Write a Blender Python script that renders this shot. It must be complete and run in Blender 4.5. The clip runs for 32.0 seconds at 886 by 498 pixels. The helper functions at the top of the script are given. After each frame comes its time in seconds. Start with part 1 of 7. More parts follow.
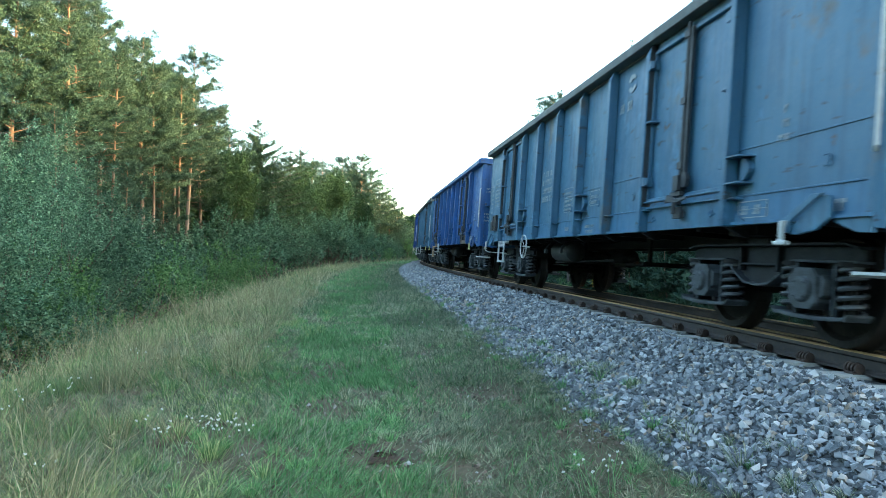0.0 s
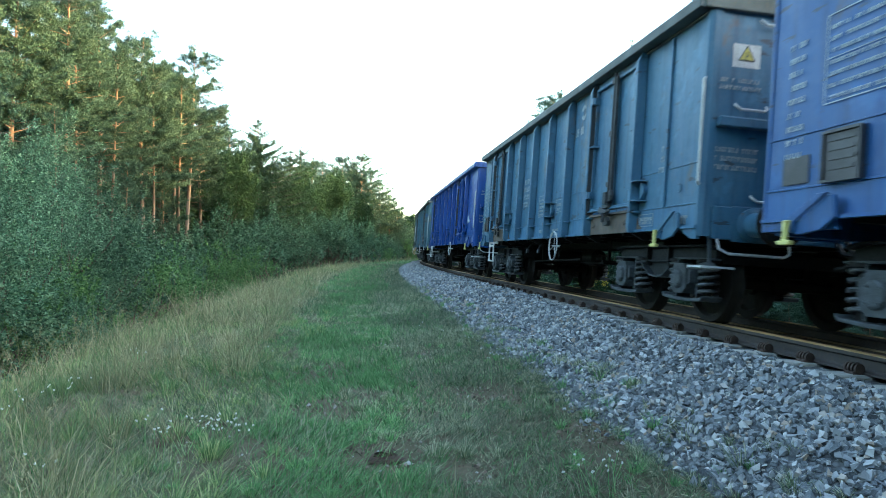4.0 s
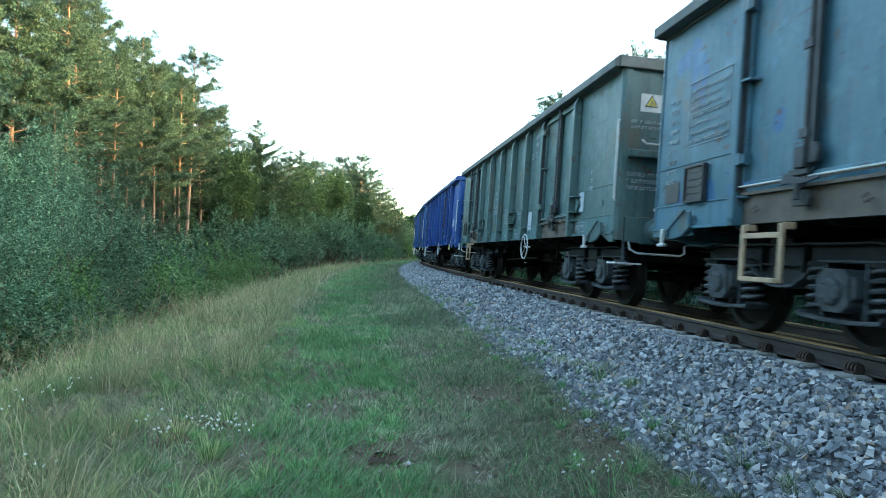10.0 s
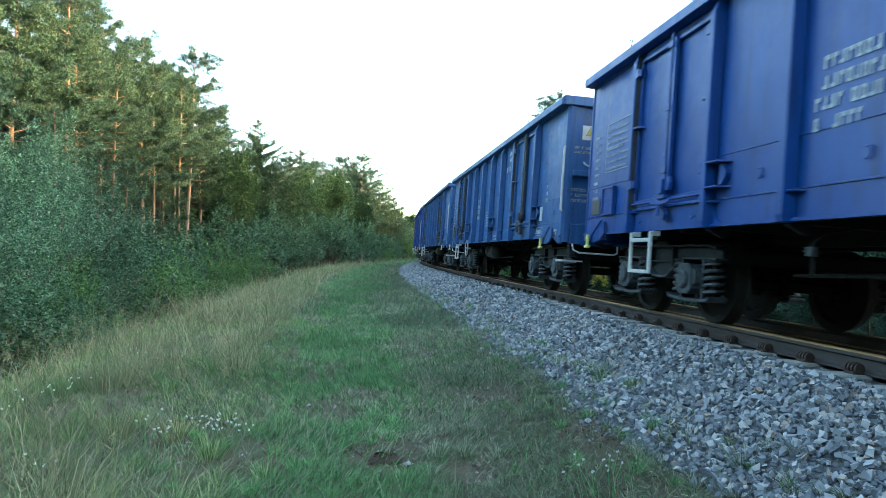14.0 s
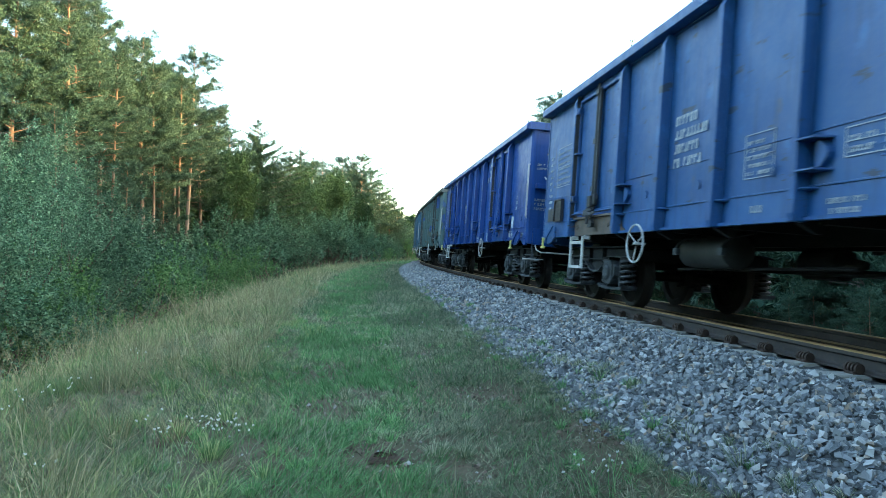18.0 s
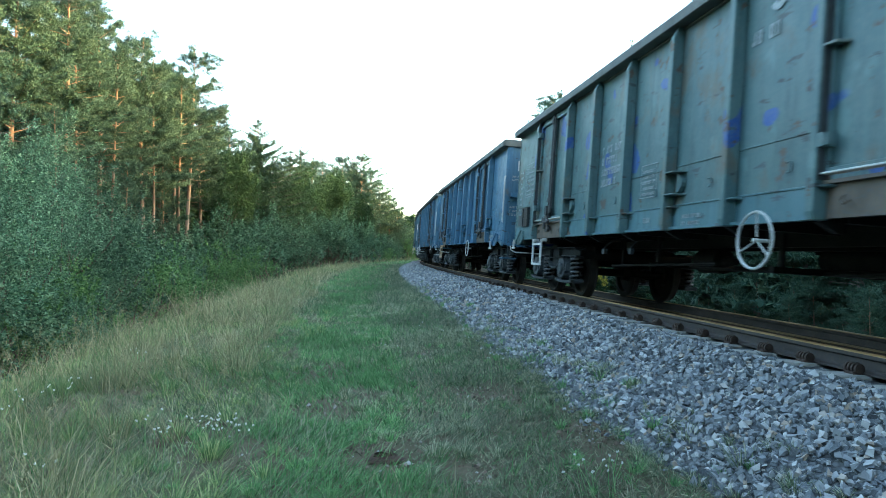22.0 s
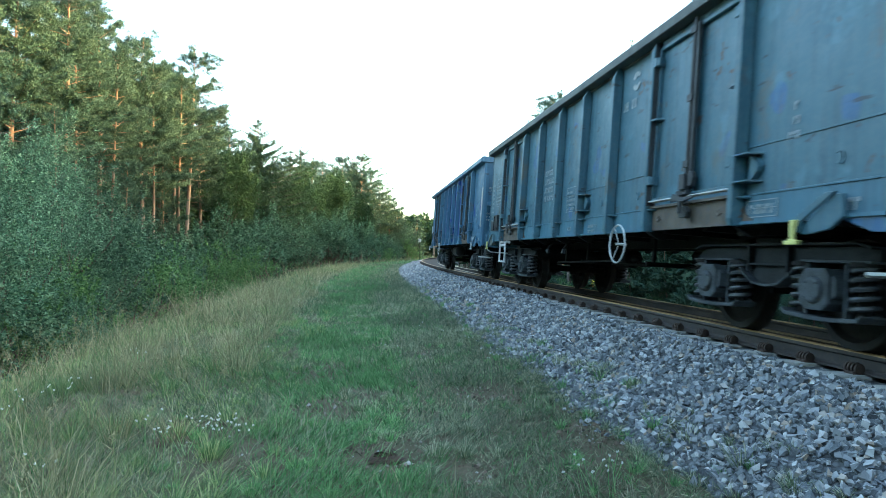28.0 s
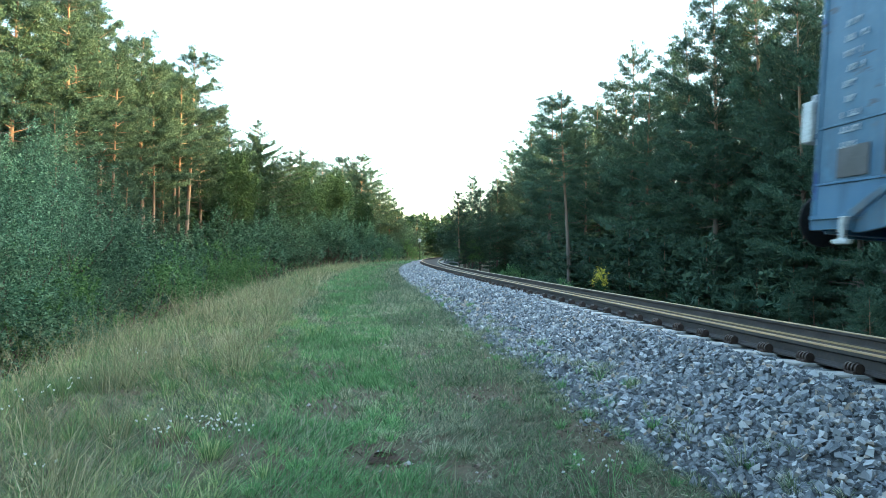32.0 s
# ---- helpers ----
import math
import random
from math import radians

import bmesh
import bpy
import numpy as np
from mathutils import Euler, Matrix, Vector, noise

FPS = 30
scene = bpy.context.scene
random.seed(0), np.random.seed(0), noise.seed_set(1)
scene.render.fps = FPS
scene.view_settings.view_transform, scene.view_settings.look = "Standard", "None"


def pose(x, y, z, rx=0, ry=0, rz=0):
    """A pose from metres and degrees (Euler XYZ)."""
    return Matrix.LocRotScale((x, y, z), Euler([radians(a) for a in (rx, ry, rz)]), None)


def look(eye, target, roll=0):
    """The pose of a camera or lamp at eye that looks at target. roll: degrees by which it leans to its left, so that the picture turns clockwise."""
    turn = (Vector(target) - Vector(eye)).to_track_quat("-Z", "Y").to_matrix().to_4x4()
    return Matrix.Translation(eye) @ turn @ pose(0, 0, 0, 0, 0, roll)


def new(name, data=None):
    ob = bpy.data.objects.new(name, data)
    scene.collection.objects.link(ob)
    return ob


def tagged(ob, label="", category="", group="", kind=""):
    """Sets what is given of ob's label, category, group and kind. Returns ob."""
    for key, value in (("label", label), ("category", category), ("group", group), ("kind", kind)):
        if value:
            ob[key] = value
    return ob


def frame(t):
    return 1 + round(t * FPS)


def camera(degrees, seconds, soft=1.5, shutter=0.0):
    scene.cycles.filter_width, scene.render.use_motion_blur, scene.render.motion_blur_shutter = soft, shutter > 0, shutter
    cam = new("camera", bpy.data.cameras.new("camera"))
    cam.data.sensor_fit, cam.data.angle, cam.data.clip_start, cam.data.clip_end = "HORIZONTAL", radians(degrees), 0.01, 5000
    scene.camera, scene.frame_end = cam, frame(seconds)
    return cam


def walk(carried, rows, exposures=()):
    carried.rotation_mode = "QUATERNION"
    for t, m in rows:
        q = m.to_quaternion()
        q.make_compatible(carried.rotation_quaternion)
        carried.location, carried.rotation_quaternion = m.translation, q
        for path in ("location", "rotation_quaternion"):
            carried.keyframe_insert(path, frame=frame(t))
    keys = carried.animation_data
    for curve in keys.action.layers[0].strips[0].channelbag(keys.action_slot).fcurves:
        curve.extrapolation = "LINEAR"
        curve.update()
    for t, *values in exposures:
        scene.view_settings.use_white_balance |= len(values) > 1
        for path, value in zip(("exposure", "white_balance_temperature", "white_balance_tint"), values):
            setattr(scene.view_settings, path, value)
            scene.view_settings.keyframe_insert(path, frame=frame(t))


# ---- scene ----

# ------------------------------------------------------------------ camera
cam = camera(68.13, 32.0, soft=0.75, shutter=0.25)
EYE = (0.0, 0.0, 0.80)
STAND = look(EYE, (0.0, 100.0, 0.80 + 100.0 * math.tan(radians(1.11))), 0.0)
walk(cam, [(0.0, STAND), (32.0, STAND)], [(0.0, 3.8, 6200, 3), (32.0, 3.8, 6200, 3)])

# ------------------------------------------------------------------ light
SUN_EL, SUN_AZ = 8.0, 98.0      # degrees above the horizon, degrees right of the view
world = bpy.data.worlds.new("world")
scene.world = world
world.use_nodes = True
wt = world.node_tree
sky = wt.nodes.new("ShaderNodeTexSky")
sky.sky_type = 'NISHITA'
sky.sun_disc = False
sky.sun_elevation = radians(SUN_EL)
sky.sun_rotation = radians(SUN_AZ)
sky.air_density, sky.dust_density, sky.ozone_density = 1.0, 3.0, 1.0
wt.nodes["Background"].inputs["Strength"].default_value = 0.15
wt.links.new(sky.outputs[0], wt.nodes["Background"].inputs["Color"])
sun = new("sun", bpy.data.lights.new("sun", "SUN"))
sun.data.energy = 0.95
sun.data.angle = radians(0.6)
sun.data.color = (1.0, 0.66, 0.30)
sd = Vector((math.sin(radians(SUN_AZ)) * math.cos(radians(SUN_EL)), math.cos(radians(SUN_AZ)) * math.cos(radians(SUN_EL)), math.sin(radians(SUN_EL))))
sun.matrix_world = look(tuple(sd * 60.0), (0, 0, 0))

# ------------------------------------------------------------------ track line
# s runs along the outer rail, away from the eye; lat is metres to the inside of the curve
D0, PSI, GRADE, CANT = 4.035, radians(-7.69), 0.0162, 0.068
DS = 0.25
S_LO, S_HI = -330.0, 420.0


def _track_table():
    n_hi, n_lo = int(S_HI / DS), int(-S_LO / DS)
    kap = lambda s: min(max(-0.0006 + 0.0000858 * s, 0.0), 0.0042)
    x, y, h = math.cos(PSI) * D0, -math.sin(PSI) * D0, PSI
    fw = [(x, y, h)]
    for i in range(n_hi):
        hm = h + kap((i + 0.5) * DS) * DS / 2
        x, y, h = x + math.sin(hm) * DS, y + math.cos(hm) * DS, h + kap((i + 0.5) * DS) * DS
        fw.append((x, y, h))
    x, y, h = fw[0]
    bw = []
    for i in range(n_lo):
        x, y = x - math.sin(h) * DS, y - math.cos(h) * DS
        bw.append((x, y, h))
    return np.array(bw[::-1] + fw)


TRACK = _track_table()


def rail_pt(s):
    f = (s - S_LO) / DS
    i = int(min(max(math.floor(f), 0), len(TRACK) - 2))
    f -= i
    a = TRACK[i] * (1 - f) + TRACK[i + 1] * f
    return a[0], a[1], a[2]


def rise(s):
    """Height of the outer rail's top along the line."""
    return GRADE * max(min(s, 120.0), -60.0) if -60 < s < 120 else GRADE * (120.0 if s > 0 else -60.0)


def on_track(s, lat, z):
    """A point lat metres inside the outer rail, z above the plane of the rails."""
    x, y, h = rail_pt(s)
    nx, ny = math.cos(h), -math.sin(h)
    w = lat * math.cos(CANT) + z * math.sin(CANT)
    return Vector((x + nx * w, y + ny * w, rise(s) - lat * math.sin(CANT) + z * math.cos(CANT)))


_CO = TRACK[::4]
_CS = S_LO + np.arange(len(_CO)) * DS * 4


def s_lat(x, y):
    """Nearest place on the outer rail to (x, y): s and signed distance."""
    d = (_CO[:, 0] - x) ** 2 + (_CO[:, 1] - y) ** 2
    i = int(np.argmin(d))
    h = _CO[i, 2]
    dx, dy = x - _CO[i, 0], y - _CO[i, 1]
    return _CS[i] + dx * math.sin(h) + dy * math.cos(h), dx * math.cos(h) - dy * math.sin(h)


# cross-section of the ground: lat, height against the outer rail's top
PROFILE = [(-400.0, -4.2), (-60.0, -3.8), (-24.0, -3.4), (-15.5, -3.3), (-12.5, -2.8), (-9.8, -1.9), (-8.6, -1.15), (-7.6, -0.74), (-6.8, -0.64), (-5.6, -0.68),
           (-4.0, -0.70), (-2.6, -0.68), (-1.75, -0.66), (-1.5, -0.665), (-0.75, -0.60), (0.0, -0.6), (1.5, -0.7), (2.3, -0.75), (3.1, -0.95),
           (4.2, -1.05), (6.0, -1.7), (9.0, -2.6), (14.0, -2.9), (60.0, -3.2), (400.0, -3.5)]
_PL = np.array([p[0] for p in PROFILE])
_PZ = np.array([p[1] for p in PROFILE])


def waves(x, y, size, seed):
    """Smooth unevenness between about -1 and 1, with features of that size in metres."""
    k = 2 * math.pi / (size * 2.2)
    v = 0.0
    for i in range(5):
        a = seed * 1.7 + i * 2.39
        f = k * (0.7 + 0.19 * i)
        v = v + np.sin(f * (x * math.cos(a) + y * math.sin(a)) + seed * 3.1 + i * 1.9 + 0.9 * np.sin(f * 0.6 * (y * math.cos(a) - x * math.sin(a)) + i))
    return v / 3.2


def rises(s):
    return GRADE * np.clip(s, -60.0, 120.0)


def ground_h(x, y, s, lat):
    """Height of the ground, for arrays or single places."""
    z = rises(s) + np.interp(lat, _PL, _PZ)
    k = np.clip(np.where(lat < 0.5, (-1.7 - lat) / 1.2, (lat - 3.3) / 2.0), 0, 1)
    far = np.clip((np.abs(lat) - 9) / 8, 0, 1)
    return z + k * (0.030 * waves(x, y, 1.1, 3.1) + 0.014 * waves(x, y, 0.36, 7.7)) + far * 0.25 * waves(x, y, 9.0, 1.7)


def ground_z(x, y, sl=None):
    s, lat = sl or s_lat(x, y)
    return float(ground_h(x, y, s, lat))


# ------------------------------------------------------------------ materials
def material(name):
    m = bpy.data.materials.new(name)
    m.use_nodes = True
    nt = m.node_tree
    return m, nt, nt.nodes["Principled BSDF"]


def nd(nt, kind, **kw):
    n = nt.nodes.new(kind)
    for k, v in kw.items():
        if k in n.inputs:
            n.inputs[k].default_value = v
    return n


def ramp(nt, src, stops):
    r = nt.nodes.new("ShaderNodeValToRGB")
    els = r.color_ramp.elements
    while len(els) < len(stops):
        els.new(0.5)
    for e, (p, c) in zip(els, stops):
        e.position = p
        e.color = (*c, 1) if len(c) == 3 else c
    nt.links.new(src, r.inputs[0])
    return r.outputs[0]


def mixc(nt, fac, a, b):
    m = nt.nodes.new("ShaderNodeMix")
    m.data_type = 'RGBA'
    for sock, v in ((m.inputs[0], fac), (m.inputs[6], a), (m.inputs[7], b)):
        if isinstance(v, (int, float)):
            sock.default_value = v
        elif isinstance(v, tuple):
            sock.default_value = (*v, 1)
        else:
            nt.links.new(v, sock)
    return m.outputs[2]


def coords(nt, kind="Object", scale=(1, 1, 1), shift=None):
    tc = nt.nodes.new("ShaderNodeTexCoord")
    mp = nt.nodes.new("ShaderNodeMapping")
    mp.inputs["Scale"].default_value = scale
    nt.links.new(tc.outputs[kind], mp.inputs[0])
    if shift:
        nt.links.new(shift, mp.inputs["Location"])
    return mp.outputs[0]


def noise_tex(nt, vec, scale, detail=4.0, rough=0.55):
    n = nd(nt, "ShaderNodeTexNoise", Scale=scale, Detail=detail, Roughness=rough)
    nt.links.new(vec, n.inputs["Vector"])
    return n.outputs["Fac"]


def bump(nt, p, height, strength=0.3, dist=0.01):
    b = nd(nt, "ShaderNodeBump", Strength=strength, Distance=dist)
    nt.links.new(height, b.inputs["Height"])
    nt.links.new(b.outputs[0], p.inputs["Normal"])


def simple(name, col, rough=0.6, metal=0.0, var=0.25, scale=6.0, dirt=None, dirt_amt=0.5, bumpk=0.2, kind="Object"):
    m, nt, p = material(name)
    v = coords(nt, kind)
    n1 = noise_tex(nt, v, scale, 5)
    n2 = noise_tex(nt, v, scale * 7.3, 4)
    lo = tuple(c * (1 - var) for c in col)
    hi = tuple(min(1, c * (1 + var)) for c in col)
    c = ramp(nt, n1, [(0.3, lo), (0.7, hi)])
    if dirt:
        c = mixc(nt, ramp(nt, n2, [(0.5, (0, 0, 0)), (0.72, (dirt_amt,) * 3)]), c, dirt)
    nt.links.new(c, p.inputs["Base Color"])
    p.inputs["Roughness"].default_value = rough
    p.inputs["Metallic"].default_value = metal
    if bumpk:
        bump(nt, p, n2, bumpk, 0.01)
    return m


RUST = (0.085, 0.052, 0.032)


def paint(name, col, fade, chips=0.3, patch=None, patch_amt=0.5, gloss=0.36):
    """Weathered wagon paint: col, faded towards fade, with rust chips and streaks, and patches of another paint."""
    m, nt, p = material(name)
    info = nt.nodes.new("ShaderNodeObjectInfo")
    mul = nd(nt, "ShaderNodeMath")
    mul.operation = 'MULTIPLY'
    nt.links.new(info.outputs["Random"], mul.inputs[0])
    mul.inputs[1].default_value = 37.0
    comb = nt.nodes.new("ShaderNodeCombineXYZ")
    nt.links.new(mul.outputs[0], comb.inputs[0])
    nt.links.new(mul.outputs[0], comb.inputs[1])
    v = coords(nt, "Object", (1, 1, 1), comb.outputs[0])
    vs = coords(nt, "Object", (2.2, 2.2, 0.16), comb.outputs[0])
    big = noise_tex(nt, v, 0.9, 3)
    mid = noise_tex(nt, v, 4.5, 6, 0.65)
    fine = noise_tex(nt, v, 26.0, 5, 0.7)
    streak = noise_tex(nt, vs, 5.0, 4, 0.6)
    c = mixc(nt, ramp(nt, big, [(0.32, (0, 0, 0)), (0.68, (1, 1, 1))]), col, fade)
    if patch:
        c = mixc(nt, ramp(nt, noise_tex(nt, v, 1.7, 1.5), [(0.62 - 0.1 * patch_amt, (0, 0, 0)), (0.63 - 0.1 * patch_amt, (1, 1, 1))]), c, patch)
    dark = tuple(x * 0.55 for x in col)
    c = mixc(nt, ramp(nt, streak, [(0.48, (0, 0, 0)), (0.72, (0.7, 0.7, 0.7))]), c, dark)
    dust = tuple(0.6 * x + 0.4 * y for x, y in zip(fade, (0.22, 0.22, 0.2)))
    c = mixc(nt, ramp(nt, fine, [(0.45, (0, 0, 0)), (0.8, (0.12 + 0.4 * chips,) * 3)]), c, dust)
    if chips > 0.3:      # brown smears spread from scraped places, dark scratches
        smear = noise_tex(nt, coords(nt, "Object", (1.0, 1.0, 0.7), comb.outputs[0]), 1.35, 7, 0.68)
        e = 0.645 - 0.10 * chips
        c = mixc(nt, ramp(nt, smear, [(e, (0, 0, 0)), (e + 0.09, (0.7, 0.7, 0.7))]), c, (0.105, 0.085, 0.058))
        scratch = noise_tex(nt, coords(nt, "Object", (0.8, 0.8, 2.6), comb.outputs[0]), 3.4, 6, 0.6)
        c = mixc(nt, ramp(nt, scratch, [(0.635, (0, 0, 0)), (0.66, (0.75, 0.75, 0.75))]), c, (0.03, 0.032, 0.034))
        pale = noise_tex(nt, coords(nt, "Object", (1.3, 1.3, 1.0), comb.outputs[0]), 2.3, 5, 0.6)
        c = mixc(nt, ramp(nt, pale, [(0.59, (0, 0, 0)), (0.68, (0.42, 0.42, 0.42))]), c, tuple(min(1.0, x * 1.7) for x in fade))
    e = 0.73 - 0.12 * chips
    c = mixc(nt, ramp(nt, mid, [(e, (0, 0, 0)), (e + 0.035, (0.85, 0.85, 0.85))]), c, RUST)
    nt.links.new(c, p.inputs["Base Color"])
    r = ramp(nt, mid, [(0.3, (gloss,) * 3), (0.75, (gloss + 0.25,) * 3)])
    nt.links.new(r, p.inputs["Roughness"])
    p.inputs["Specular IOR Level"].default_value = 0.4
    dent = noise_tex(nt, v, 2.1, 2.0)
    add = nd(nt, "ShaderNodeMath")
    add.operation = 'MULTIPLY_ADD'
    nt.links.new(fine, add.inputs[0])
    add.inputs[1].default_value = 0.08
    nt.links.new(dent, add.inputs[2])
    bump(nt, p, add.outputs[0], 0.35, 0.03)
    return m


ROYAL = (0.004, 0.040, 0.195)
STEEL = (0.034, 0.108, 0.188)
TEAL = (0.038, 0.108, 0.150)
PAINTS = {
    "royal": paint("royal_blue_paint", ROYAL, (0.008, 0.060, 0.245), 0.05, gloss=0.28),
    "mid": paint("mid_blue_paint", (0.013, 0.066, 0.205), (0.022, 0.088, 0.235), 0.35),
    "steel": paint("steel_blue_paint", STEEL, (0.052, 0.134, 0.205), 0.5),
    "steel_patched": paint("patched_blue_paint", STEEL, (0.052, 0.134, 0.205), 0.4, ROYAL, -0.3),
    "royal_faded": paint("faded_royal_paint", (0.012, 0.048, 0.19), (0.024, 0.078, 0.215), 0.2, (0.006, 0.040, 0.20), 0.9),
    "teal": paint("grey_teal_paint", TEAL, (0.056, 0.130, 0.165), 0.85, (0.03, 0.10, 0.21), -0.35),
    "green": paint("grey_green_paint", (0.052, 0.106, 0.108), (0.076, 0.128, 0.124), 0.85),
    "green_patched": paint("patched_green_paint", (0.052, 0.112, 0.124), (0.078, 0.138, 0.140), 0.95, (0.018, 0.07, 0.26), -0.1),
}
BANDS = {
    "royal": paint("royal_band_paint", ROYAL, (0.008, 0.060, 0.245), 0.05, gloss=0.28),
    "mid": paint("mid_band_paint", (0.016, 0.078, 0.235), (0.026, 0.102, 0.265), 0.15),
    "steel": paint("steel_band_paint", (0.040, 0.125, 0.225), (0.058, 0.150, 0.24), 0.2),
    "steel_patched": paint("steel_band_paint", (0.040, 0.125, 0.225), (0.058, 0.150, 0.24), 0.2),
    "teal": paint("teal_band_paint", (0.044, 0.130, 0.188), (0.064, 0.155, 0.205), 0.3),
    "green": paint("green_band_paint", (0.056, 0.125, 0.135), (0.080, 0.150, 0.155), 0.5),
    "green_patched": paint("green_band_paint", (0.054, 0.130, 0.155), (0.078, 0.158, 0.18), 0.4),
}
# black of the greasy fittings, also used to paint shade on door posts
M_GRIME_SHADE = simple("greasy_fitting_and_post_shade", (0.020, 0.024, 0.028), 0.6, 0.0, 0.4, 8, (0.05, 0.045, 0.04), 0.5, 0.2)
M_IRON = simple("oily_iron", (0.011, 0.011, 0.011), 0.7, 0.0, 0.4, 5, (0.030, 0.026, 0.022), 0.6, 0.4)
M_BOGIE = simple("grimy_bogie_steel", (0.015, 0.017, 0.019), 0.65, 0.0, 0.5, 6, (0.040, 0.042, 0.043), 0.6, 0.4)
M_BOX = simple("dusty_axle_box", (0.058, 0.068, 0.075), 0.55, 0.0, 0.4, 9, (0.008, 0.008, 0.008), 0.6, 0.3)
M_SPRING = simple("worn_spring_steel", (0.046, 0.052, 0.057), 0.45, 0.0, 0.35, 9, (0.014, 0.014, 0.014), 0.5, 0.2)
M_WHEEL = simple("wheel_steel", (0.016, 0.0145, 0.013), 0.65, 0.0, 0.4, 4, (0.045, 0.036, 0.030), 0.4, 0.2)
M_TREAD = simple("worn_tread", (0.28, 0.27, 0.26), 0.35, 0.9, 0.2, 8)
M_WHITE = simple("white_lettering", (0.38, 0.42, 0.45), 0.6, 0, 0.2, 30, (0.12, 0.16, 0.22), 0.7, 0)
M_PALE = simple("chipped_white_paint", (0.46, 0.48, 0.47), 0.5, 0, 0.15, 14, (0.16, 0.13, 0.10), 0.7, 0.1)
M_YELLOW = simple("hazard_yellow", (0.60, 0.57, 0.19), 0.5, 0, 0.15, 14, (0.30, 0.27, 0.14), 0.5, 0.1)
M_TAN = simple("tan_step_paint", (0.36, 0.25, 0.15), 0.6, 0, 0.25, 12, (0.2, 0.2, 0.19), 0.6, 0.1)
M_DARKPLATE = simple("dark_data_plate", (0.03, 0.03, 0.035), 0.4, 0, 0.3, 10, (0.1, 0.09, 0.08), 0.4, 0.1)
M_BROWN = simple("rusty_sill_paint", (0.10, 0.075, 0.055), 0.7, 0, 0.3, 5, (0.055, 0.075, 0.09), 0.6, 0.2)
M_RAILTOP = simple("worn_rail_top", (0.31, 0.19, 0.07), 0.55, 0.0, 0.15, 3, None, 0, 0)
M_RAIL = simple("rusty_rail", (0.040, 0.034, 0.031), 0.8, 0.0, 0.3, 3, (0.08, 0.055, 0.035), 0.5, 0.3)
M_RAILHEAD = simple("brown_rail_head", (0.30, 0.20, 0.085), 0.42, 0.0, 0.25, 4, (0.12, 0.08, 0.04), 0.5, 0.15)
M_SLEEPER = simple("weathered_concrete", (0.32, 0.32, 0.295), 0.9, 0, 0.15, 8, (0.2, 0.2, 0.18), 0.5, 0.3)
for _m in (M_IRON, M_BOGIE, M_BOX, M_WHEEL):
    _m.node_tree.nodes["Principled BSDF"].inputs["Specular IOR Level"].default_value = 0.22
M_WARN = simple("faded_warning_yellow", (0.48, 0.40, 0.08), 0.6, 0, 0.3, 14, (0.25, 0.22, 0.12), 0.6, 0.1)
M_RIM = simple("scraped_rim", (0.085, 0.095, 0.09), 0.7, 0, 0.3, 4, (0.13, 0.10, 0.07), 0.7, 0.2)
M_TANK = simple("dusty_tank_paint", (0.032, 0.033, 0.032), 0.6, 0, 0.3, 5, (0.02, 0.02, 0.02), 0.6, 0.2)
M_FAINT = simple("faint_lettering", (0.27, 0.31, 0.32), 0.6, 0, 0.3, 30, (0.06, 0.08, 0.12), 0.7, 0)
M_CLIP = simple("rusty_fastening", (0.045, 0.03, 0.024), 0.7, 0.1, 0.35, 14, (0.12, 0.06, 0.03), 0.6, 0.3)


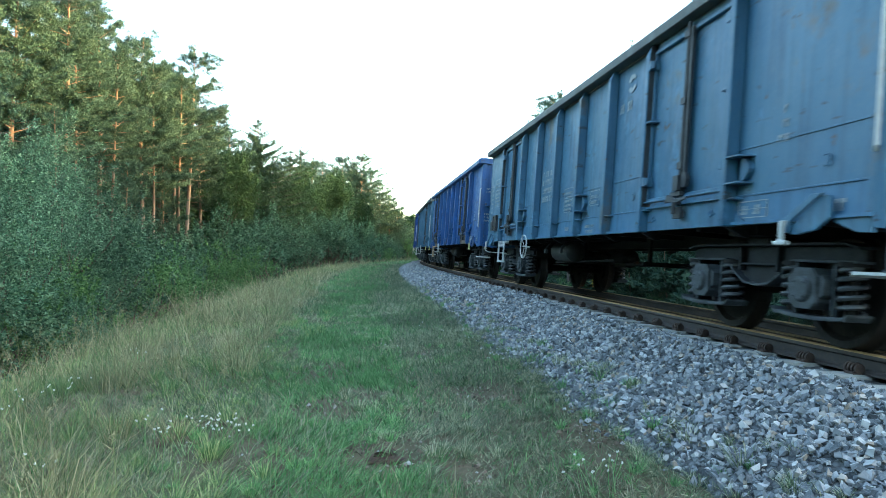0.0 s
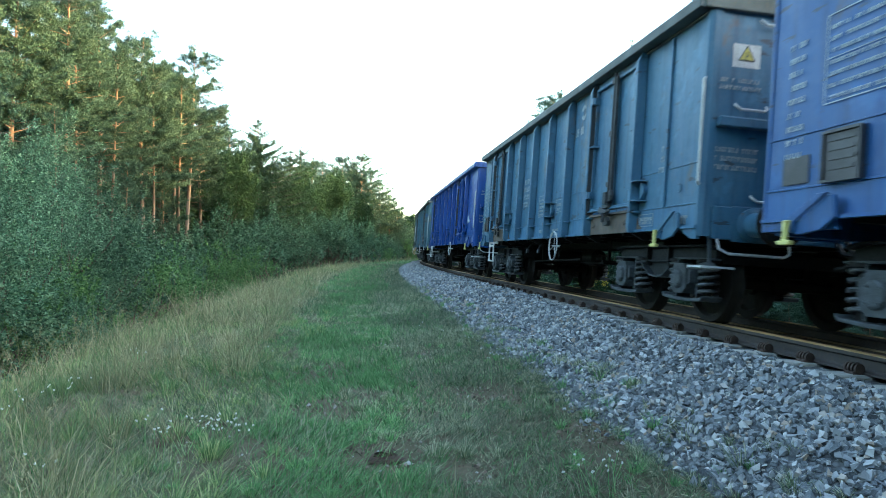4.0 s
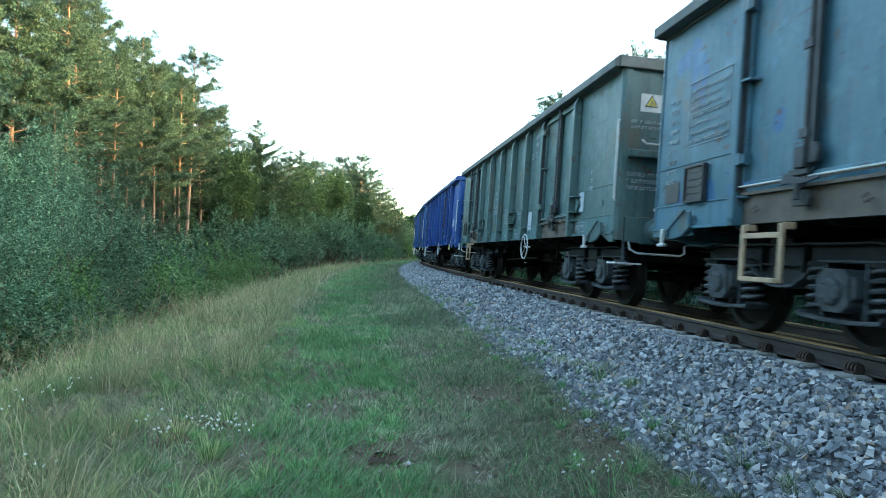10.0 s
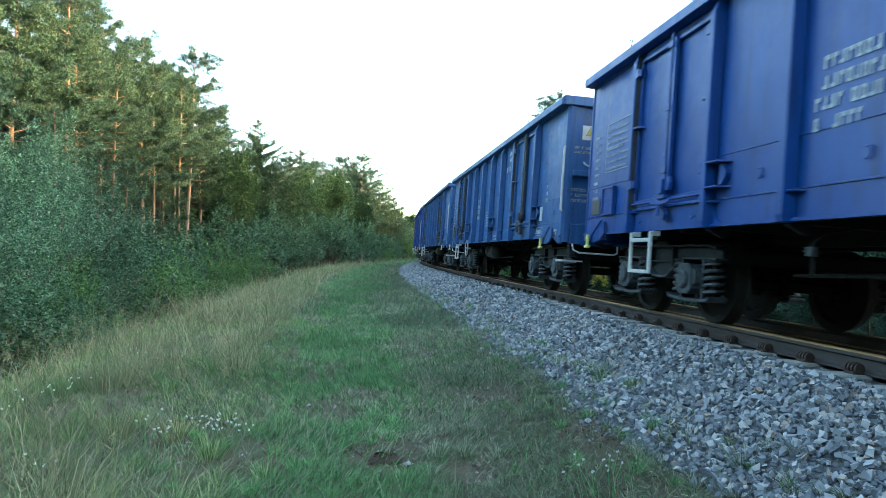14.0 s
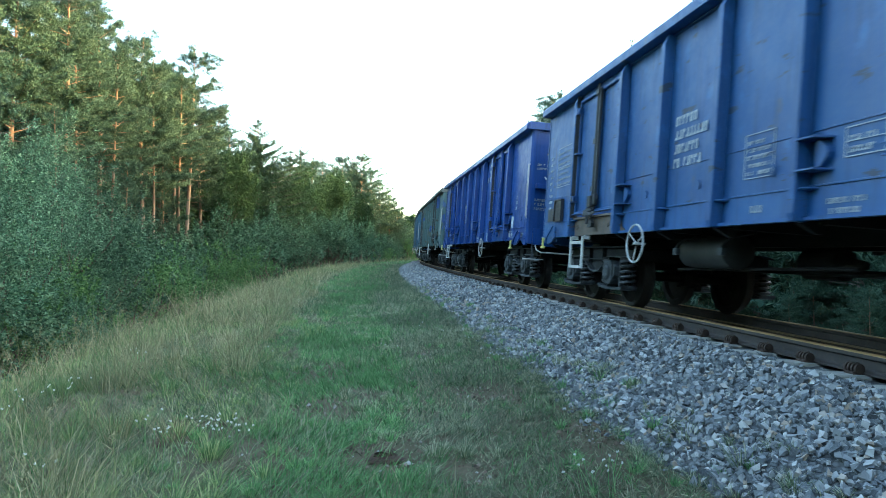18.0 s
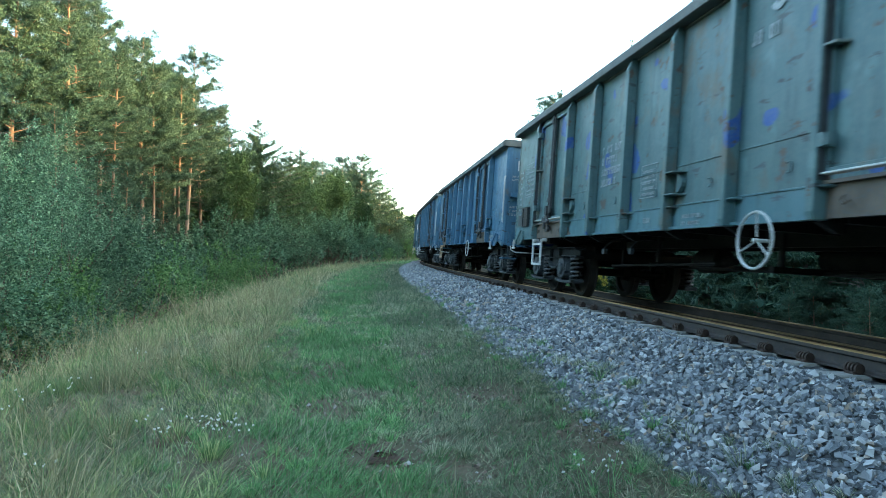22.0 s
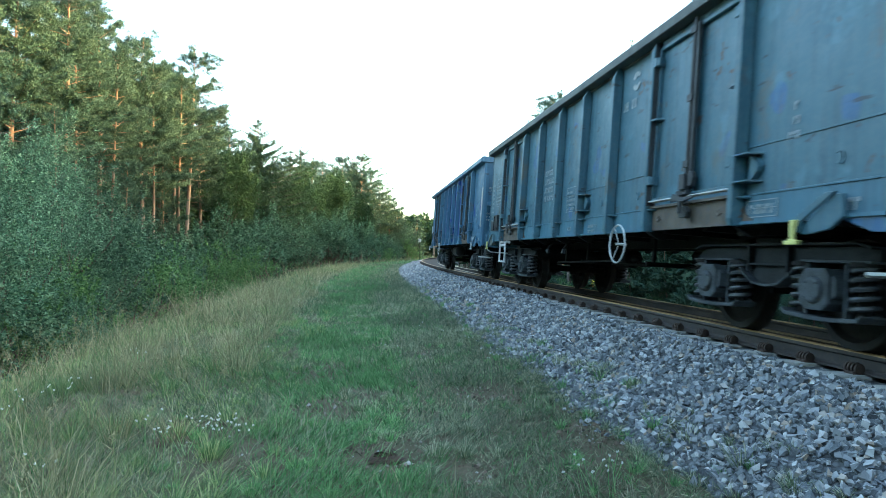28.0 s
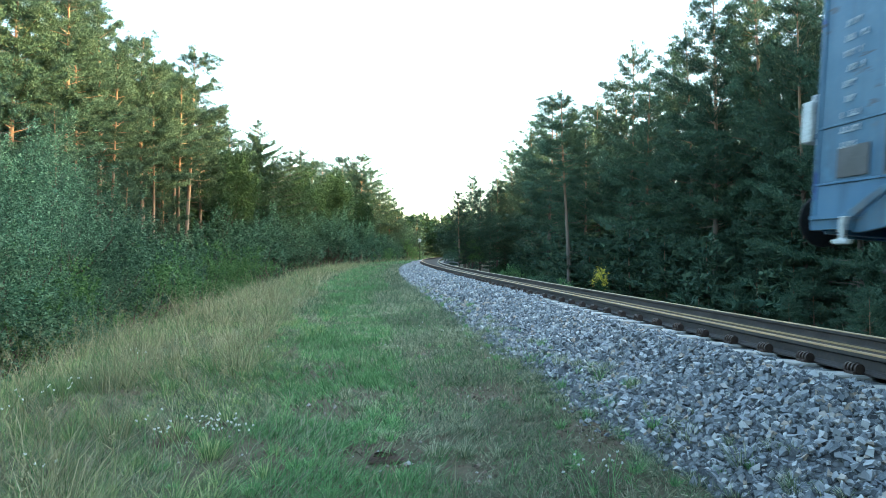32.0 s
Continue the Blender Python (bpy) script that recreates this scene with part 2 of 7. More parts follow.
# ------------------------------------------------------------------ mesh helpers
class Shape:
    """Collects simple solids into one mesh."""

    def __init__(self):
        self.v, self.f = [], []

    def box(self, x0, x1, y0, y1, z0, z1):
        b = len(self.v)
        self.v += [(x, y, z) for z in (z0, z1) for y in (y0, y1) for x in (x0, x1)]
        self.f += [tuple(b + i for i in q) for q in ((0, 2, 3, 1), (4, 5, 7, 6), (0, 1, 5, 4), (2, 6, 7, 3), (0, 4, 6, 2), (1, 3, 7, 5))]
        return self

    def prism(self, poly, axis, a, b):
        """A polygon drawn in the two other axes, pushed from a to b along axis."""
        n, o = len(poly), len(self.v)
        for w in (a, b):
            for p, q in poly:
                self.v.append({"x": (w, p, q), "y": (p, w, q), "z": (p, q, w)}[axis])
        self.f.append(tuple(o + i for i in range(n))[::-1])
        self.f.append(tuple(o + n + i for i in range(n)))
        self.f += [(o + i, o + (i + 1) % n, o + n + (i + 1) % n, o + n + i) for i in range(n)]
        return self

    def tube(self, pts, r, n=8, closed=False):
        pts = [Vector(p) for p in pts]
        k, o = len(pts), len(self.v)
        rs = r if isinstance(r, (list, tuple)) else [r] * k
        u = None
        for i, p in enumerate(pts):
            if closed:
                d = pts[(i + 1) % k] - pts[i - 1]
            else:
                d = pts[min(i + 1, k - 1)] - pts[max(i - 1, 0)]
            d.normalize()
            if u is None:
                u = d.orthogonal()
            u = (u - d * u.dot(d)).normalized()
            w = d.cross(u)
            for j in range(n):
                a = 2 * math.pi * j / n
                self.v.append(tuple(p + (u * math.cos(a) + w * math.sin(a)) * rs[i]))
        for i in range(k if closed else k - 1):
            for j in range(n):
                i2 = (i + 1) % k
                self.f.append((o + i * n + j, o + i * n + (j + 1) % n, o + i2 * n + (j + 1) % n, o + i2 * n + j))
        if not closed:
            self.f.append(tuple(o + j for j in range(n))[::-1])
            self.f.append(tuple(o + (k - 1) * n + j for j in range(n)))
        return self

    def cyl(self, a, b, r, n=16):
        return self.tube([a, b], r, n)

    def lathe(self, prof, axis_pt, n=24, axis="y"):
        """Turns a profile of (distance along the axis, radius) round an axis."""
        o, k = len(self.v), len(prof)
        ax, ay, az = axis_pt
        for d, r in prof:
            for j in range(n):
                a = 2 * math.pi * j / n
                c, s = math.cos(a) * r, math.sin(a) * r
                self.v.append((ax + c, ay + d, az + s) if axis == "y" else (ax + d, ay + c, az + s) if axis == "x" else (ax + c, ay + s, az + d))
        for i in range(k - 1):
            for j in range(n):
                self.f.append((o + i * n + j, o + (i + 1) * n + j, o + (i + 1) * n + (j + 1) % n, o + i * n + (j + 1) % n))
        return self

    def mesh(self, name, bevel=0.0, smooth=False):
        me = bpy.data.meshes.new(name)
        me.from_pydata(self.v, [], self.f)
        bm = bmesh.new()
        bm.from_mesh(me)
        bmesh.ops.recalc_face_normals(bm, faces=bm.faces)
        if bevel:
            sharp = [e for e in bm.edges if len(e.link_faces) == 2 and e.calc_face_angle(0) > 0.5]
            bmesh.ops.bevel(bm, geom=sharp, offset=bevel, segments=1, affect='EDGES', clamp_overlap=True)
        bm.to_mesh(me)
        bm.free()
        if smooth:
            me.shade_smooth()
            me.set_sharp_from_angle(angle=radians(38))
        return me


_CACHE = {}


def cached(key, make, bevel=0.0, smooth=False):
    """The mesh for key, made once; its one slot takes each object's own material."""
    if key not in _CACHE:
        s = Shape()
        make(s)
        me = s.mesh(key.split("|")[0], bevel, smooth)
        me.materials.append(None)
        _CACHE[key] = me
    return _CACHE[key]


def put(name, me, mat, parent=None, m=None, label=""):
    ob = new(name, me)
    if not me.materials:
        me.materials.append(None)
    ob.material_slots[0].link = 'OBJECT'
    ob.material_slots[0].material = mat
    if parent:
        ob.parent = parent
    if m is not None:
        ob.matrix_basis = m
    if label:
        ob["label"] = label
    if "lettering" in name:
        ob["kind"] = "stuff"
    return ob


# ------------------------------------------------------------------ ground
def build_ground():
    lats = sorted(set([p[0] for p in PROFILE] + list(np.arange(-14, -1.7, 0.3)) + list(np.arange(3.1, 15, 0.6)) + [-30, -40, -90, -150, -250, 20, 30, 90, 150, 250]))
    ss = list(np.arange(-160, -8, 8.0)) + list(np.arange(-8, 40, 0.35)) + list(np.arange(40, 120, 1.5)) + list(np.arange(120, 330, 6.0))
    verts, faces = [], []
    for s in ss:
        x0, y0, h = rail_pt(s)
        for l in lats:
            ll = l
            if l > 150:
                ll = 150 + (l - 150) * 0.1
            x, y = x0 + math.cos(h) * ll, y0 - math.sin(h) * ll
            verts.append((x, y, ground_z(x, y, (s, l)) - 0.012))
    n = len(lats)
    for i in range(len(ss) - 1):
        for j in range(n - 1):
            faces.append((i * n + j, i * n + j + 1, (i + 1) * n + j + 1, (i + 1) * n + j))
    # skirts out to the horizon
    me = bpy.data.meshes.new("ground")
    me.from_pydata(verts, [], faces)
    me.shade_smooth()
    ob = new("ground", me)
    m, nt, p = material("meadow_soil")
    v = coords(nt, "Object")
    n1, n2, n3 = noise_tex(nt, v, 0.55, 5), noise_tex(nt, v, 7.0, 6, 0.7), noise_tex(nt, v, 60.0, 4, 0.7)
    c = ramp(nt, n1, [(0.3, (0.085, 0.085, 0.052)), (0.5, (0.115, 0.102, 0.068)), (0.7, (0.155, 0.120, 0.088))])
    c = mixc(nt, ramp(nt, n2, [(0.5, (0, 0, 0)), (0.7, (0.8, 0.8, 0.8))]), c, (0.21, 0.155, 0.115))
    c = mixc(nt, ramp(nt, n3, [(0.4, (0, 0, 0)), (0.75, (0.45, 0.45, 0.45))]), c, (0.085, 0.08, 0.05))
    nt.links.new(c, p.inputs["Base Color"])
    p.inputs["Roughness"].default_value = 0.95
    p.inputs["Specular IOR Level"].default_value = 0.05
    bump(nt, p, n3, 0.8, 0.03)
    me.materials.append(m)
    return tagged(ob, "uneven grassy embankment and woodland ground beside the railway", "ground", kind="structure")


def build_far_ground():
    s = Shape()
    s.box(-2500, 2500, -2500, 2500, -9.0, -8.0)
    me = s.mesh("ground_far")
    me.materials.append(simple("far_woodland_floor", (0.05, 0.075, 0.035), 0.95, 0, 0.3, 0.02))
    return tagged(new("ground_far", me), "dark green woodland floor reaching the horizon", "ground", kind="structure")


build_ground()
build_far_ground()


# ------------------------------------------------------------------ rails
def sweep(prof, s0, s1, step, lat0, name, mat):
    """A rail profile (lat, z) swept along the line."""
    verts, faces = [], []
    ss = list(np.arange(s0, s1, step))
    n = len(prof)
    for s in ss:
        for l, z in prof:
            verts.append(tuple(on_track(s, lat0 + l, z)))
    for i in range(len(ss) - 1):
        for j in range(n):
            faces.append((i * n + j, i * n + (j + 1) % n, (i + 1) * n + (j + 1) % n, (i + 1) * n + j))
    me = bpy.data.meshes.new(name)
    me.from_pydata(verts, [], faces)
    if mat:
        me.materials.append(mat)
    return me


RH = 0.165
BODY = [(-0.0355, -0.014), (-0.036, -0.042), (-0.010, -0.056), (-0.009, -0.125), (-0.025, -0.145), (-0.072, -0.157), (-0.072, -RH),
        (0.072, -RH), (0.072, -0.157), (0.025, -0.145), (0.009, -0.125), (0.010, -0.056), (0.036, -0.042), (0.0355, -0.014)]
HEAD = [(-0.0365, -0.0135), (-0.0360, -0.008), (-0.028, -0.001), (0.0, 0.0), (0.028, -0.001), (0.0360, -0.008), (0.0365, -0.0135)]
FOOT = [(-0.073, -0.1575), (-0.073, -0.152), (-0.024, -0.139), (0.024, -0.139), (0.073, -0.152), (0.073, -0.1575)]


def build_rails():
    for lat, head in ((0.0, M_RAILTOP), (1.505, M_RAILHEAD)):
        ob = new("rail", sweep(BODY, -220, 300, 1.0, lat, "rail", M_RAIL))
        tagged(ob, "rust-brown steel running rail on concrete sleepers", "rail", "running rails")
        put("rail_head", sweep(HEAD, -220, 300, 1.0, lat, "rail_head", None), head, ob, None, "worn brown rail head")
        # far foot gets the bright head colour for light; dark web paints its shadow
        put("rail_foot", sweep(FOOT, -220, 300, 1.0, lat, "rail_foot", None), M_RAIL if lat == 0 else M_RAILHEAD, ob, None, "rusty rail foot, its lit tone painted on the far rail")


build_rails()


# ------------------------------------------------------------------ ballast, sleepers
def quick_mesh(name, verts, faces, mat=None, smooth=False):
    """A mesh from arrays: faces all with the same number of corners."""
    verts, faces = np.asarray(verts, dtype=np.float32), np.asarray(faces, dtype=np.int32)
    me = bpy.data.meshes.new(name)
    n, k = faces.shape
    me.vertices.add(len(verts))
    me.vertices.foreach_set("co", verts.ravel())
    me.loops.add(n * k)
    me.loops.foreach_set("vertex_index", faces.ravel())
    me.polygons.add(n)
    me.polygons.foreach_set("loop_start", np.arange(n, dtype=np.int32) * k)
    me.update(calc_edges=True)
    if mat:
        me.materials.append(mat)
    if smooth:
        me.shade_smooth()
    else:
        me.shade_flat()
    return me


def stone_material():
    m, nt, p = material("granite_ballast")
    g = nt.nodes.new("ShaderNodeNewGeometry")
    v = coords(nt, "Object")
    c = ramp(nt, g.outputs["Random Per Island"], [(0.0, (0.050, 0.060, 0.068)), (0.35, (0.150, 0.170, 0.188)), (0.7, (0.275, 0.290, 0.300)), (0.9, (0.45, 0.46, 0.45)), (0.97, (0.31, 0.25, 0.19))])
    c = mixc(nt, ramp(nt, noise_tex(nt, v, 90.0, 4, 0.7), [(0.45, (0, 0, 0)), (0.8, (0.4, 0.4, 0.4))]), c, (0.33, 0.34, 0.36))
    c = mixc(nt, ramp(nt, noise_tex(nt, v, 14.0, 3), [(0.5, (0, 0, 0)), (0.8, (0.5, 0.5, 0.5))]), c, (0.10, 0.095, 0.09))
    nt.links.new(c, p.inputs["Base Color"])
    p.inputs["Roughness"].default_value = 0.85
    bump(nt, p, noise_tex(nt, v, 120.0, 4), 0.4, 0.004)
    return m


M_STONE = stone_material()
M_STONE_ONE = simple("granite_stone", (0.15, 0.17, 0.185), 0.85, 0, 0.4, 18, (0.29, 0.30, 0.30), 0.5, 0.4)
BED = [(-1.95, -0.84), (-1.68, -0.67), (-1.2, -0.43), (-0.80, -0.215), (-0.62, -0.190), (0.0, -0.20), (0.75, -0.23), (1.5, -0.215), (2.12, -0.21), (2.35, -0.24), (3.1, -0.72), (3.4, -0.95)]
_BL, _BZ = np.array([b[0] for b in BED]), np.array([b[1] for b in BED])


def bed_pt(s, lat, up=0.0):
    wob = 0.05 * noise.noise((s * 0.6, lat * 1.3, 5.0)) + 0.03 * noise.noise((s * 2.1, lat * 3.0, 9.0))
    edge = min(1.0, abs(lat + 0.62) / 0.5) if lat < -0.62 else 0.15
    return on_track(s, lat, float(np.interp(lat, _BL, _BZ)) + wob * edge + up)


def build_ballast():
    lats = list(np.arange(-1.95, -0.6, 0.09)) + list(np.arange(-0.6, 3.45, 0.25)) + [3.4]
    ss = list(np.arange(-150, -6, 3.0)) + list(np.arange(-6, 45, 0.12)) + list(np.arange(45, 120, 0.6)) + list(np.arange(120, 300, 3.0))
    verts = [tuple(bed_pt(s, l)) for s in ss for l in lats]
    n = len(lats)
    i, j = np.meshgrid(np.arange(len(ss) - 1), np.arange(n - 1), indexing="ij")
    a = (i * n + j).ravel()
    me = quick_mesh("ballast", verts, np.stack([a, a + 1, a + n + 1, a + n], 1), None)
    m, nt, p = material("ballast_bed")
    v = coords(nt, "Object")
    vo = nd(nt, "ShaderNodeTexVoronoi", Scale=24.0)
    nt.links.new(v, vo.inputs["Vector"])
    sep = nt.nodes.new("ShaderNodeSeparateColor")
    nt.links.new(vo.outputs["Color"], sep.inputs[0])
    # shade between stones is in the colour: dark bed, darker at the cell edges
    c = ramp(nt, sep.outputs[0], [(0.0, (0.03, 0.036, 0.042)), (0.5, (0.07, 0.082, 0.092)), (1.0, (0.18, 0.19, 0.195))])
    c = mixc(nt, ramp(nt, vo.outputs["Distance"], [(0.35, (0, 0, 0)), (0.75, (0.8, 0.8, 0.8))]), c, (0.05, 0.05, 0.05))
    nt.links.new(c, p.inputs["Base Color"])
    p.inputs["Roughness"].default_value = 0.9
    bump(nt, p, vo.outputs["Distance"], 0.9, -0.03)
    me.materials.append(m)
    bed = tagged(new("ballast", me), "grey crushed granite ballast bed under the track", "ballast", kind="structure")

    # loose stones
    rnd = np.random.RandomState(11)
    base_v = np.array([(x, y, z) for x in (-0.75, 0.75) for y in (-0.75, 0.75) for z in (-0.75, 0.75)])
    base_f = np.array([(0, 1, 3), (0, 3, 2), (4, 6, 7), (4, 7, 5), (0, 4, 5), (0, 5, 1), (2, 3, 7), (2, 7, 6), (0, 2, 6), (0, 6, 4), (1, 5, 7), (1, 7, 3)])
    protos = []
    for k in range(14):
        v = base_v * (1 + rnd.uniform(-0.35, 0.15, (len(base_v), 1))) + rnd.normal(0, 0.10, (len(base_v), 3))
        for c in range(3):                       # flat broken faces
            d = rnd.normal(size=3)
            d /= np.linalg.norm(d)
            h = v @ d
            v = v - np.outer(np.clip(h - rnd.uniform(0.45, 0.8), 0, None), d)
        protos.append(v * rnd.uniform(0.75, 1.25, (1, 3)) * np.array([1.0, 0.85, 0.72]))
    octa_v = np.array([(1, 0, 0), (-1, 0, 0), (0, 1, 0), (0, -1, 0), (0, 0, 1), (0, 0, -1)], float)
    octa_f = np.array([(0, 2, 4), (2, 1, 4), (1, 3, 4), (3, 0, 4), (2, 0, 5), (1, 2, 5), (3, 1, 5), (0, 3, 5)])

    def scatter(n, s0, s1, l0, l1, size, octa=False, up=0.3):
        V, F, o = [], [], 0
        for _ in range(n):
            s = s0 + (s1 - s0) * rnd.rand()
            lat = l0 + (l1 - l0) * rnd.rand()
            r = size * np.exp(np.clip(rnd.normal(0, 0.28), -0.6, 0.4))
            q = rnd.normal(size=4)
            q /= np.linalg.norm(q)
            w, x, y, z = q
            R = np.array([[1 - 2 * (y * y + z * z), 2 * (x * y - z * w), 2 * (x * z + y * w)], [2 * (x * y + z * w), 1 - 2 * (x * x + z * z), 2 * (y * z - x * w)],
                          [2 * (x * z - y * w), 2 * (y * z + x * w), 1 - 2 * (x * x + y * y)]])
            if octa:
                v, f = octa_v * rnd.uniform(0.6, 1.2, (6, 1)), octa_f
            else:
                v, f = protos[rnd.randint(14)], base_f
            c = np.array(bed_pt(s, lat, r * up * rnd.uniform(-0.4, 1.2)))
            V.append(v @ R.T * r + c)
            F.append(f + o)
            o += len(v)
        return np.concatenate(V), np.concatenate(F)

    groups = [scatter(15500, 1.0, 13.0, -1.78, -0.50, 0.0275, up=0.75), scatter(380, 1.0, 13.0, -0.52, -0.12, 0.024, up=0.4), scatter(4500, -12.0, 1.0, -1.78, -0.16, 0.042, True), scatter(4600, 13.0, 24.0, -1.78, -0.16, 0.040, up=0.6), scatter(6500, 24.0, 60.0, -1.75, -0.16, 0.055, True),
              scatter(1800, 4.0, 45.0, 1.6, 3.0, 0.045, True), scatter(1100, 1.0, 14.0, -2.05, -1.60, 0.027, up=0.9)]
    V, F, o = [], [], 0
    for v, f in groups:
        V.append(v)
        F.append(f + o)
        o += len(v)
    st = new("loose_stones", quick_mesh("loose_stones", np.concatenate(V), np.concatenate(F), M_STONE))
    st.parent = bed
    tagged(st, "many loose grey broken granite stones", kind="stuff")
    # oily, rust-stained fill between the rails
    fl = list(np.linspace(0.076, 1.428, 10))
    fs = list(np.arange(-20, 120, 0.5))
    fv = [tuple(on_track(q, l, -0.155 - 0.012 * (0.5 + 0.5 * noise.noise((q * 3.0, l * 4.0, 2.0))))) for q in fs for l in fl]
    fi, fj = np.meshgrid(np.arange(len(fs) - 1), np.arange(9), indexing="ij")
    fa = (fi * 10 + fj).ravel()
    fill = new("stained_fill", quick_mesh("stained_fill", fv, np.stack([fa, fa + 1, fa + 11, fa + 10], 1), simple("rust_stained_fill", (0.036, 0.025, 0.016), 0.95, 0, 0.4, 12, (0.09, 0.065, 0.04), 0.6, 0.8)))
    fill.parent = bed
    # the nearest stones, one by one
    metas = []
    for k in range(14):
        metas.append(quick_mesh("ballast_stone", protos[k], base_f, M_STONE_ONE))
    for i in range(290):
        s, lat = 1.6 + 4.6 * rnd.rand(), -1.7 + 1.4 * rnd.rand()
        r = 0.029 * math.exp(rnd.normal(0, 0.15))
        ob = new("ballast_stone", metas[rnd.randint(14)])
        ob.parent = bed
        ob.matrix_basis = Matrix.LocRotScale(bed_pt(s, lat, 0.35 * r), Euler(tuple(rnd.uniform(0, 6.28, 3))), (r, r, r))


build_ballast()


def sleeper_shape(s):
    # pre-stressed concrete, about the track's centre, along y
    n = len(s.v)
    for y, k, z in ((-1.25, 0.92, -0.195), (-1.22, 1.0, -0.172), (-0.62, 1.0, -0.167), (-0.35, 0.86, -0.20), (0.35, 0.86, -0.20), (0.62, 1.0, -0.167), (1.22, 1.0, -0.172), (1.25, 0.92, -0.195)):
        for x, zz in ((-0.14, -0.38), (-0.105, z), (0.105, z), (0.14, -0.38)):
            s.v.append((x * k, y, zz))
    for i in range(7):
        for j in range(4):
            s.f.append((n + i * 4 + j, n + i * 4 + (j + 1) % 4, n + i * 4 + 4 + (j + 1) % 4, n + i * 4 + 4 + j))
    s.f.append((n, n + 1, n + 2, n + 3))
    s.f.append((n + 28, n + 29, n + 30, n + 31))


def clip_shape(s):
    # spring clip: a coil with its bolt
    s.tube([(-0.05, 0.012 * math.cos(a), 0.035 + 0.0 * a) for a in (0, 0.1)], 0.01, 6)
    s.cyl((-0.055, 0, 0.035), (0.055, 0, 0.035), 0.030, 10)
    for x in (-0.06, -0.022, 0.016, 0.05):
        s.cyl((x, 0, 0.037), (x + 0.018, 0, 0.037), 0.043, 12)
    s.box(-0.05, 0.05, -0.05, 0.05, -0.012, 0.014)
    s.cyl((0, -0.02, 0.03), (0, -0.02, 0.085), 0.014, 6)


def build_sleepers():
    me, cm = cached("sleeper", sleeper_shape, 0.012), cached("rail_clip", clip_shape, 0, True)
    for i in range(-16, 190):
        s = 4.716 + i * 0.5687
        c = on_track(s, 0.7525, 0.0)
        ax = (on_track(s + 0.2, 0.7525, 0) - on_track(s - 0.2, 0.7525, 0)).normalized()
        ay = (on_track(s, 0.0, 0) - on_track(s, 1.0, 0)).normalized()
        m = Matrix((ax, ay, ax.cross(ay))).transposed().to_4x4()
        m.translation = c
        ob = put("sleeper", me, M_SLEEPER, None, m)
        tagged(ob, "pale concrete sleeper half buried in grey ballast", "railway sleeper", "sleepers of the track")
        if -8 <= i < 90:
            for y in (0.7525, -0.7525):
                for d in ((0.105,) if y > 0 else (-0.105,)):
                    put("rail_clip", cm, M_CLIP, ob, pose(0, y + d, -RH + 0.003), "rusty spring clip")


build_sleepers()


# ------------------------------------------------------------------ plants
def leaf_material(name, lo, mid, hi, trans=0.3, rough=0.55):
    m, nt, p = material(name)
    g = nt.nodes.new("ShaderNodeNewGeometry")
    info = nt.nodes.new("ShaderNodeObjectInfo")
    c = ramp(nt, g.outputs["Random Per Island"], [(0.0, lo), (0.5, mid), (1.0, hi)])
    v = coords(nt, "Object")
    c = mixc(nt, ramp(nt, noise_tex(nt, v, 0.5, 3), [(0.35, (0, 0, 0)), (0.7, (0.55, 0.55, 0.55))]), c, lo)
    hsv = nt.nodes.new("ShaderNodeHueSaturation")
    mr = nt.nodes.new("ShaderNodeMapRange")
    mr.inputs[3].default_value, mr.inputs[4].default_value = 0.7, 1.25
    nt.links.new(info.outputs["Random"], mr.inputs[0])
    nt.links.new(mr.outputs[0], hsv.inputs["Value"])
    nt.links.new(c, hsv.inputs["Color"])
    c = hsv.outputs[0]
    nt.links.new(c, p.inputs["Base Color"])
    p.inputs["Roughness"].default_value = rough
    p.inputs["Specular IOR Level"].default_value = 0.08
    tr = nt.nodes.new("ShaderNodeBsdfTranslucent")
    nt.links.new(c, tr.inputs["Color"])
    mx = nt.nodes.new("ShaderNodeMixShader")
    mx.inputs[0].default_value = trans
    nt.links.new(p.outputs[0], mx.inputs[1])
    nt.links.new(tr.outputs[0], mx.inputs[2])
    nt.links.new(mx.outputs[0], nt.nodes["Material Output"].inputs["Surface"])
    return m


M_PINE = leaf_material("pine_needles", (0.034, 0.072, 0.052), (0.058, 0.104, 0.068), (0.092, 0.136, 0.078), 0.22)
M_SPRUCE = leaf_material("spruce_needles", (0.022, 0.048, 0.028), (0.036, 0.068, 0.034), (0.05, 0.085, 0.04), 0.1)
M_LEAF = leaf_material("broad_leaves", (0.018, 0.046, 0.022), (0.038, 0.080, 0.035), (0.076, 0.126, 0.054), 0.18)
M_WILLOW = leaf_material("willow_leaves", (0.026, 0.064, 0.040), (0.072, 0.158, 0.092), (0.200, 0.320, 0.205), 0.2)
M_FRESH = leaf_material("fresh_green_leaves", (0.034, 0.090, 0.036), (0.090, 0.190, 0.070), (0.18, 0.31, 0.12), 0.3)
M_BARK = simple("grey_brown_bark", (0.085, 0.062, 0.048), 0.9, 0, 0.35, 5, (0.03, 0.024, 0.02), 0.7, 0.8)


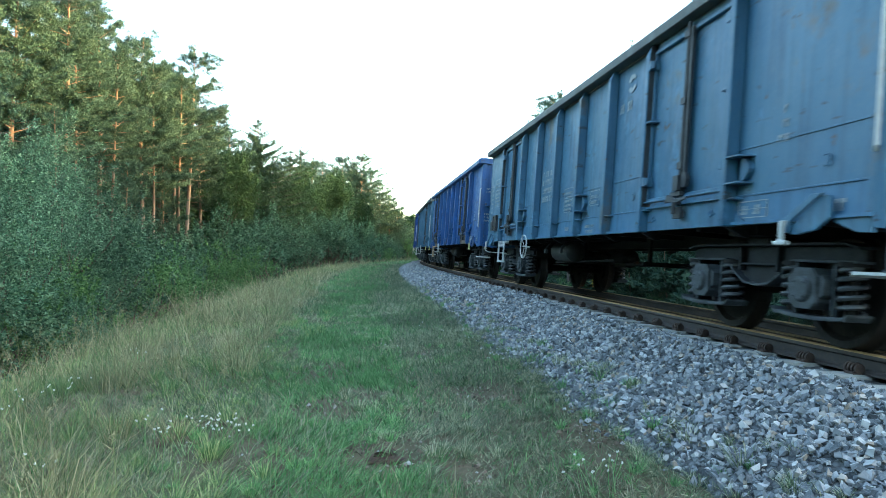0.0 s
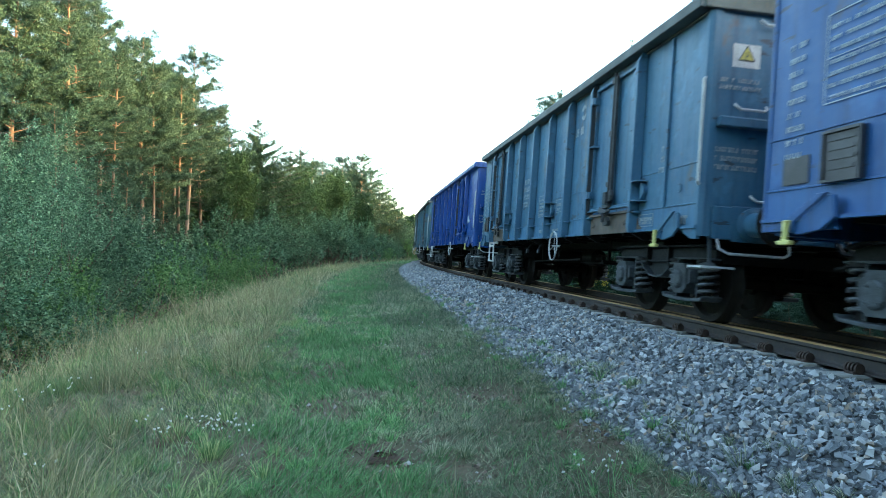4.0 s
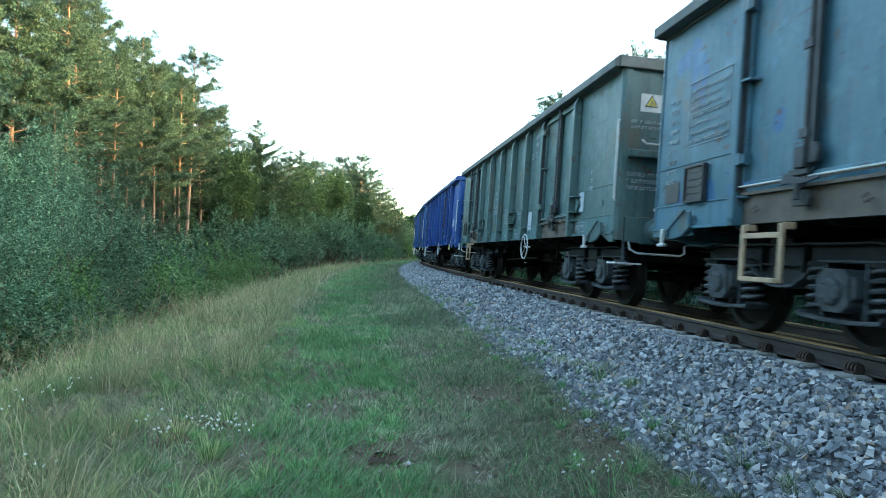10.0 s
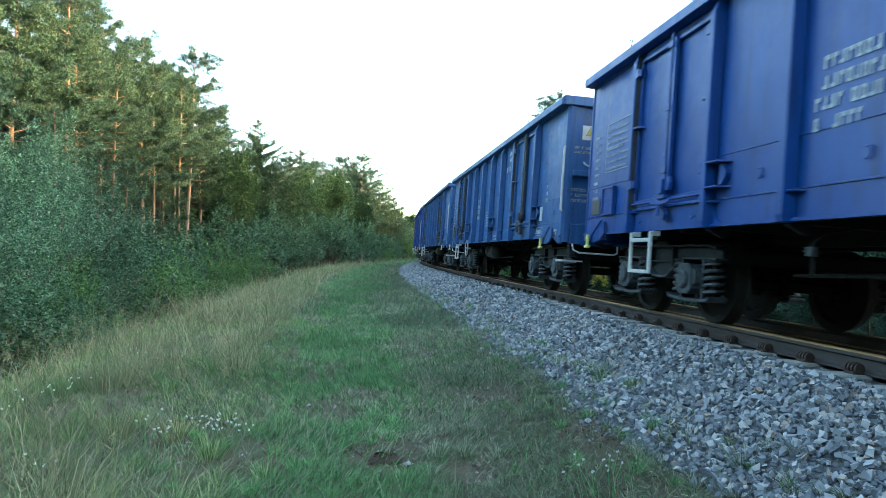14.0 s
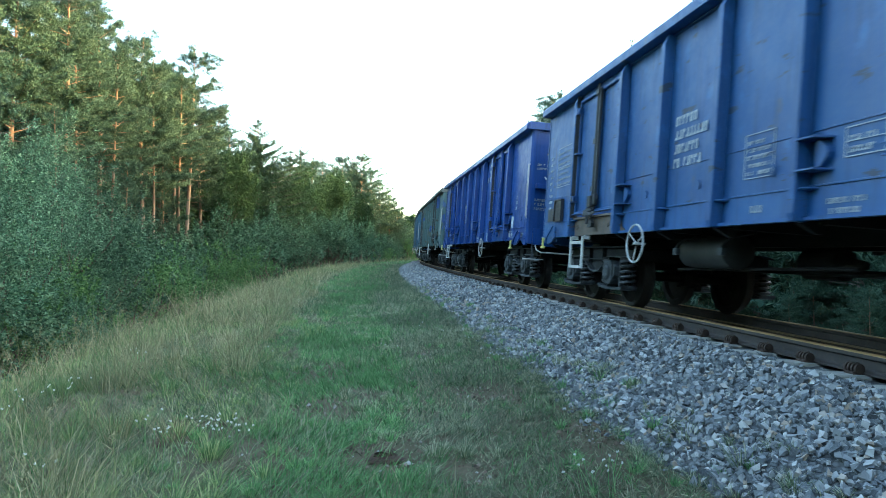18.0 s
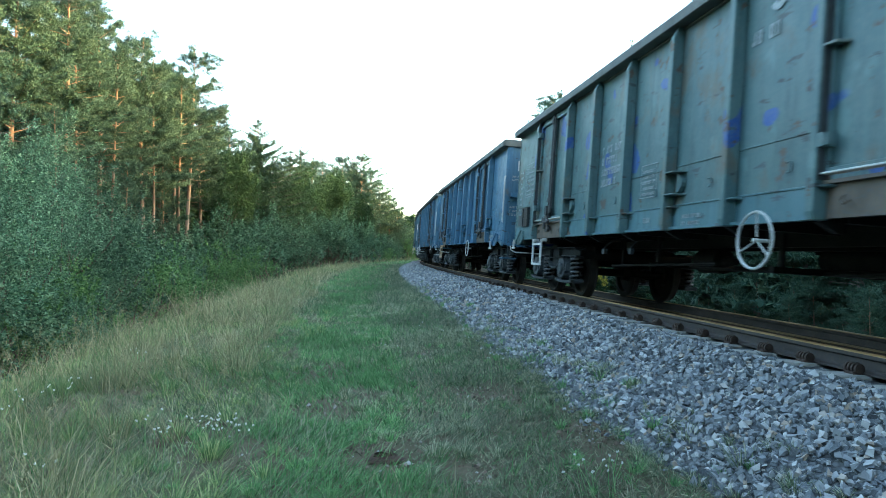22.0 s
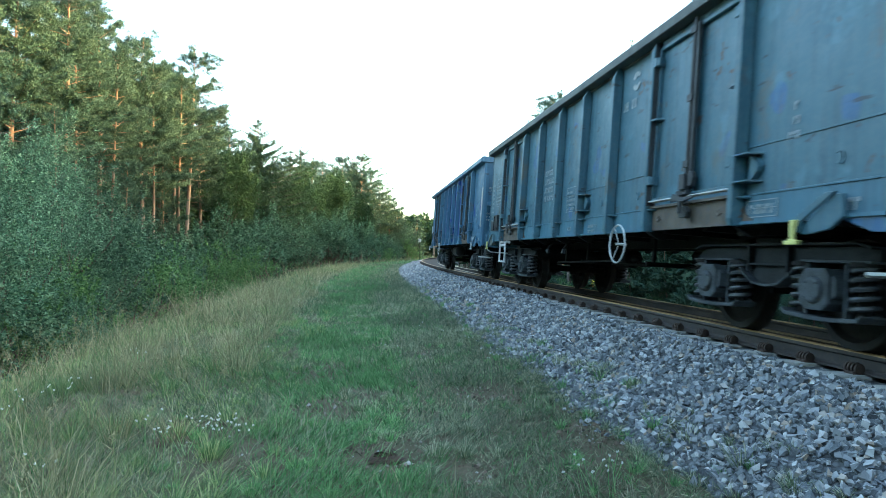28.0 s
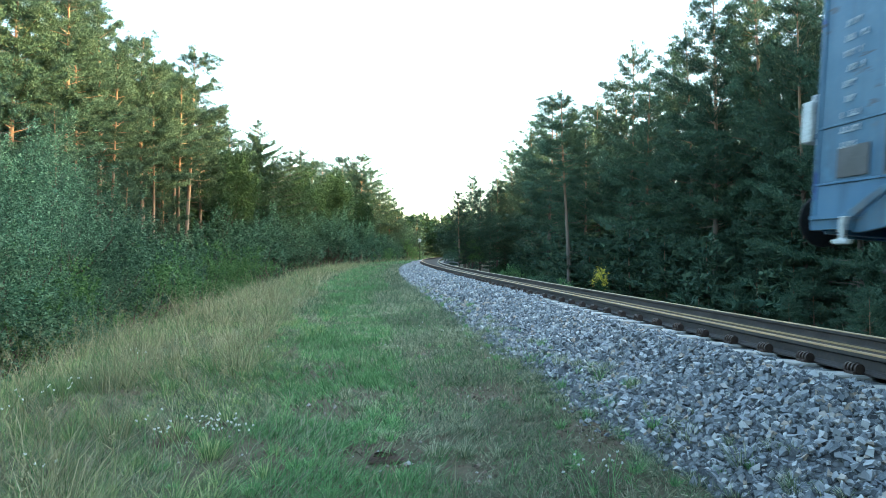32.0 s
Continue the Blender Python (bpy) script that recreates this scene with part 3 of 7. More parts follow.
def pine_bark():
    m, nt, p = material("scots_pine_bark")
    v = coords(nt, "Object", (1, 1, 0.35))
    tc = nt.nodes.new("ShaderNodeTexCoord")
    sep = nt.nodes.new("ShaderNodeSeparateXYZ")
    nt.links.new(tc.outputs["Object"], sep.inputs[0])
    mr = nt.nodes.new("ShaderNodeMapRange")
    mr.inputs[1].default_value, mr.inputs[2].default_value = 0.25, 0.6
    nt.links.new(sep.outputs["Z"], mr.inputs[0])
    n = noise_tex(nt, v, 9.0, 5, 0.7)
    low = ramp(nt, n, [(0.35, (0.060, 0.050, 0.043)), (0.65, (0.175, 0.142, 0.120))])
    top = ramp(nt, n, [(0.35, (0.125, 0.078, 0.048)), (0.65, (0.24, 0.155, 0.095))])
    c = mixc(nt, mr.outputs[0], low, top)
    nt.links.new(c, p.inputs["Base Color"])
    p.inputs["Roughness"].default_value = 0.9
    bump(nt, p, n, 0.8, 0.03)
    return m


M_PBARK = pine_bark()


def blades(centres, dirs, length, width, rnd):
    """Thin pointed leaves: from each centre along its direction. Returns triangles."""
    n = len(centres)
    d = dirs / np.linalg.norm(dirs, axis=1, keepdims=True)
    side = np.cross(d, rnd.normal(size=(n, 3)))
    side /= np.linalg.norm(side, axis=1, keepdims=True) + 1e-9
    L = np.asarray(length).reshape(-1, 1) * np.ones((n, 1))
    W = np.asarray(width).reshape(-1, 1) * np.ones((n, 1))
    a, b = centres - side * W / 2, centres + side * W / 2
    c = centres + d * L
    V = np.stack([a, b, c], 1).reshape(-1, 3)
    return V, np.arange(3 * n).reshape(-1, 3)


def diamonds(centres, size, rnd, flat=0.4, droop=0.0):
    """Small broad leaves: a rhombus at each centre."""
    n = len(centres)
    nrm = rnd.normal(size=(n, 3)) * np.array([1, 1, 1]) + np.array([0, 0, flat * 2])
    nrm /= np.linalg.norm(nrm, axis=1, keepdims=True)
    u = np.cross(nrm, rnd.normal(size=(n, 3)))
    u /= np.linalg.norm(u, axis=1, keepdims=True) + 1e-9
    w = np.cross(nrm, u)
    s = (size * np.exp(rnd.normal(0, 0.25, n))).reshape(-1, 1)
    V = np.stack([centres - u * s, centres + w * s * 0.55, centres + u * s, centres - w * s * 0.55], 1).reshape(-1, 3)
    return V, np.arange(4 * n).reshape(-1, 4)


class Wood:
    """Trunk and limbs, as tapered tubes."""

    def __init__(self):
        self.s = Shape()

    def limb(self, pts, r0, r1, n=6):
        k = len(pts)
        self.s.tube(pts, [r0 + (r1 - r0) * i / (k - 1) for i in range(k)], n)


def pad_blades(C, radius, rnd, n, up=0.55, thick=0.3, flat=0.2):
    """Round flat cushions of needles at the places C."""
    m = len(C)
    a = rnd.uniform(0, 2 * math.pi, (m, n))
    r = np.sqrt(rnd.rand(m, n)) * 0.75
    R = np.asarray(radius).reshape(-1, 1)
    off = np.stack([np.cos(a) * r * R, np.sin(a) * r * R, rnd.uniform(-0.5, 0.5, (m, n)) * thick * R * (1 - r * r)], 2)
    pos = (C[:, None, :] + off).reshape(-1, 3)
    d = np.stack([np.cos(a) * (0.25 + r), np.sin(a) * (0.25 + r), np.full((m, n), up)], 2) + rnd.normal(0, 0.42, (m, n, 3))
    L = (R * np.ones((1, n))).ravel()
    # a few broader sprays under each cushion close it
    q = 10 if flat < 0.3 else 5
    a2 = rnd.uniform(0, 2 * math.pi, (m, q))
    c2 = np.repeat(C, q, 0) - np.stack([np.cos(a2), np.sin(a2), np.full((m, q), 0.15)], 2).reshape(-1, 3) * np.repeat(R, q, 0) * 0.45
    d2 = np.stack([np.cos(a2), np.sin(a2), rnd.normal(0, 0.18, (m, q))], 2).reshape(-1, 3)
    V2, F2 = blades(c2, d2, np.repeat(R, q, 0).ravel() * 0.85, np.repeat(R, q, 0).ravel() * flat, rnd)
    fine = (0.34, 0.68, 0.075, 0.13) if flat < 0.3 else (0.5, 0.95, 0.09, 0.16)
    V1, F1 = blades(pos, d.reshape(-1, 3), L * rnd.uniform(fine[0], fine[1], m * n), L * rnd.uniform(fine[2], fine[3], m * n), rnd)
    return np.concatenate([V1, V2]), np.concatenate([F1, F2 + len(V1)])


def make_pine(seed, bare, spread, n_blade=24, step=0.047, limbs=True, pad=0.028, young=False):
    """A Scots pine of height 1: trunk bare up to that share, then whorls of boughs that carry flat cushions of needles."""
    rnd = np.random.RandomState(seed)
    w = Wood()
    lean = rnd.normal(0, 0.012, 2)
    axis = lambda z: np.array([lean[0] * z + 0.010 * math.sin(z * 5 + seed), lean[1] * z + 0.010 * math.cos(z * 4 + seed * 2), z])
    w.limb([tuple(axis(z)) for z in np.linspace(-0.03, 0.985, 10)], 0.0125, 0.0022, 7 if limbs else 5)
    C, R = [], []
    if limbs:
        for _ in range(10):      # dead stubs under the crown
            zz, a = rnd.uniform(bare * 0.35, bare + 0.1), rnd.uniform(0, 6.28)
            b = axis(zz)
            L = rnd.uniform(0.02, 0.08)
            w.limb([tuple(b), tuple(b + np.array([math.cos(a) * L, math.sin(a) * L, -0.2 * L]))], 0.0016, 0.0006, 4)
    z = bare
    a0 = rnd.uniform(0, 6)
    while z < 0.97:
        t = (z - bare) / (1 - bare)
        reach = spread * (0.62 + 0.38 * min(1, t / 0.2)) * ((1 - t ** 2.0) ** 0.8 if bare < 0.3 else 1 - t ** 1.25) + 0.02
        k = rnd.randint(4, 7)
        a0 += 0.9
        for i in range(k):
            a = a0 + 2 * math.pi * i / k + rnd.normal(0, 0.25)
            L = reach * rnd.uniform(0.5, 1.2)
            up = 0.02 + 0.55 * t + rnd.normal(0, 0.10)
            b = axis(z + rnd.uniform(-0.012, 0.012))
            h = np.array([math.cos(a), math.sin(a), 0])
            sd_ = np.array([-h[1], h[0], 0])
            at = lambda f: b + h * L * f + np.array([0, 0, L * up * f + 0.12 * L * f * f])
            if limbs:
                w.limb([tuple(at(0)), tuple(at(0.55)), tuple(at(0.95))], 0.0022 * (1 - 0.6 * t), 0.0006, 4)
            f = 0.24 if not young else 0.12
            while f < 1.02:
                wide = 0.42 * L * (1.15 - f) * math.sin(min(1.0, f * 1.6) * 1.57)
                for q in ((0.0,) if wide < 0.018 else (-1.0, 0.0, 1.0) if wide > 0.03 else (-0.7, 0.7)):
                    if rnd.rand() < 0.14:
                        continue
                    c = at(f + rnd.normal(0, 0.04)) + sd_ * q * wide * rnd.uniform(0.6, 1.2) + np.array([0, 0, rnd.normal(0.004, 0.006)])
                    C.append(c)
                    R.append(pad * rnd.uniform(0.7, 1.2))
                f += max(0.02, pad * 1.15) / max(L, 0.03)
        z += step * rnd.uniform(0.75, 1.25)
    for zz in (0.94, 0.965, 0.985):
        C.append(axis(zz))
        R.append(pad * 0.7)
    V, F = pad_blades(np.array(C), np.array(R), rnd, n_blade, flat=0.125 if limbs else 0.45)
    return w.s, V, F


def make_scots_pine(seed, bare, spread, step, pad, needles, full=1.0, trunk=0.0088):
    """A Scots pine of height 1, seen near by: boughs with side twigs, and a bottle-brush of needles at every shoot."""
    rnd = np.random.RandomState(seed)
    w = Wood()
    lean = rnd.normal(0, 0.010, 2)
    axis = lambda z: np.array([lean[0] * z + 0.007 * math.sin(z * 5 + seed), lean[1] * z + 0.007 * math.cos(z * 4 + seed * 2), z])
    w.limb([tuple(axis(z)) for z in np.linspace(-0.03, 0.985, 10)], trunk, 0.0018, 7)
    C, D, S = [], [], []
    up_ = np.array([0, 0, 1.0])
    for _ in range(14):          # dead stubs under the crown
        zz, a = rnd.uniform(bare * 0.4, bare + 0.12), rnd.uniform(0, 6.28)
        L = rnd.uniform(0.02, 0.09)
        q = axis(zz)
        w.limb([tuple(q), tuple(q + np.array([math.cos(a) * L * 0.6, math.sin(a) * L * 0.6, 0.0])), tuple(q + np.array([math.cos(a) * L, math.sin(a) * L, 0.15 * L]))], 0.0014, 0.0005, 4)
    z, a0 = bare, rnd.uniform(0, 6)
    while z < 0.965:
        t = (z - bare) / (1 - bare)
        reach = spread * (0.55 + 0.45 * min(1, t / 0.18)) * 1.10 * (1 - t) ** 0.66 + 0.010
        k = rnd.randint(4, 7)
        a0 += 0.9
        for i in range(k):
            if rnd.rand() > full:
                continue
            a = a0 + 2 * math.pi * i / k + rnd.normal(0, 0.3)
            L = reach * rnd.uniform(0.45, 1.18)
            rise_ = -0.10 + 0.75 * t + rnd.normal(0, 0.12)
            o = axis(z + rnd.uniform(-0.014, 0.014))
            h = np.array([math.cos(a), math.sin(a), 0])
            sd_ = np.array([-h[1], h[0], 0])
            bend = rnd.normal(0, 0.12)
            at = lambda f: o + h * L * f + sd_ * bend * L * f * f + up_ * L * (rise_ * f + 0.22 * f * f)
            w.limb([tuple(at(0)), tuple(at(0.5)), tuple(at(0.92))], 0.0019 * (1 - 0.6 * t), 0.0005, 4)
            f = 0.30 + 0.15 * rnd.rand()
            side = 1
            while f < 1.0:
                p0 = at(f)
                C.append(p0)
                D.append(h * 0.8 + up_ * 0.5)
                S.append(pad)
                tw = 0.46 * L * (1.12 - f)
                d = h * 0.75 + sd_ * side * rnd.uniform(0.6, 1.1) + up_ * rnd.uniform(-0.05, 0.30)
                d /= np.linalg.norm(d)
                q = pad * 0.8
                while q < tw:
                    C.append(p0 + d * q + up_ * rnd.normal(0.0, pad * 0.18) + sd_ * rnd.normal(0, pad * 0.3))
                    D.append(d * 0.8 + up_ * 0.55)
                    S.append(pad * rnd.uniform(0.8, 1.2))
                    q += pad * rnd.uniform(0.75, 1.25)
                side = -side
                f += pad * 0.62 / max(L, 0.03)
            for _ in range(2):
                C.append(at(1.0) + rnd.normal(0, pad * 0.4, 3))
                D.append(h * 0.6 + up_ * 0.8)
                S.append(pad)
        z += step * rnd.uniform(0.75, 1.25)
    for zz in np.linspace(0.93, 0.995, 5):
        C.append(axis(zz))
        D.append(up_)
        S.append(pad * 0.9)
    C, D, S = np.array(C), np.array(D), np.array(S)
    D /= np.linalg.norm(D, axis=1, keepdims=True)
    m = len(C)
    R_ = np.repeat(S, needles)
    d = np.repeat(D, needles, 0) * 0.75 + rnd.normal(0, 0.62, (m * needles, 3)) + np.array([0, 0, 0.12])
    pos = np.repeat(C, needles, 0) + rnd.normal(0, 0.34, (m * needles, 3)) * R_[:, None] * np.array([1, 1, 0.5])
    V, F = blades(pos, d, R_ * rnd.uniform(0.42, 0.78, m * needles), R_ * rnd.uniform(0.09, 0.16, m * needles), rnd)
    return w.s, V, F


def make_spruce(seed):
    """A pointed spruce of height 1 with drooping, upturned boughs."""
    rnd = np.random.RandomState(seed)
    w = Wood()
    w.limb([(0, 0, z) for z in np.linspace(-0.03, 0.998, 8)], 0.012, 0.001, 8)
    C, Dr = [], []
    z = 0.05
    while z < 0.992:
        reach = min(0.50 * (1 - z), 0.165 + 0.07 * (1 - z)) + 0.003
        for _ in range(rnd.randint(5, 8) if z < 0.9 else 3):
            a = rnd.uniform(0, 6.283)
            L = reach * rnd.uniform(0.55, 1.15)
            h = np.array([math.cos(a), math.sin(a), 0])
            drop = -0.62 + 0.95 * z
            at = lambda f: np.array([0, 0, z]) + h * L * f + np.array([0, 0, drop * L * f + 0.30 * L * f * f])
            w.limb([tuple(at(0)), tuple(at(0.5)), tuple(at(1))], 0.002, 0.0005, 4)
            k = max(4, int(L / 0.008))
            side = np.array([-h[1], h[0], 0])
            for i in range(k):
                f = (i + 0.7) / k
                n = 15 if z < 0.88 else 5
                pos = at(f) + np.outer(rnd.uniform(-1, 1, n) * 0.16 * L * (1.2 - f), side) + rnd.normal(0, 0.002, (n, 3))
                C.append(pos)
                Dr.append(h * 0.5 + np.outer(rnd.uniform(-0.8, 0.8, n), side) + np.array([0, 0, -0.75]) + rnd.normal(0, 0.22, (n, 3)))
        z += rnd.uniform(0.017, 0.030) * (1.0 if z < 0.85 else 0.7)
    C, Dr = np.concatenate(C), np.concatenate(Dr)
    n = len(C)
    V, F = blades(C, Dr, rnd.uniform(0.010, 0.020, n), rnd.uniform(0.0025, 0.0045, n), rnd)
    return w.s, V, F


def make_broad(seed, base, wide, n_leaf, leaf, upright=0.6, stems=1, plume=0.06, scatter=0.014, clumps=0):
    """A broad-leaved tree or bush of height 1."""
    rnd = np.random.RandomState(seed)
    w = Wood()
    tips = []

    def grow(p, d, L, r, depth):
        q = p + d * L * 0.5 + rnd.normal(0, 0.04 * L, 3)
        e = p + d * L
        if depth < 2 or (depth == 2 and stems == 1):
            w.limb([tuple(p), tuple(q), tuple(e)], r, r * 0.6, 5 if depth < 2 else 3)
        if depth >= 3:
            tips.append((e, L))
            return
        tips.append((q, L * 0.6))
        for _ in range(rnd.randint(3, 5)):
            nd_ = d * 0.8 + rnd.normal(0, 0.62, 3) * np.array([1, 1, 0.7]) + np.array([0, 0, 0.18])
            nd_ /= np.linalg.norm(nd_)
            grow(p + d * L * rnd.uniform(0.55, 1.0), nd_, L * rnd.uniform(0.55, 0.8), r * 0.5, depth + 1)

    for i in range(stems):
        a = rnd.uniform(0, 6.283)
        o = 0.0 if stems == 1 else 0.5 * wide
        d = np.array([math.cos(a) * (1 - upright), math.sin(a) * (1 - upright), 1.0])
        d /= np.linalg.norm(d)
        grow(np.array([math.cos(a) * o * rnd.rand(), math.sin(a) * o * rnd.rand(), -0.02]), d, base * rnd.uniform(0.85, 1.15), 0.018 if stems == 1 else 0.009, 0)
    P = np.array([t[0] for t in tips])
    top, rad = P[:, 2].max(), np.abs(P[:, :2]).max()
    # leaves sit along slender shoots that leave the twig ends
    nc = max(1, n_leaf // 30)
    if clumps:               # sprays gather in clumps, with dark gaps between them
        hub = P[rnd.randint(0, len(P), clumps)][rnd.randint(0, clumps, nc)]
        cen = hub + rnd.normal(0, 1, (nc, 3)) * np.array([0.060, 0.060, 0.026])
        out = (cen - hub) * 6.0 + np.array([0, 0, 0.12]) + 0.35 * hub
    else:
        cen = P[rnd.randint(0, len(P), nc)] + rnd.normal(0, 1, (nc, 3)) * np.array([0.05, 0.05, 0.035])
        out = cen - np.array([0, 0, 0.3 * top])
    out /= np.linalg.norm(out, axis=1, keepdims=True) + 1e-6
    d = out * 0.7 + np.array([0, 0, 0.3 if clumps else 0.65]) + rnd.normal(0, 0.38, (nc, 3))
    d /= np.linalg.norm(d, axis=1, keepdims=True)
    along = rnd.rand(nc, 30, 1)
    pos = (cen[:, None, :] + d[:, None, :] * along * plume * rnd.uniform(0.5, 1.5, (nc, 1, 1)) + rnd.normal(0, 1, (nc, 30, 3)) * scatter * (1.25 - along)).reshape(-1, 3)
    pos = pos[pos[:, 2] > 0.02]
    k = 1.0 / max(top + 0.06, 0.2)
    kx = wide / (rad + 0.08)
    pos = pos * np.array([kx, kx, k])
    V, F = diamonds(pos, leaf, rnd, 0.6)
    w.s.v = [(x * kx, y * kx, z * k) for x, y, z in w.s.v]
    return w.s, V, F


VARIANTS = {}


def variant(name, made, bark, leaf):
    s, V, F = made
    tm = s.mesh("trunk", 0, True)
    tm.materials.append(bark)
    VARIANTS[name] = (tm, quick_mesh("crown", V, F, leaf), V, F, leaf)


for _i, (_b, _sp, _f) in enumerate(((0.42, 0.155, 0.97), (0.36, 0.16, 0.97), (0.56, 0.135, 0.9))):
    variant("pine%d" % _i, make_scots_pine(20 + _i, _b, _sp, 0.033, 0.0165, 46, _f), M_PBARK, M_PINE)
for _i, (_b, _sp) in enumerate(((0.12, 0.20), (0.07, 0.21), (0.20, 0.19))):
    variant("edge_pine%d" % _i, make_scots_pine(40 + _i, _b, _sp, 0.044, 0.0205, 38, 0.96), M_PBARK, M_PINE)
variant("back_pine", make_pine(50, 0.06, 0.19, 5, 0.08, False, 0.062), M_PBARK, M_PINE)
variant("far_pine", make_pine(51, 0.06, 0.19, 3, 0.09, False, 0.075), M_PBARK, M_PINE)
variant("young_pine", make_scots_pine(60, 0.04, 0.36, 0.075, 0.042, 30, 1.0, 0.011), M_PBARK, M_PINE)
variant("under_pine", make_pine(61, 0.02, 0.36, 5, 0.13, False, 0.13, True), M_PBARK, M_PINE)
variant("spruce", make_spruce(70), M_BARK, M_SPRUCE)
for _i in range(2):
    variant("broad%d" % _i, make_broad(80 + _i, 0.34, 0.31, 34000, 0.0050, plume=0.04, scatter=0.015), M_BARK, M_LEAF)
variant("far_broad", make_broad(83, 0.34, 0.30, 900, 0.022), M_BARK, M_LEAF)
for _i in range(3):
    variant("bush%d" % _i, make_broad(90 + _i, 0.36, 0.50, 13500, 0.0088, 0.4, 7, plume=0.10, scatter=0.012, clumps=(70, 60, 80)[_i]), M_BARK, (M_WILLOW, M_FRESH, M_WILLOW)[_i])
variant("low_bush", make_broad(94, 0.36, 0.52, 1800, 0.025, 0.35, 4), M_BARK, M_LEAF)
variant("near_bush", make_broad(97, 0.36, 0.42, 70000, 0.0031, 0.4, 8, plume=0.055, scatter=0.012, clumps=170), M_BARK, M_WILLOW)


def plant(name, var, x, y, height, turn, label, category, group, fat=1.0, sink=0.1):
    tm, cm = VARIANTS[var][:2]
    ob = new(name)
    z = ground_z(x, y) - sink
    ob.matrix_basis = Matrix.LocRotScale((x, y, z), Euler((0, 0, turn)), (height * fat, height * fat, height))
    for nm, me in (("trunk", tm), ("crown", cm)):
        new(nm, me).parent = ob
    return tagged(ob, label, category, group)


F_LEN = 784.0 / math.tan(radians(68.13 / 2))


def sight(px, lat):
    """The place where the line of sight at that column crosses a line along the track."""
    k = (px - 784.0) / F_LEN
    best = None
    for i in range(400):
        y = 6.0 + i * 0.5
        d = abs(s_lat(k * y, y)[1] - lat)
        if best is None or d < best[0]:
            best = (d, y)
    return k * best[1], best[1]


def tree_at(name, var, px, top, lat, label, category, group, fat=1.0):
    """A tree on the line lat, whose top stands at that column and row of the view."""
    x, y = sight(px, lat)
    z = ground_z(x, y)
    h = (0.80 + (463.5 - top) / F_LEN * y - z) * (1.06 if "bush" in var else 1.02 if lat < 0 else 1.005)
    return plant(name, var, x, y, h, px * 1.7, label, category, group, fat)


PINE_L = "tall Scots pine with orange upper bark in evening sun"
PINE_R = "dark green Scots pine with low branches in shade"
BUSH_L = "grey-green willow bush on the embankment foot"
LEAF_L = "leafy broad-leaved tree at the forest edge"


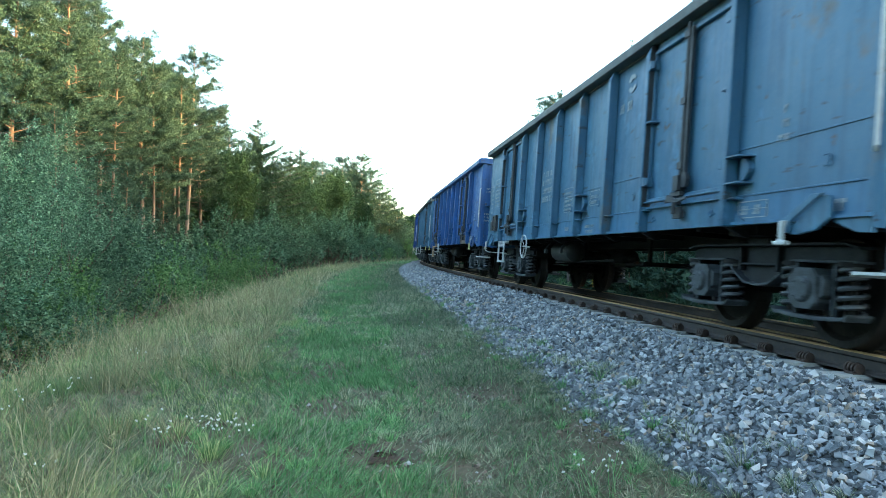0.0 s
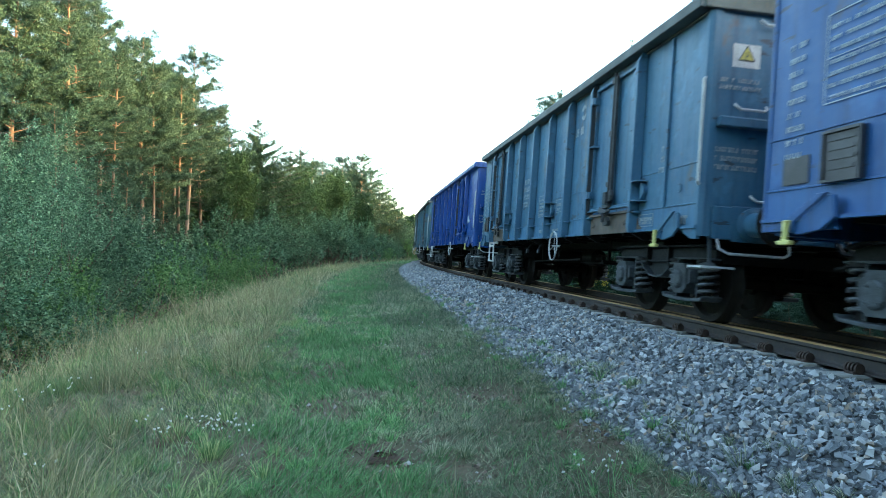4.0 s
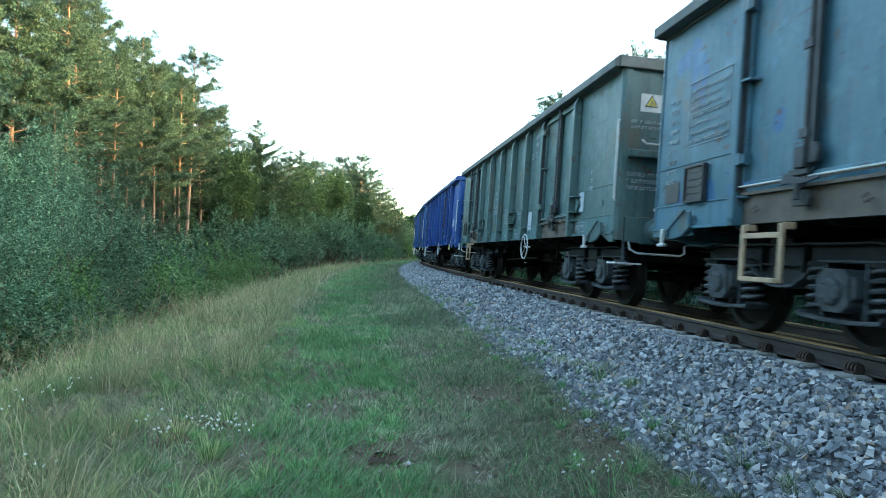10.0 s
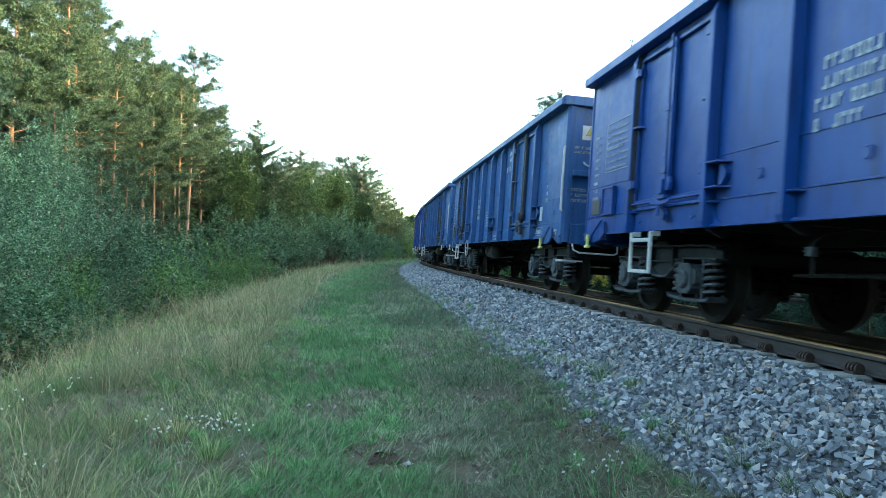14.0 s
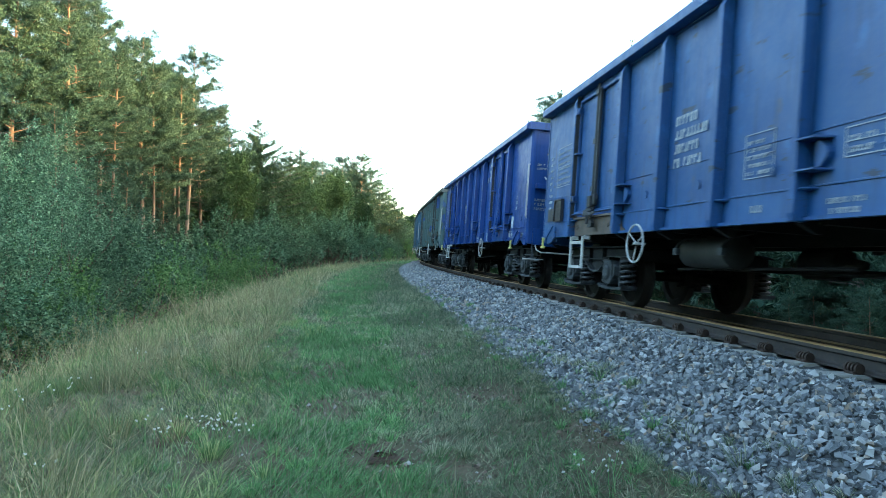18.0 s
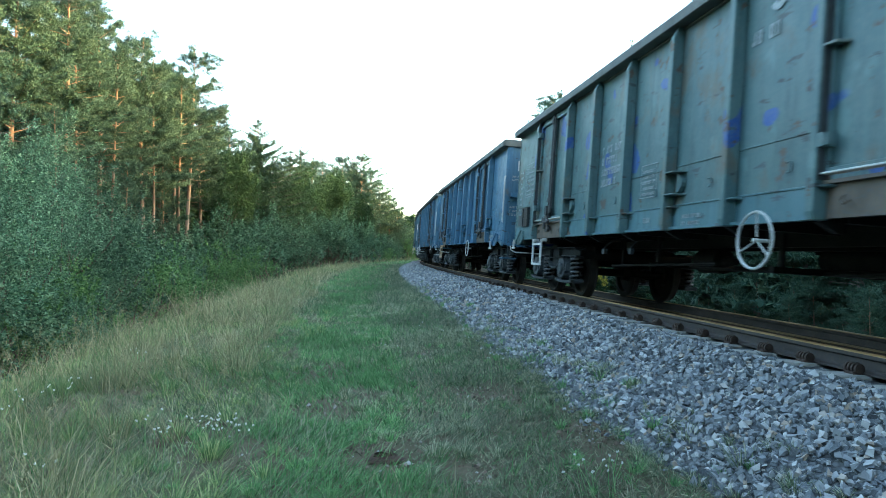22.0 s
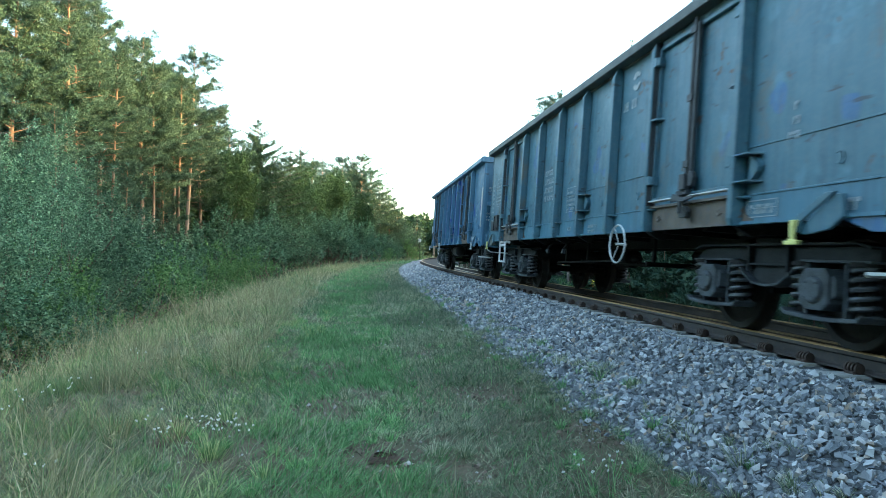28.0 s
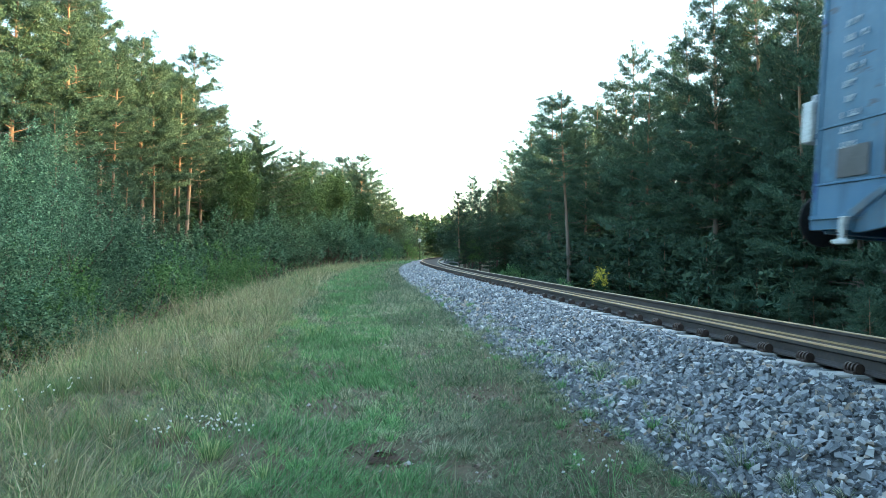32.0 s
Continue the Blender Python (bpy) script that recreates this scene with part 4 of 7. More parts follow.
def build_left_wood():
    g = "pines of the sunny wood"
    # column and row of the top, line, variant, breadth
    for px, top, lat, var, fat in ((18, -95, -19, 0, 1.1), (60, -60, -22, 1, 1.1), (105, -40, -18, 2, 1.1), (130, -10, -25, 0, 1.1), (172, 6, -20, 1, 1.1), (215, 60, -26, 2, 1.1), (248, 60, -19, 0, 1.1),
                                   (285, 110, -25, 1, 1.1), (330, 82, -18, 2, 1.15), (352, 150, -20, 0, 1.0), (385, 190, -26, 1, 1.1), (-40, -130, -20, 2, 1.1), (-90, -140, -24, 1, 1.1), (150, 40, -30, 1, 1.1), (300, 120, -32, 0, 1.1)):
        tree_at("pine_tree", "pine%d" % var, px, top, lat, PINE_L, "pine tree", g, fat)
    for px, top, lat in ((140, 30, -18.5), (200, 75, -18), (232, 95, -20), (268, 100, -18), (305, 112, -19), (318, 130, -17.5)):
        tree_at("pine_tree", "pine2", px, top, lat, PINE_L, "pine tree", g, 0.85)
    for px, top, lat, var, fat in ((95, 190, -16.5, 0, 0.9), (225, 285, -17, 1, 0.9), (290, 262, -18.5, 2, 0.9)):
        tree_at("pine_tree", "edge_pine%d" % var, px, top, lat, PINE_R, "pine tree", g, fat)
    for i in range(11):
        tree_at("young_pine", "under_pine", 50 + i * 33, 300 - 6 * (i % 3), -31 - i % 2, "dark young pine under the tall trees", "pine tree", "undergrowth of the wood", 1.4)
    for px, top, lat, fat in ((456, 211, -16, 1.25), (428, 250, -20, 1.2), (484, 275, -19, 1.2)):
        tree_at("spruce_tree", "spruce", px, top, lat, "dark pointed spruce at the forest edge", "spruce tree", "spruces", fat)
    for px, top, lat, var, fat in ((405, 238, -21, 0, 1.5), (510, 272, -20, 2, 1.5), (532, 264, -18, 0, 1.2), (550, 282, -19, 2, 1.4), (571, 283, -19, 1, 1.5), (590, 296, -20, 0, 1.5), (618, 300, -20, 1, 1.5), (655, 297, -18, 1, 1.5), (672, 320, -17, 0, 1.5),
                                   (690, 347, -15.5, 2, 1.5), (704, 374, -14.5, 1, 1.4), (555, 300, -24, 1, 1.5), (640, 310, -22, 2, 1.5)):
        tree_at("pine_tree", "edge_pine%d" % var, px, top, lat, PINE_L, "pine tree", g, fat)
    for px, top, lat in ((606, 275, -16.5), (627, 284, -17.5), (637, 271, -16.5)):
        tree_at("pine_tree", "pine2", px, top, lat, PINE_L, "pine tree", g, 0.95)
    g = "leafy trees of the sunny wood"
    for px, top, lat, var, fat in ((368, 268, -17.5, 0, 1.1), (418, 240, -19, 1, 1.25), (512, 290, -18.5, 1, 1.2), (522, 305, -16, 0, 1.2), (556, 308, -17, 0, 1.2), (585, 310, -17.5, 1, 1.25), (612, 342, -15.5, 0, 1.2), (650, 366, -14.5, 1, 1.2)):
        tree_at("broadleaf_tree", "broad%d" % var, px, top, lat, LEAF_L, "tree", g, fat)
    g = "bushes along the embankment"
    tree_at("willow_bush", "near_bush", 30, 150, -13.5, BUSH_L, "bush", g, 1.0)
    tree_at("willow_bush", "near_bush", -60, 130, -12.5, BUSH_L, "bush", g, 1.0)
    for px, top, lat, var, fat in ((140, 330, -14, 0, 1), (95, 400, -11.8, 1, 1), (215, 372, -15, 2, 1.1), (255, 405, -13, 1, 1.15), (190, 440, -11.5, 0, 1.1), (305, 410, -14, 0, 1.1), (345, 400, -15, 2, 1.1), (330, 445, -12, 1, 1.1), (390, 415, -12.5, 1, 1), (430, 368, -13.5, 0, 1.2),
                                   (478, 372, -13.5, 2, 1.2), (445, 425, -11.5, 1, 1.1), (515, 384, -13, 0, 1.2), (548, 372, -13, 2, 1.2), (575, 372, -13, 0, 1.2), (600, 378, -12.5, 2, 1.1), (628, 385, -12.5, 2, 1.1), (650, 398, -12.0, 0, 1.1), (672, 418, -12, 1, 1), (690, 425, -11.5, 2, 1),
                                   (30, 480, -11.2, 1, 1.1), (-50, 420, -11.5, 2, 1.2), (120, 500, -10.6, 0, 1.2), (705, 400, -14, 0, 1), (720, 418, -12, 1, 1)):
        tree_at("willow_bush", "bush%d" % var, px, top, lat, BUSH_L if var != 1 else "fresh green leafy bush on the embankment foot", "bush", g, fat)
    rnd = random.Random(3)
    for i in range(40):
        s = -6 + i * 4.2 + rnd.uniform(-1.5, 1.5)
        for lat in (-24.5, -29, -34):
            l = lat + rnd.uniform(-4, 4)
            x, y, h = rail_pt(s)
            plant("pine_tree", "back_pine", x + math.cos(h) * l, y - math.sin(h) * l, rnd.uniform(13, 16.5) * (0.72 if lat > -25 else 1.0), rnd.uniform(0, 6.28), PINE_L, "pine tree", "pines deep in the wood", 1.2)
        x, y, h = rail_pt(s)
        l = -27.5 + rnd.uniform(-2, 2)
        plant("young_pine", "under_pine", x + math.cos(h) * l, y - math.sin(h) * l, rnd.uniform(5.0, 7.5), rnd.uniform(0, 6.28), "dark young pine under the tall trees", "pine tree", "undergrowth of the wood", 1.0)
        l = -23.5 + rnd.uniform(-2, 2)
        plant("young_pine", "under_pine", x + math.cos(h) * l, y - math.sin(h) * l, rnd.uniform(3.0, 5.0), rnd.uniform(0, 6.28), "dark young pine under the tall trees", "pine tree", "undergrowth of the wood", 1.0)


def build_right_wood():
    g = "pines of the shady wood"
    for px, top, lat, var, fat in ((836, 305, 11, 0, 0.9), (812, 335, 9.5, 1, 1.0), (868, 345, 12, 2, 1.0), (895, 320, 13, 0, 1.1), (925, 300, 13, 1, 1.1), (955, 205, 14, 2, 0.9), (1010, 230, 15, 1, 1.1), (1035, 215, 13, 2, 1.1), (1060, 170, 15, 0, 1.1),
                                   (1120, 77, 14, 1, 1.0), (1095, 130, 17, 2, 1.1), (1150, 130, 13, 0, 1.1), (1190, 75, 16, 2, 1.0), (1218, 38, 14, 0, 1.0), (1265, -45, 13, 1, 1.0), (1300, 10, 17, 2, 1.1), (1340, -90, 14, 0, 1.0), (1385, -60, 16, 1, 1.1), (1420, -30, 12.5, 2, 0.9),
                                   (1470, -70, 15, 0, 1.1), (1530, -120, 13, 1, 1.0), (1600, -150, 14, 2, 1.1), (1680, -180, 13, 0, 1.1), (1800, -220, 13, 1, 1.1)):
        tree_at("pine_tree", "edge_pine%d" % var, px, top, lat, PINE_R, "pine tree", g, fat)
    for px, top, lat, var, fat in ((975, 168, 11.5, 2, 1.2), (942, 222, 12.0, 0, 1.15), (908, 262, 12.5, 1, 1.15), (880, 312, 12.0, 2, 1.1)):
        tree_at("pine_tree", "edge_pine%d" % var, px, top, lat, PINE_R, "pine tree", g, fat)
    tree_at("pine_tree", "pine2", 1004, 157, 9.5, "tall Scots pine with a bare reddish trunk", "pine tree", g, 1.2)
    for px, top, lat, var, fat in ((850, 330, 14, 1, 1.5), (880, 328, 15, 2, 1.5), (910, 300, 16, 0, 1.5), (940, 262, 16, 1, 1.5), (975, 240, 17, 2, 1.5), (985, 215, 18, 0, 1.3), (1045, 190, 18, 1, 1.4), (822, 352, 12, 2, 1.4)):
        tree_at("pine_tree", "edge_pine%d" % var, px, top, lat, PINE_R, "pine tree", g, fat)
    for px, top, lat in ((1540, 505, 8.5), (1480, 560, 9.0), (1395, 520, 9.6), (1300, 500, 10.2), (1235, 470, 10.5), (1440, 470, 11.5), (1568, 430, 11.0), (1340, 455, 12), (1180, 455, 11.5), (1620, 440, 9)):
        tree_at("young_pine", "young_pine", px, top, lat, "young bushy blue-green pine below the embankment", "pine tree", "young pines", 1.0)
    g = "bushes by the track"
    for px, top, lat, var in ((826, 412, 5.2, 1), (845, 430, 5.2, 1), (1000, 486, 5.2, 1), (965, 472, 5.6, 2), (945, 480, 6.0, 0), (875, 455, 6.5, 0), (905, 462, 6.5, 1), (790, 440, 6, 2)):
        tree_at("willow_bush", "bush%d" % var, px, top, lat, "low leafy bush beside the track", "bush", g, 1.3)
    rnd = random.Random(4)
    for i in range(34):
        s = 22 + i * 3.7
        l = 7.5 + rnd.uniform(-1, 1.5)
        x, y, h = rail_pt(s)
        plant("willow_bush", "low_bush", x + math.cos(h) * l, y - math.sin(h) * l, rnd.uniform(1.3, 2.2), i, "low leafy bush beside the track", "bush", g, 1.3)
    for i in range(26):
        s = 22 + i * 3.6
        l = 10.8 + rnd.uniform(-1, 1.5)
        x, y, h = rail_pt(s)
        plant("young_pine", "under_pine", x + math.cos(h) * l, y - math.sin(h) * l, rnd.uniform(3.5, 5.5), i, "dark young pine under the tall trees", "pine tree", "undergrowth of the shady wood", 1.0)
    # rows at low s are out of view, added to hold back low sun
    for i in range(60):
        s = -75 + i * 3.8 + rnd.uniform(-1.5, 1.5)
        for lat in (19.5, 25):
            if s < -25 and lat > 24:
                continue
            l = lat + rnd.uniform(-2, 2)
            x, y, h = rail_pt(s)
            plant("pine_tree", "back_pine", x + math.cos(h) * l, y - math.sin(h) * l, rnd.uniform(13.0, 16.5), rnd.uniform(0, 6.28), PINE_R, "pine tree", "pines deep in the shady wood", 1.2)
        for l in (15.5, 22.0):
            l += rnd.uniform(-1.5, 1.5)
            x, y, h = rail_pt(s)
            plant("young_pine", "under_pine", x + math.cos(h) * l, y - math.sin(h) * l, rnd.uniform(3.5, 6.0), rnd.uniform(0, 6.28), "dark young pine under the tall trees", "pine tree", "undergrowth of the shady wood", 1.0)
    # unseen pines behind the camera, added to cut the sky light from there
    for i in range(44):
        s = -12 - (i % 22) * 3.1
        l = -17.5 - 5.5 * (i // 22) + rnd.uniform(-2, 2) + max(0.0, -45 - s) * 0.55
        x, y, h = rail_pt(s)
        plant("pine_tree", "back_pine", x + math.cos(h) * l, y - math.sin(h) * l, rnd.uniform(14, 17.5), i, PINE_L, "pine tree", "pines behind the bend", 1.25)
    # unseen pines and bushes at left rear, added to darken wagon ends and post sides
    for i in range(11):
        s = -26 + i * 3.0
        l = -15.5 + rnd.uniform(-1.5, 1.0)
        x, y, h = rail_pt(s)
        plant("pine_tree", "edge_pine%d" % (i % 3), x + math.cos(h) * l, y - math.sin(h) * l, rnd.uniform(14, 16.5), i * 1.7, PINE_L, "pine tree", "pines behind the bend", 1.2)
        if i > 2:
            l = -11.8 + rnd.uniform(-0.8, 0.8)
            plant("willow_bush", "bush%d" % (i % 3), x + math.cos(h) * l, y - math.sin(h) * l, rnd.uniform(4.5, 6.0), i * 2.1, BUSH_L, "bush", "bushes along the embankment", 1.0)
    # row outside the view on the right, added to keep sun off the left bushes
    for i in range(16):
        s = -16 + i * 2.7
        l = 16.5 + rnd.uniform(-1.5, 1.5)
        x, y, h = rail_pt(s)
        plant("pine_tree", "edge_pine%d" % (i % 3), x + math.cos(h) * l, y - math.sin(h) * l, rnd.uniform(13.5, 15.5), i * 1.3, PINE_R, "pine tree", "pines of the shady wood", 1.2)
    # unseen pines right of and behind the camera, added for reflections and bounced light
    for i in range(16):
        s = 2 - i * 4.6
        x, y, h = rail_pt(s)
        l = 13.5 + rnd.uniform(-2, 2)
        plant("pine_tree", "back_pine", x + math.cos(h) * l, y - math.sin(h) * l, rnd.uniform(13, 16), i, PINE_R, "pine tree", g and "pines of the shady wood", 1.1)


build_left_wood()
build_right_wood()


def build_far_wood():
    """Woods at the end of the view, as one mass of trees."""
    rnd = np.random.RandomState(9)
    parts = {}
    for i in range(190):
        y = rnd.uniform(190, 285)
        x = rnd.uniform(-32, 16)
        s, lat = s_lat(x, y)
        if abs(lat) < 9 and y < 262:
            continue
        var = ("far_pine", "far_broad")[i % 2]
        tm, cm, V, F, mat = VARIANTS[var]
        h = rnd.uniform(12, 16) + (3.0 if y > 240 else 0)
        a = rnd.uniform(0, 6.28)
        f = F
        v = V[f.ravel()] * np.array([h * 1.25, h * 1.25, h])
        c, sn = math.cos(a), math.sin(a)
        v = np.stack([v[:, 0] * c - v[:, 1] * sn + x, v[:, 0] * sn + v[:, 1] * c + y, v[:, 2] + 0.6], 1)
        parts.setdefault((mat, f.shape[1]), []).append(v)
    for (mat, k), vs in parts.items():
        v = np.concatenate(vs)
        ob = new("far_wood", quick_mesh("far_wood", v, np.arange(len(v)).reshape(-1, k), mat))
        tagged(ob, "distant mixed woodland closing the view", "woods", kind="stuff")


build_far_wood()


# ------------------------------------------------------------------ grass
M_GRASS = leaf_material("green_grass", (0.048, 0.130, 0.050), (0.150, 0.320, 0.120), (0.33, 0.52, 0.23), 0.3, 0.6)
M_TURF = leaf_material("matted_turf", (0.034, 0.060, 0.034), (0.170, 0.240, 0.132), (0.52, 0.52, 0.34), 0.2, 0.8)
M_SLOPE = leaf_material("slope_grass_blades", (0.038, 0.095, 0.038), (0.170, 0.280, 0.108), (0.50, 0.53, 0.25), 0.25, 0.7)
M_DULL = leaf_material("dull_grass", (0.056, 0.094, 0.056), (0.215, 0.262, 0.162), (0.58, 0.56, 0.40), 0.25, 0.7)
M_DRY = leaf_material("dry_grass", (0.120, 0.140, 0.070), (0.310, 0.305, 0.165), (0.66, 0.59, 0.38), 0.25, 0.7)


BARE = ((-1.42, 4.6, 0.42), (-1.5, 8.0, 0.5), (-0.42, 4.85, 0.34), (-1.15, 6.2, 0.35), (0.5, 6.9, 0.4), (0.15, 4.4, 0.22), (1.2, 5.3, 0.28), (-0.3, 9.5, 0.4), (-2.0, 5.3, 0.3), (0.9, 9.0, 0.35))   # trodden earth: x, y, radius


def grass(name, label, mat, rows, seed, cut_off=-0.35, label_kind="grass", plain_from=9.0):
    """rows: count, s0, s1, lat0, lat1, length, width, lean. Single bent blades in tufts."""
    rnd = np.random.RandomState(seed)
    out, fs, o = [], [], 0
    hs = np.arange(len(TRACK)) * DS + S_LO
    for n, s0, s1, l0, l1, length, width, lean in rows:
        tufts = max(1, n // 4)
        st, lt = rnd.uniform(s0, s1, tufts), rnd.uniform(l0, l1, tufts)
        ss = np.repeat(st, 4) + rnd.normal(0, 0.02 + 0.1 * length, tufts * 4)
        ll = np.clip(np.repeat(lt, 4) + rnd.normal(0, 0.02 + 0.1 * length, tufts * 4), l0, l1)
        h = np.interp(ss, hs, TRACK[:, 2])
        x = np.interp(ss, hs, TRACK[:, 0]) + np.cos(h) * ll
        y = np.interp(ss, hs, TRACK[:, 1]) - np.sin(h) * ll
        thick = 0.8 * waves(x, y, 1.3, seed * 1.3) + 0.5 * waves(x, y, 0.45, seed * 2.1)
        keep = thick > cut_off + 0.6 * (rnd.rand(len(x)) - 0.5)
        for bx, by, br in BARE:
            d = np.hypot(x - bx, (y - by) * 0.8) / br + 0.35 * waves(x, y, 0.3, 5.0)
            keep &= (d > 1.0) | (rnd.rand(len(x)) < 0.25)
        x, y, ss, ll, thick = x[keep], y[keep], ss[keep], ll[keep], thick[keep]
        m = len(x)
        p = np.stack([x, y, ground_h(x, y, ss, ll) - 0.012], 1)
        L = (length * np.exp(rnd.normal(0, 0.38, m)) * (0.8 + 0.35 * np.clip(thick, -0.8, 1.0)))[:, None]
        blow = np.stack([waves(x, y, 2.0, 20.0), waves(x, y, 2.0, 30.0), np.zeros(m)], 1)
        d = rnd.normal(0, lean, (m, 3)) + blow * lean * 0.7
        d[:, 2] = 1.0
        d /= np.linalg.norm(d, axis=1, keepdims=True)
        a = rnd.uniform(0, 2 * math.pi, m)
        sd_ = np.stack([np.cos(a), np.sin(a), np.zeros(m)], 1) * (width * rnd.uniform(0.6, 1.3, m))[:, None]
        mid = p + d * L * 0.55
        tip = p + d * L + np.stack([d[:, 0], d[:, 1], np.zeros(m)], 1) * L * rnd.uniform(0.1, 0.6, (m, 1))
        tip[:, 2] -= 0.16 * L[:, 0] * rnd.rand(m)
        if s0 >= plain_from:
            out.append(np.stack([p - sd_ * 1.2, p + sd_ * 1.2, tip], 1).reshape(-1, 3))
            fs.append(np.arange(3 * m).reshape(-1, 3) + o)
            o += 3 * m
            continue
        out.append(np.stack([p - sd_, p + sd_, mid + sd_ * 0.75, mid - sd_ * 0.75, tip], 1).reshape(-1, 3))
        b = (np.arange(m) * 5 + o)[:, None]
        fs.append(np.concatenate([b + [[0, 1, 2]], b + [[0, 2, 3]], b + [[3, 2, 4]]], 0))
        o += 5 * m
    ob = new(name, quick_mesh(name, np.concatenate(out), np.concatenate(fs), mat))
    return tagged(ob, label, label_kind, kind="stuff")


grass("turf", "close carpet of short matted grass and moss", M_TURF,
      [(25000, -14.0, -2.0, -8.5, -1.72, 0.09, 0.008, 0.8), (70000, -2.0, 6, -8.5, -1.72, 0.062, 0.0034, 0.85), (90000, 6, 15, -8.5, -1.72, 0.075, 0.0046, 0.8), (70000, 15, 32, -8.5, -1.72, 0.12, 0.0085, 0.65), (40000, 32, 75, -9, -1.75, 0.15, 0.018, 0.6)], 7, -9.0, plain_from=-3.0)
grass("meadow_grass", "short green grass along the trodden path", M_GRASS,
      [(12000, -1.5, 7, -6.5, -2.2, 0.095, 0.0028, 0.8), (24000, -0.5, 8, -4.8, -3.4, 0.10, 0.0034, 0.75), (15000, 7, 24, -5.8, -2.4, 0.11, 0.0046, 0.6), (30000, 7, 28, -4.9, -3.4, 0.12, 0.0050, 0.55), (24000, 24, 60, -5.4, -2.8, 0.16, 0.012, 0.5), (9000, 60, 120, -9.0, -2.0, 0.22, 0.022, 0.5)], 1, plain_from=7.0)
grass("dull_grass", "dull grey-green grass between path and ballast", M_DULL,
      [(36000, -1.5, 7, -3.6, -1.60, 0.10, 0.0021, 1.0), (16000, -1.5, 7, -8.2, -4.2, 0.18, 0.0026, 0.85), (34000, 7, 26, -3.5, -1.60, 0.15, 0.0036, 0.8), (14000, 26, 70, -3.6, -1.65, 0.20, 0.010, 0.5), (9000, 2, 60, 3.2, 6.0, 0.3, 0.008, 0.5)], 2, plain_from=7.0)
grass("tall_dry_grass", "tall straw-coloured grass on the embankment edge", M_DRY,
      [(3000, 1.0, 18, -8.8, -6.2, 0.70, 0.0030, 0.35), (4200, -1.0, 10, -8.6, -5.2, 0.42, 0.0022, 0.6), (17000, 7, 28, -8.2, -5.3, 0.46, 0.0026, 0.6), (10000, 24, 60, -9.2, -5.7, 0.55, 0.008, 0.4), (3500, -1, 9, -5.6, -2.0, 0.19, 0.0018, 0.9), (3500, 60, 110, -10, -6.5, 0.6, 0.02, 0.4)], 3, 0.05)
grass("slope_grass", "long green grass on the slope of the embankment", M_SLOPE,
      [(34000, -1.0, 10, -9.5, -4.8, 0.24, 0.0020, 0.85), (24000, 10, 28, -11, -5.6, 0.36, 0.0044, 0.65), (14000, 28, 60, -12, -6.2, 0.42, 0.011, 0.5)], 4, -0.1)


def tufts(name, label, mat, n, seed, s0, s1, l0, l1, length, on_bed=False):
    """Bushy clumps of grass that stand out of the turf."""
    rnd = np.random.RandomState(seed)
    out, o, fs = [], 0, []
    for _ in range(n):
        s, lat = rnd.uniform(s0, s1), rnd.uniform(l0, l1)
        x, y, h = rail_pt(s)
        x, y = x + math.cos(h) * lat, y - math.sin(h) * lat
        k = rnd.randint(50, 110)
        size = length * math.exp(rnd.normal(0, 0.3))
        a = rnd.uniform(0, 2 * math.pi, k)
        r = np.sqrt(rnd.rand(k)) * size * 0.35
        px, py = x + np.cos(a) * r, y + np.sin(a) * r
        p = np.stack([px, py, np.full(k, bed_pt(s, lat).z if on_bed else ground_z(x, y, (s, lat)) - 0.015)], 1)
        d = np.stack([np.cos(a) * r / size * 1.9 + rnd.normal(0, 0.2, k), np.sin(a) * r / size * 1.9 + rnd.normal(0, 0.2, k), np.ones(k)], 1)
        d /= np.linalg.norm(d, axis=1, keepdims=True)
        L = (size * rnd.uniform(0.5, 1.15, k))[:, None]
        b = a + 1.57 + rnd.normal(0, 0.6, k)
        sd_ = np.stack([np.cos(b), np.sin(b), np.zeros(k)], 1) * (rnd.uniform(0.0010, 0.0022, k) * (1 + s * 0.06))[:, None]
        mid = p + d * L * 0.6
        tip = p + d * L + np.stack([d[:, 0], d[:, 1], np.full(k, -0.12)], 1) * L * rnd.uniform(0.3, 0.9, (k, 1))
        out.append(np.stack([p - sd_, p + sd_, mid + sd_ * 0.8, mid - sd_ * 0.8, tip], 1).reshape(-1, 3))
        i = (np.arange(k) * 5 + o)[:, None]
        fs.append(np.concatenate([i + [[0, 1, 2]], i + [[0, 2, 3]], i + [[3, 2, 4]]], 0))
        o += 5 * k
    ob = new(name, quick_mesh(name, np.concatenate(out), np.concatenate(fs), mat))
    return tagged(ob, label, "grass", kind="stuff")


tufts("green_tufts", "bright green clumps of fresh grass in the path", M_GRASS, 170, 31, -0.5, 16, -5.6, -2.0, 0.085)
tufts("grey_tufts", "greyish clumps of coarse grass beside the ballast", M_DULL, 210, 32, -0.5, 18, -4.2, -1.55, 0.10)
tufts("bank_tufts", "long grass clumps on the bank", M_SLOPE, 260, 33, -0.5, 16, -8.4, -4.6, 0.17)
tufts("toe_tufts", "scattered weeds and grass at the ballast toe", M_DULL, 220, 36, 1.0, 26, -2.05, -1.42, 0.10, True)
tufts("green_weeds", "green weeds creeping into the ballast toe", M_GRASS, 90, 37, 1.0, 22, -2.05, -1.45, 0.09, True)
tufts("straw_tufts", "pale dry straw clumps on the bank", M_DRY, 90, 34, 2, 22, -8.6, -5.4, 0.42)


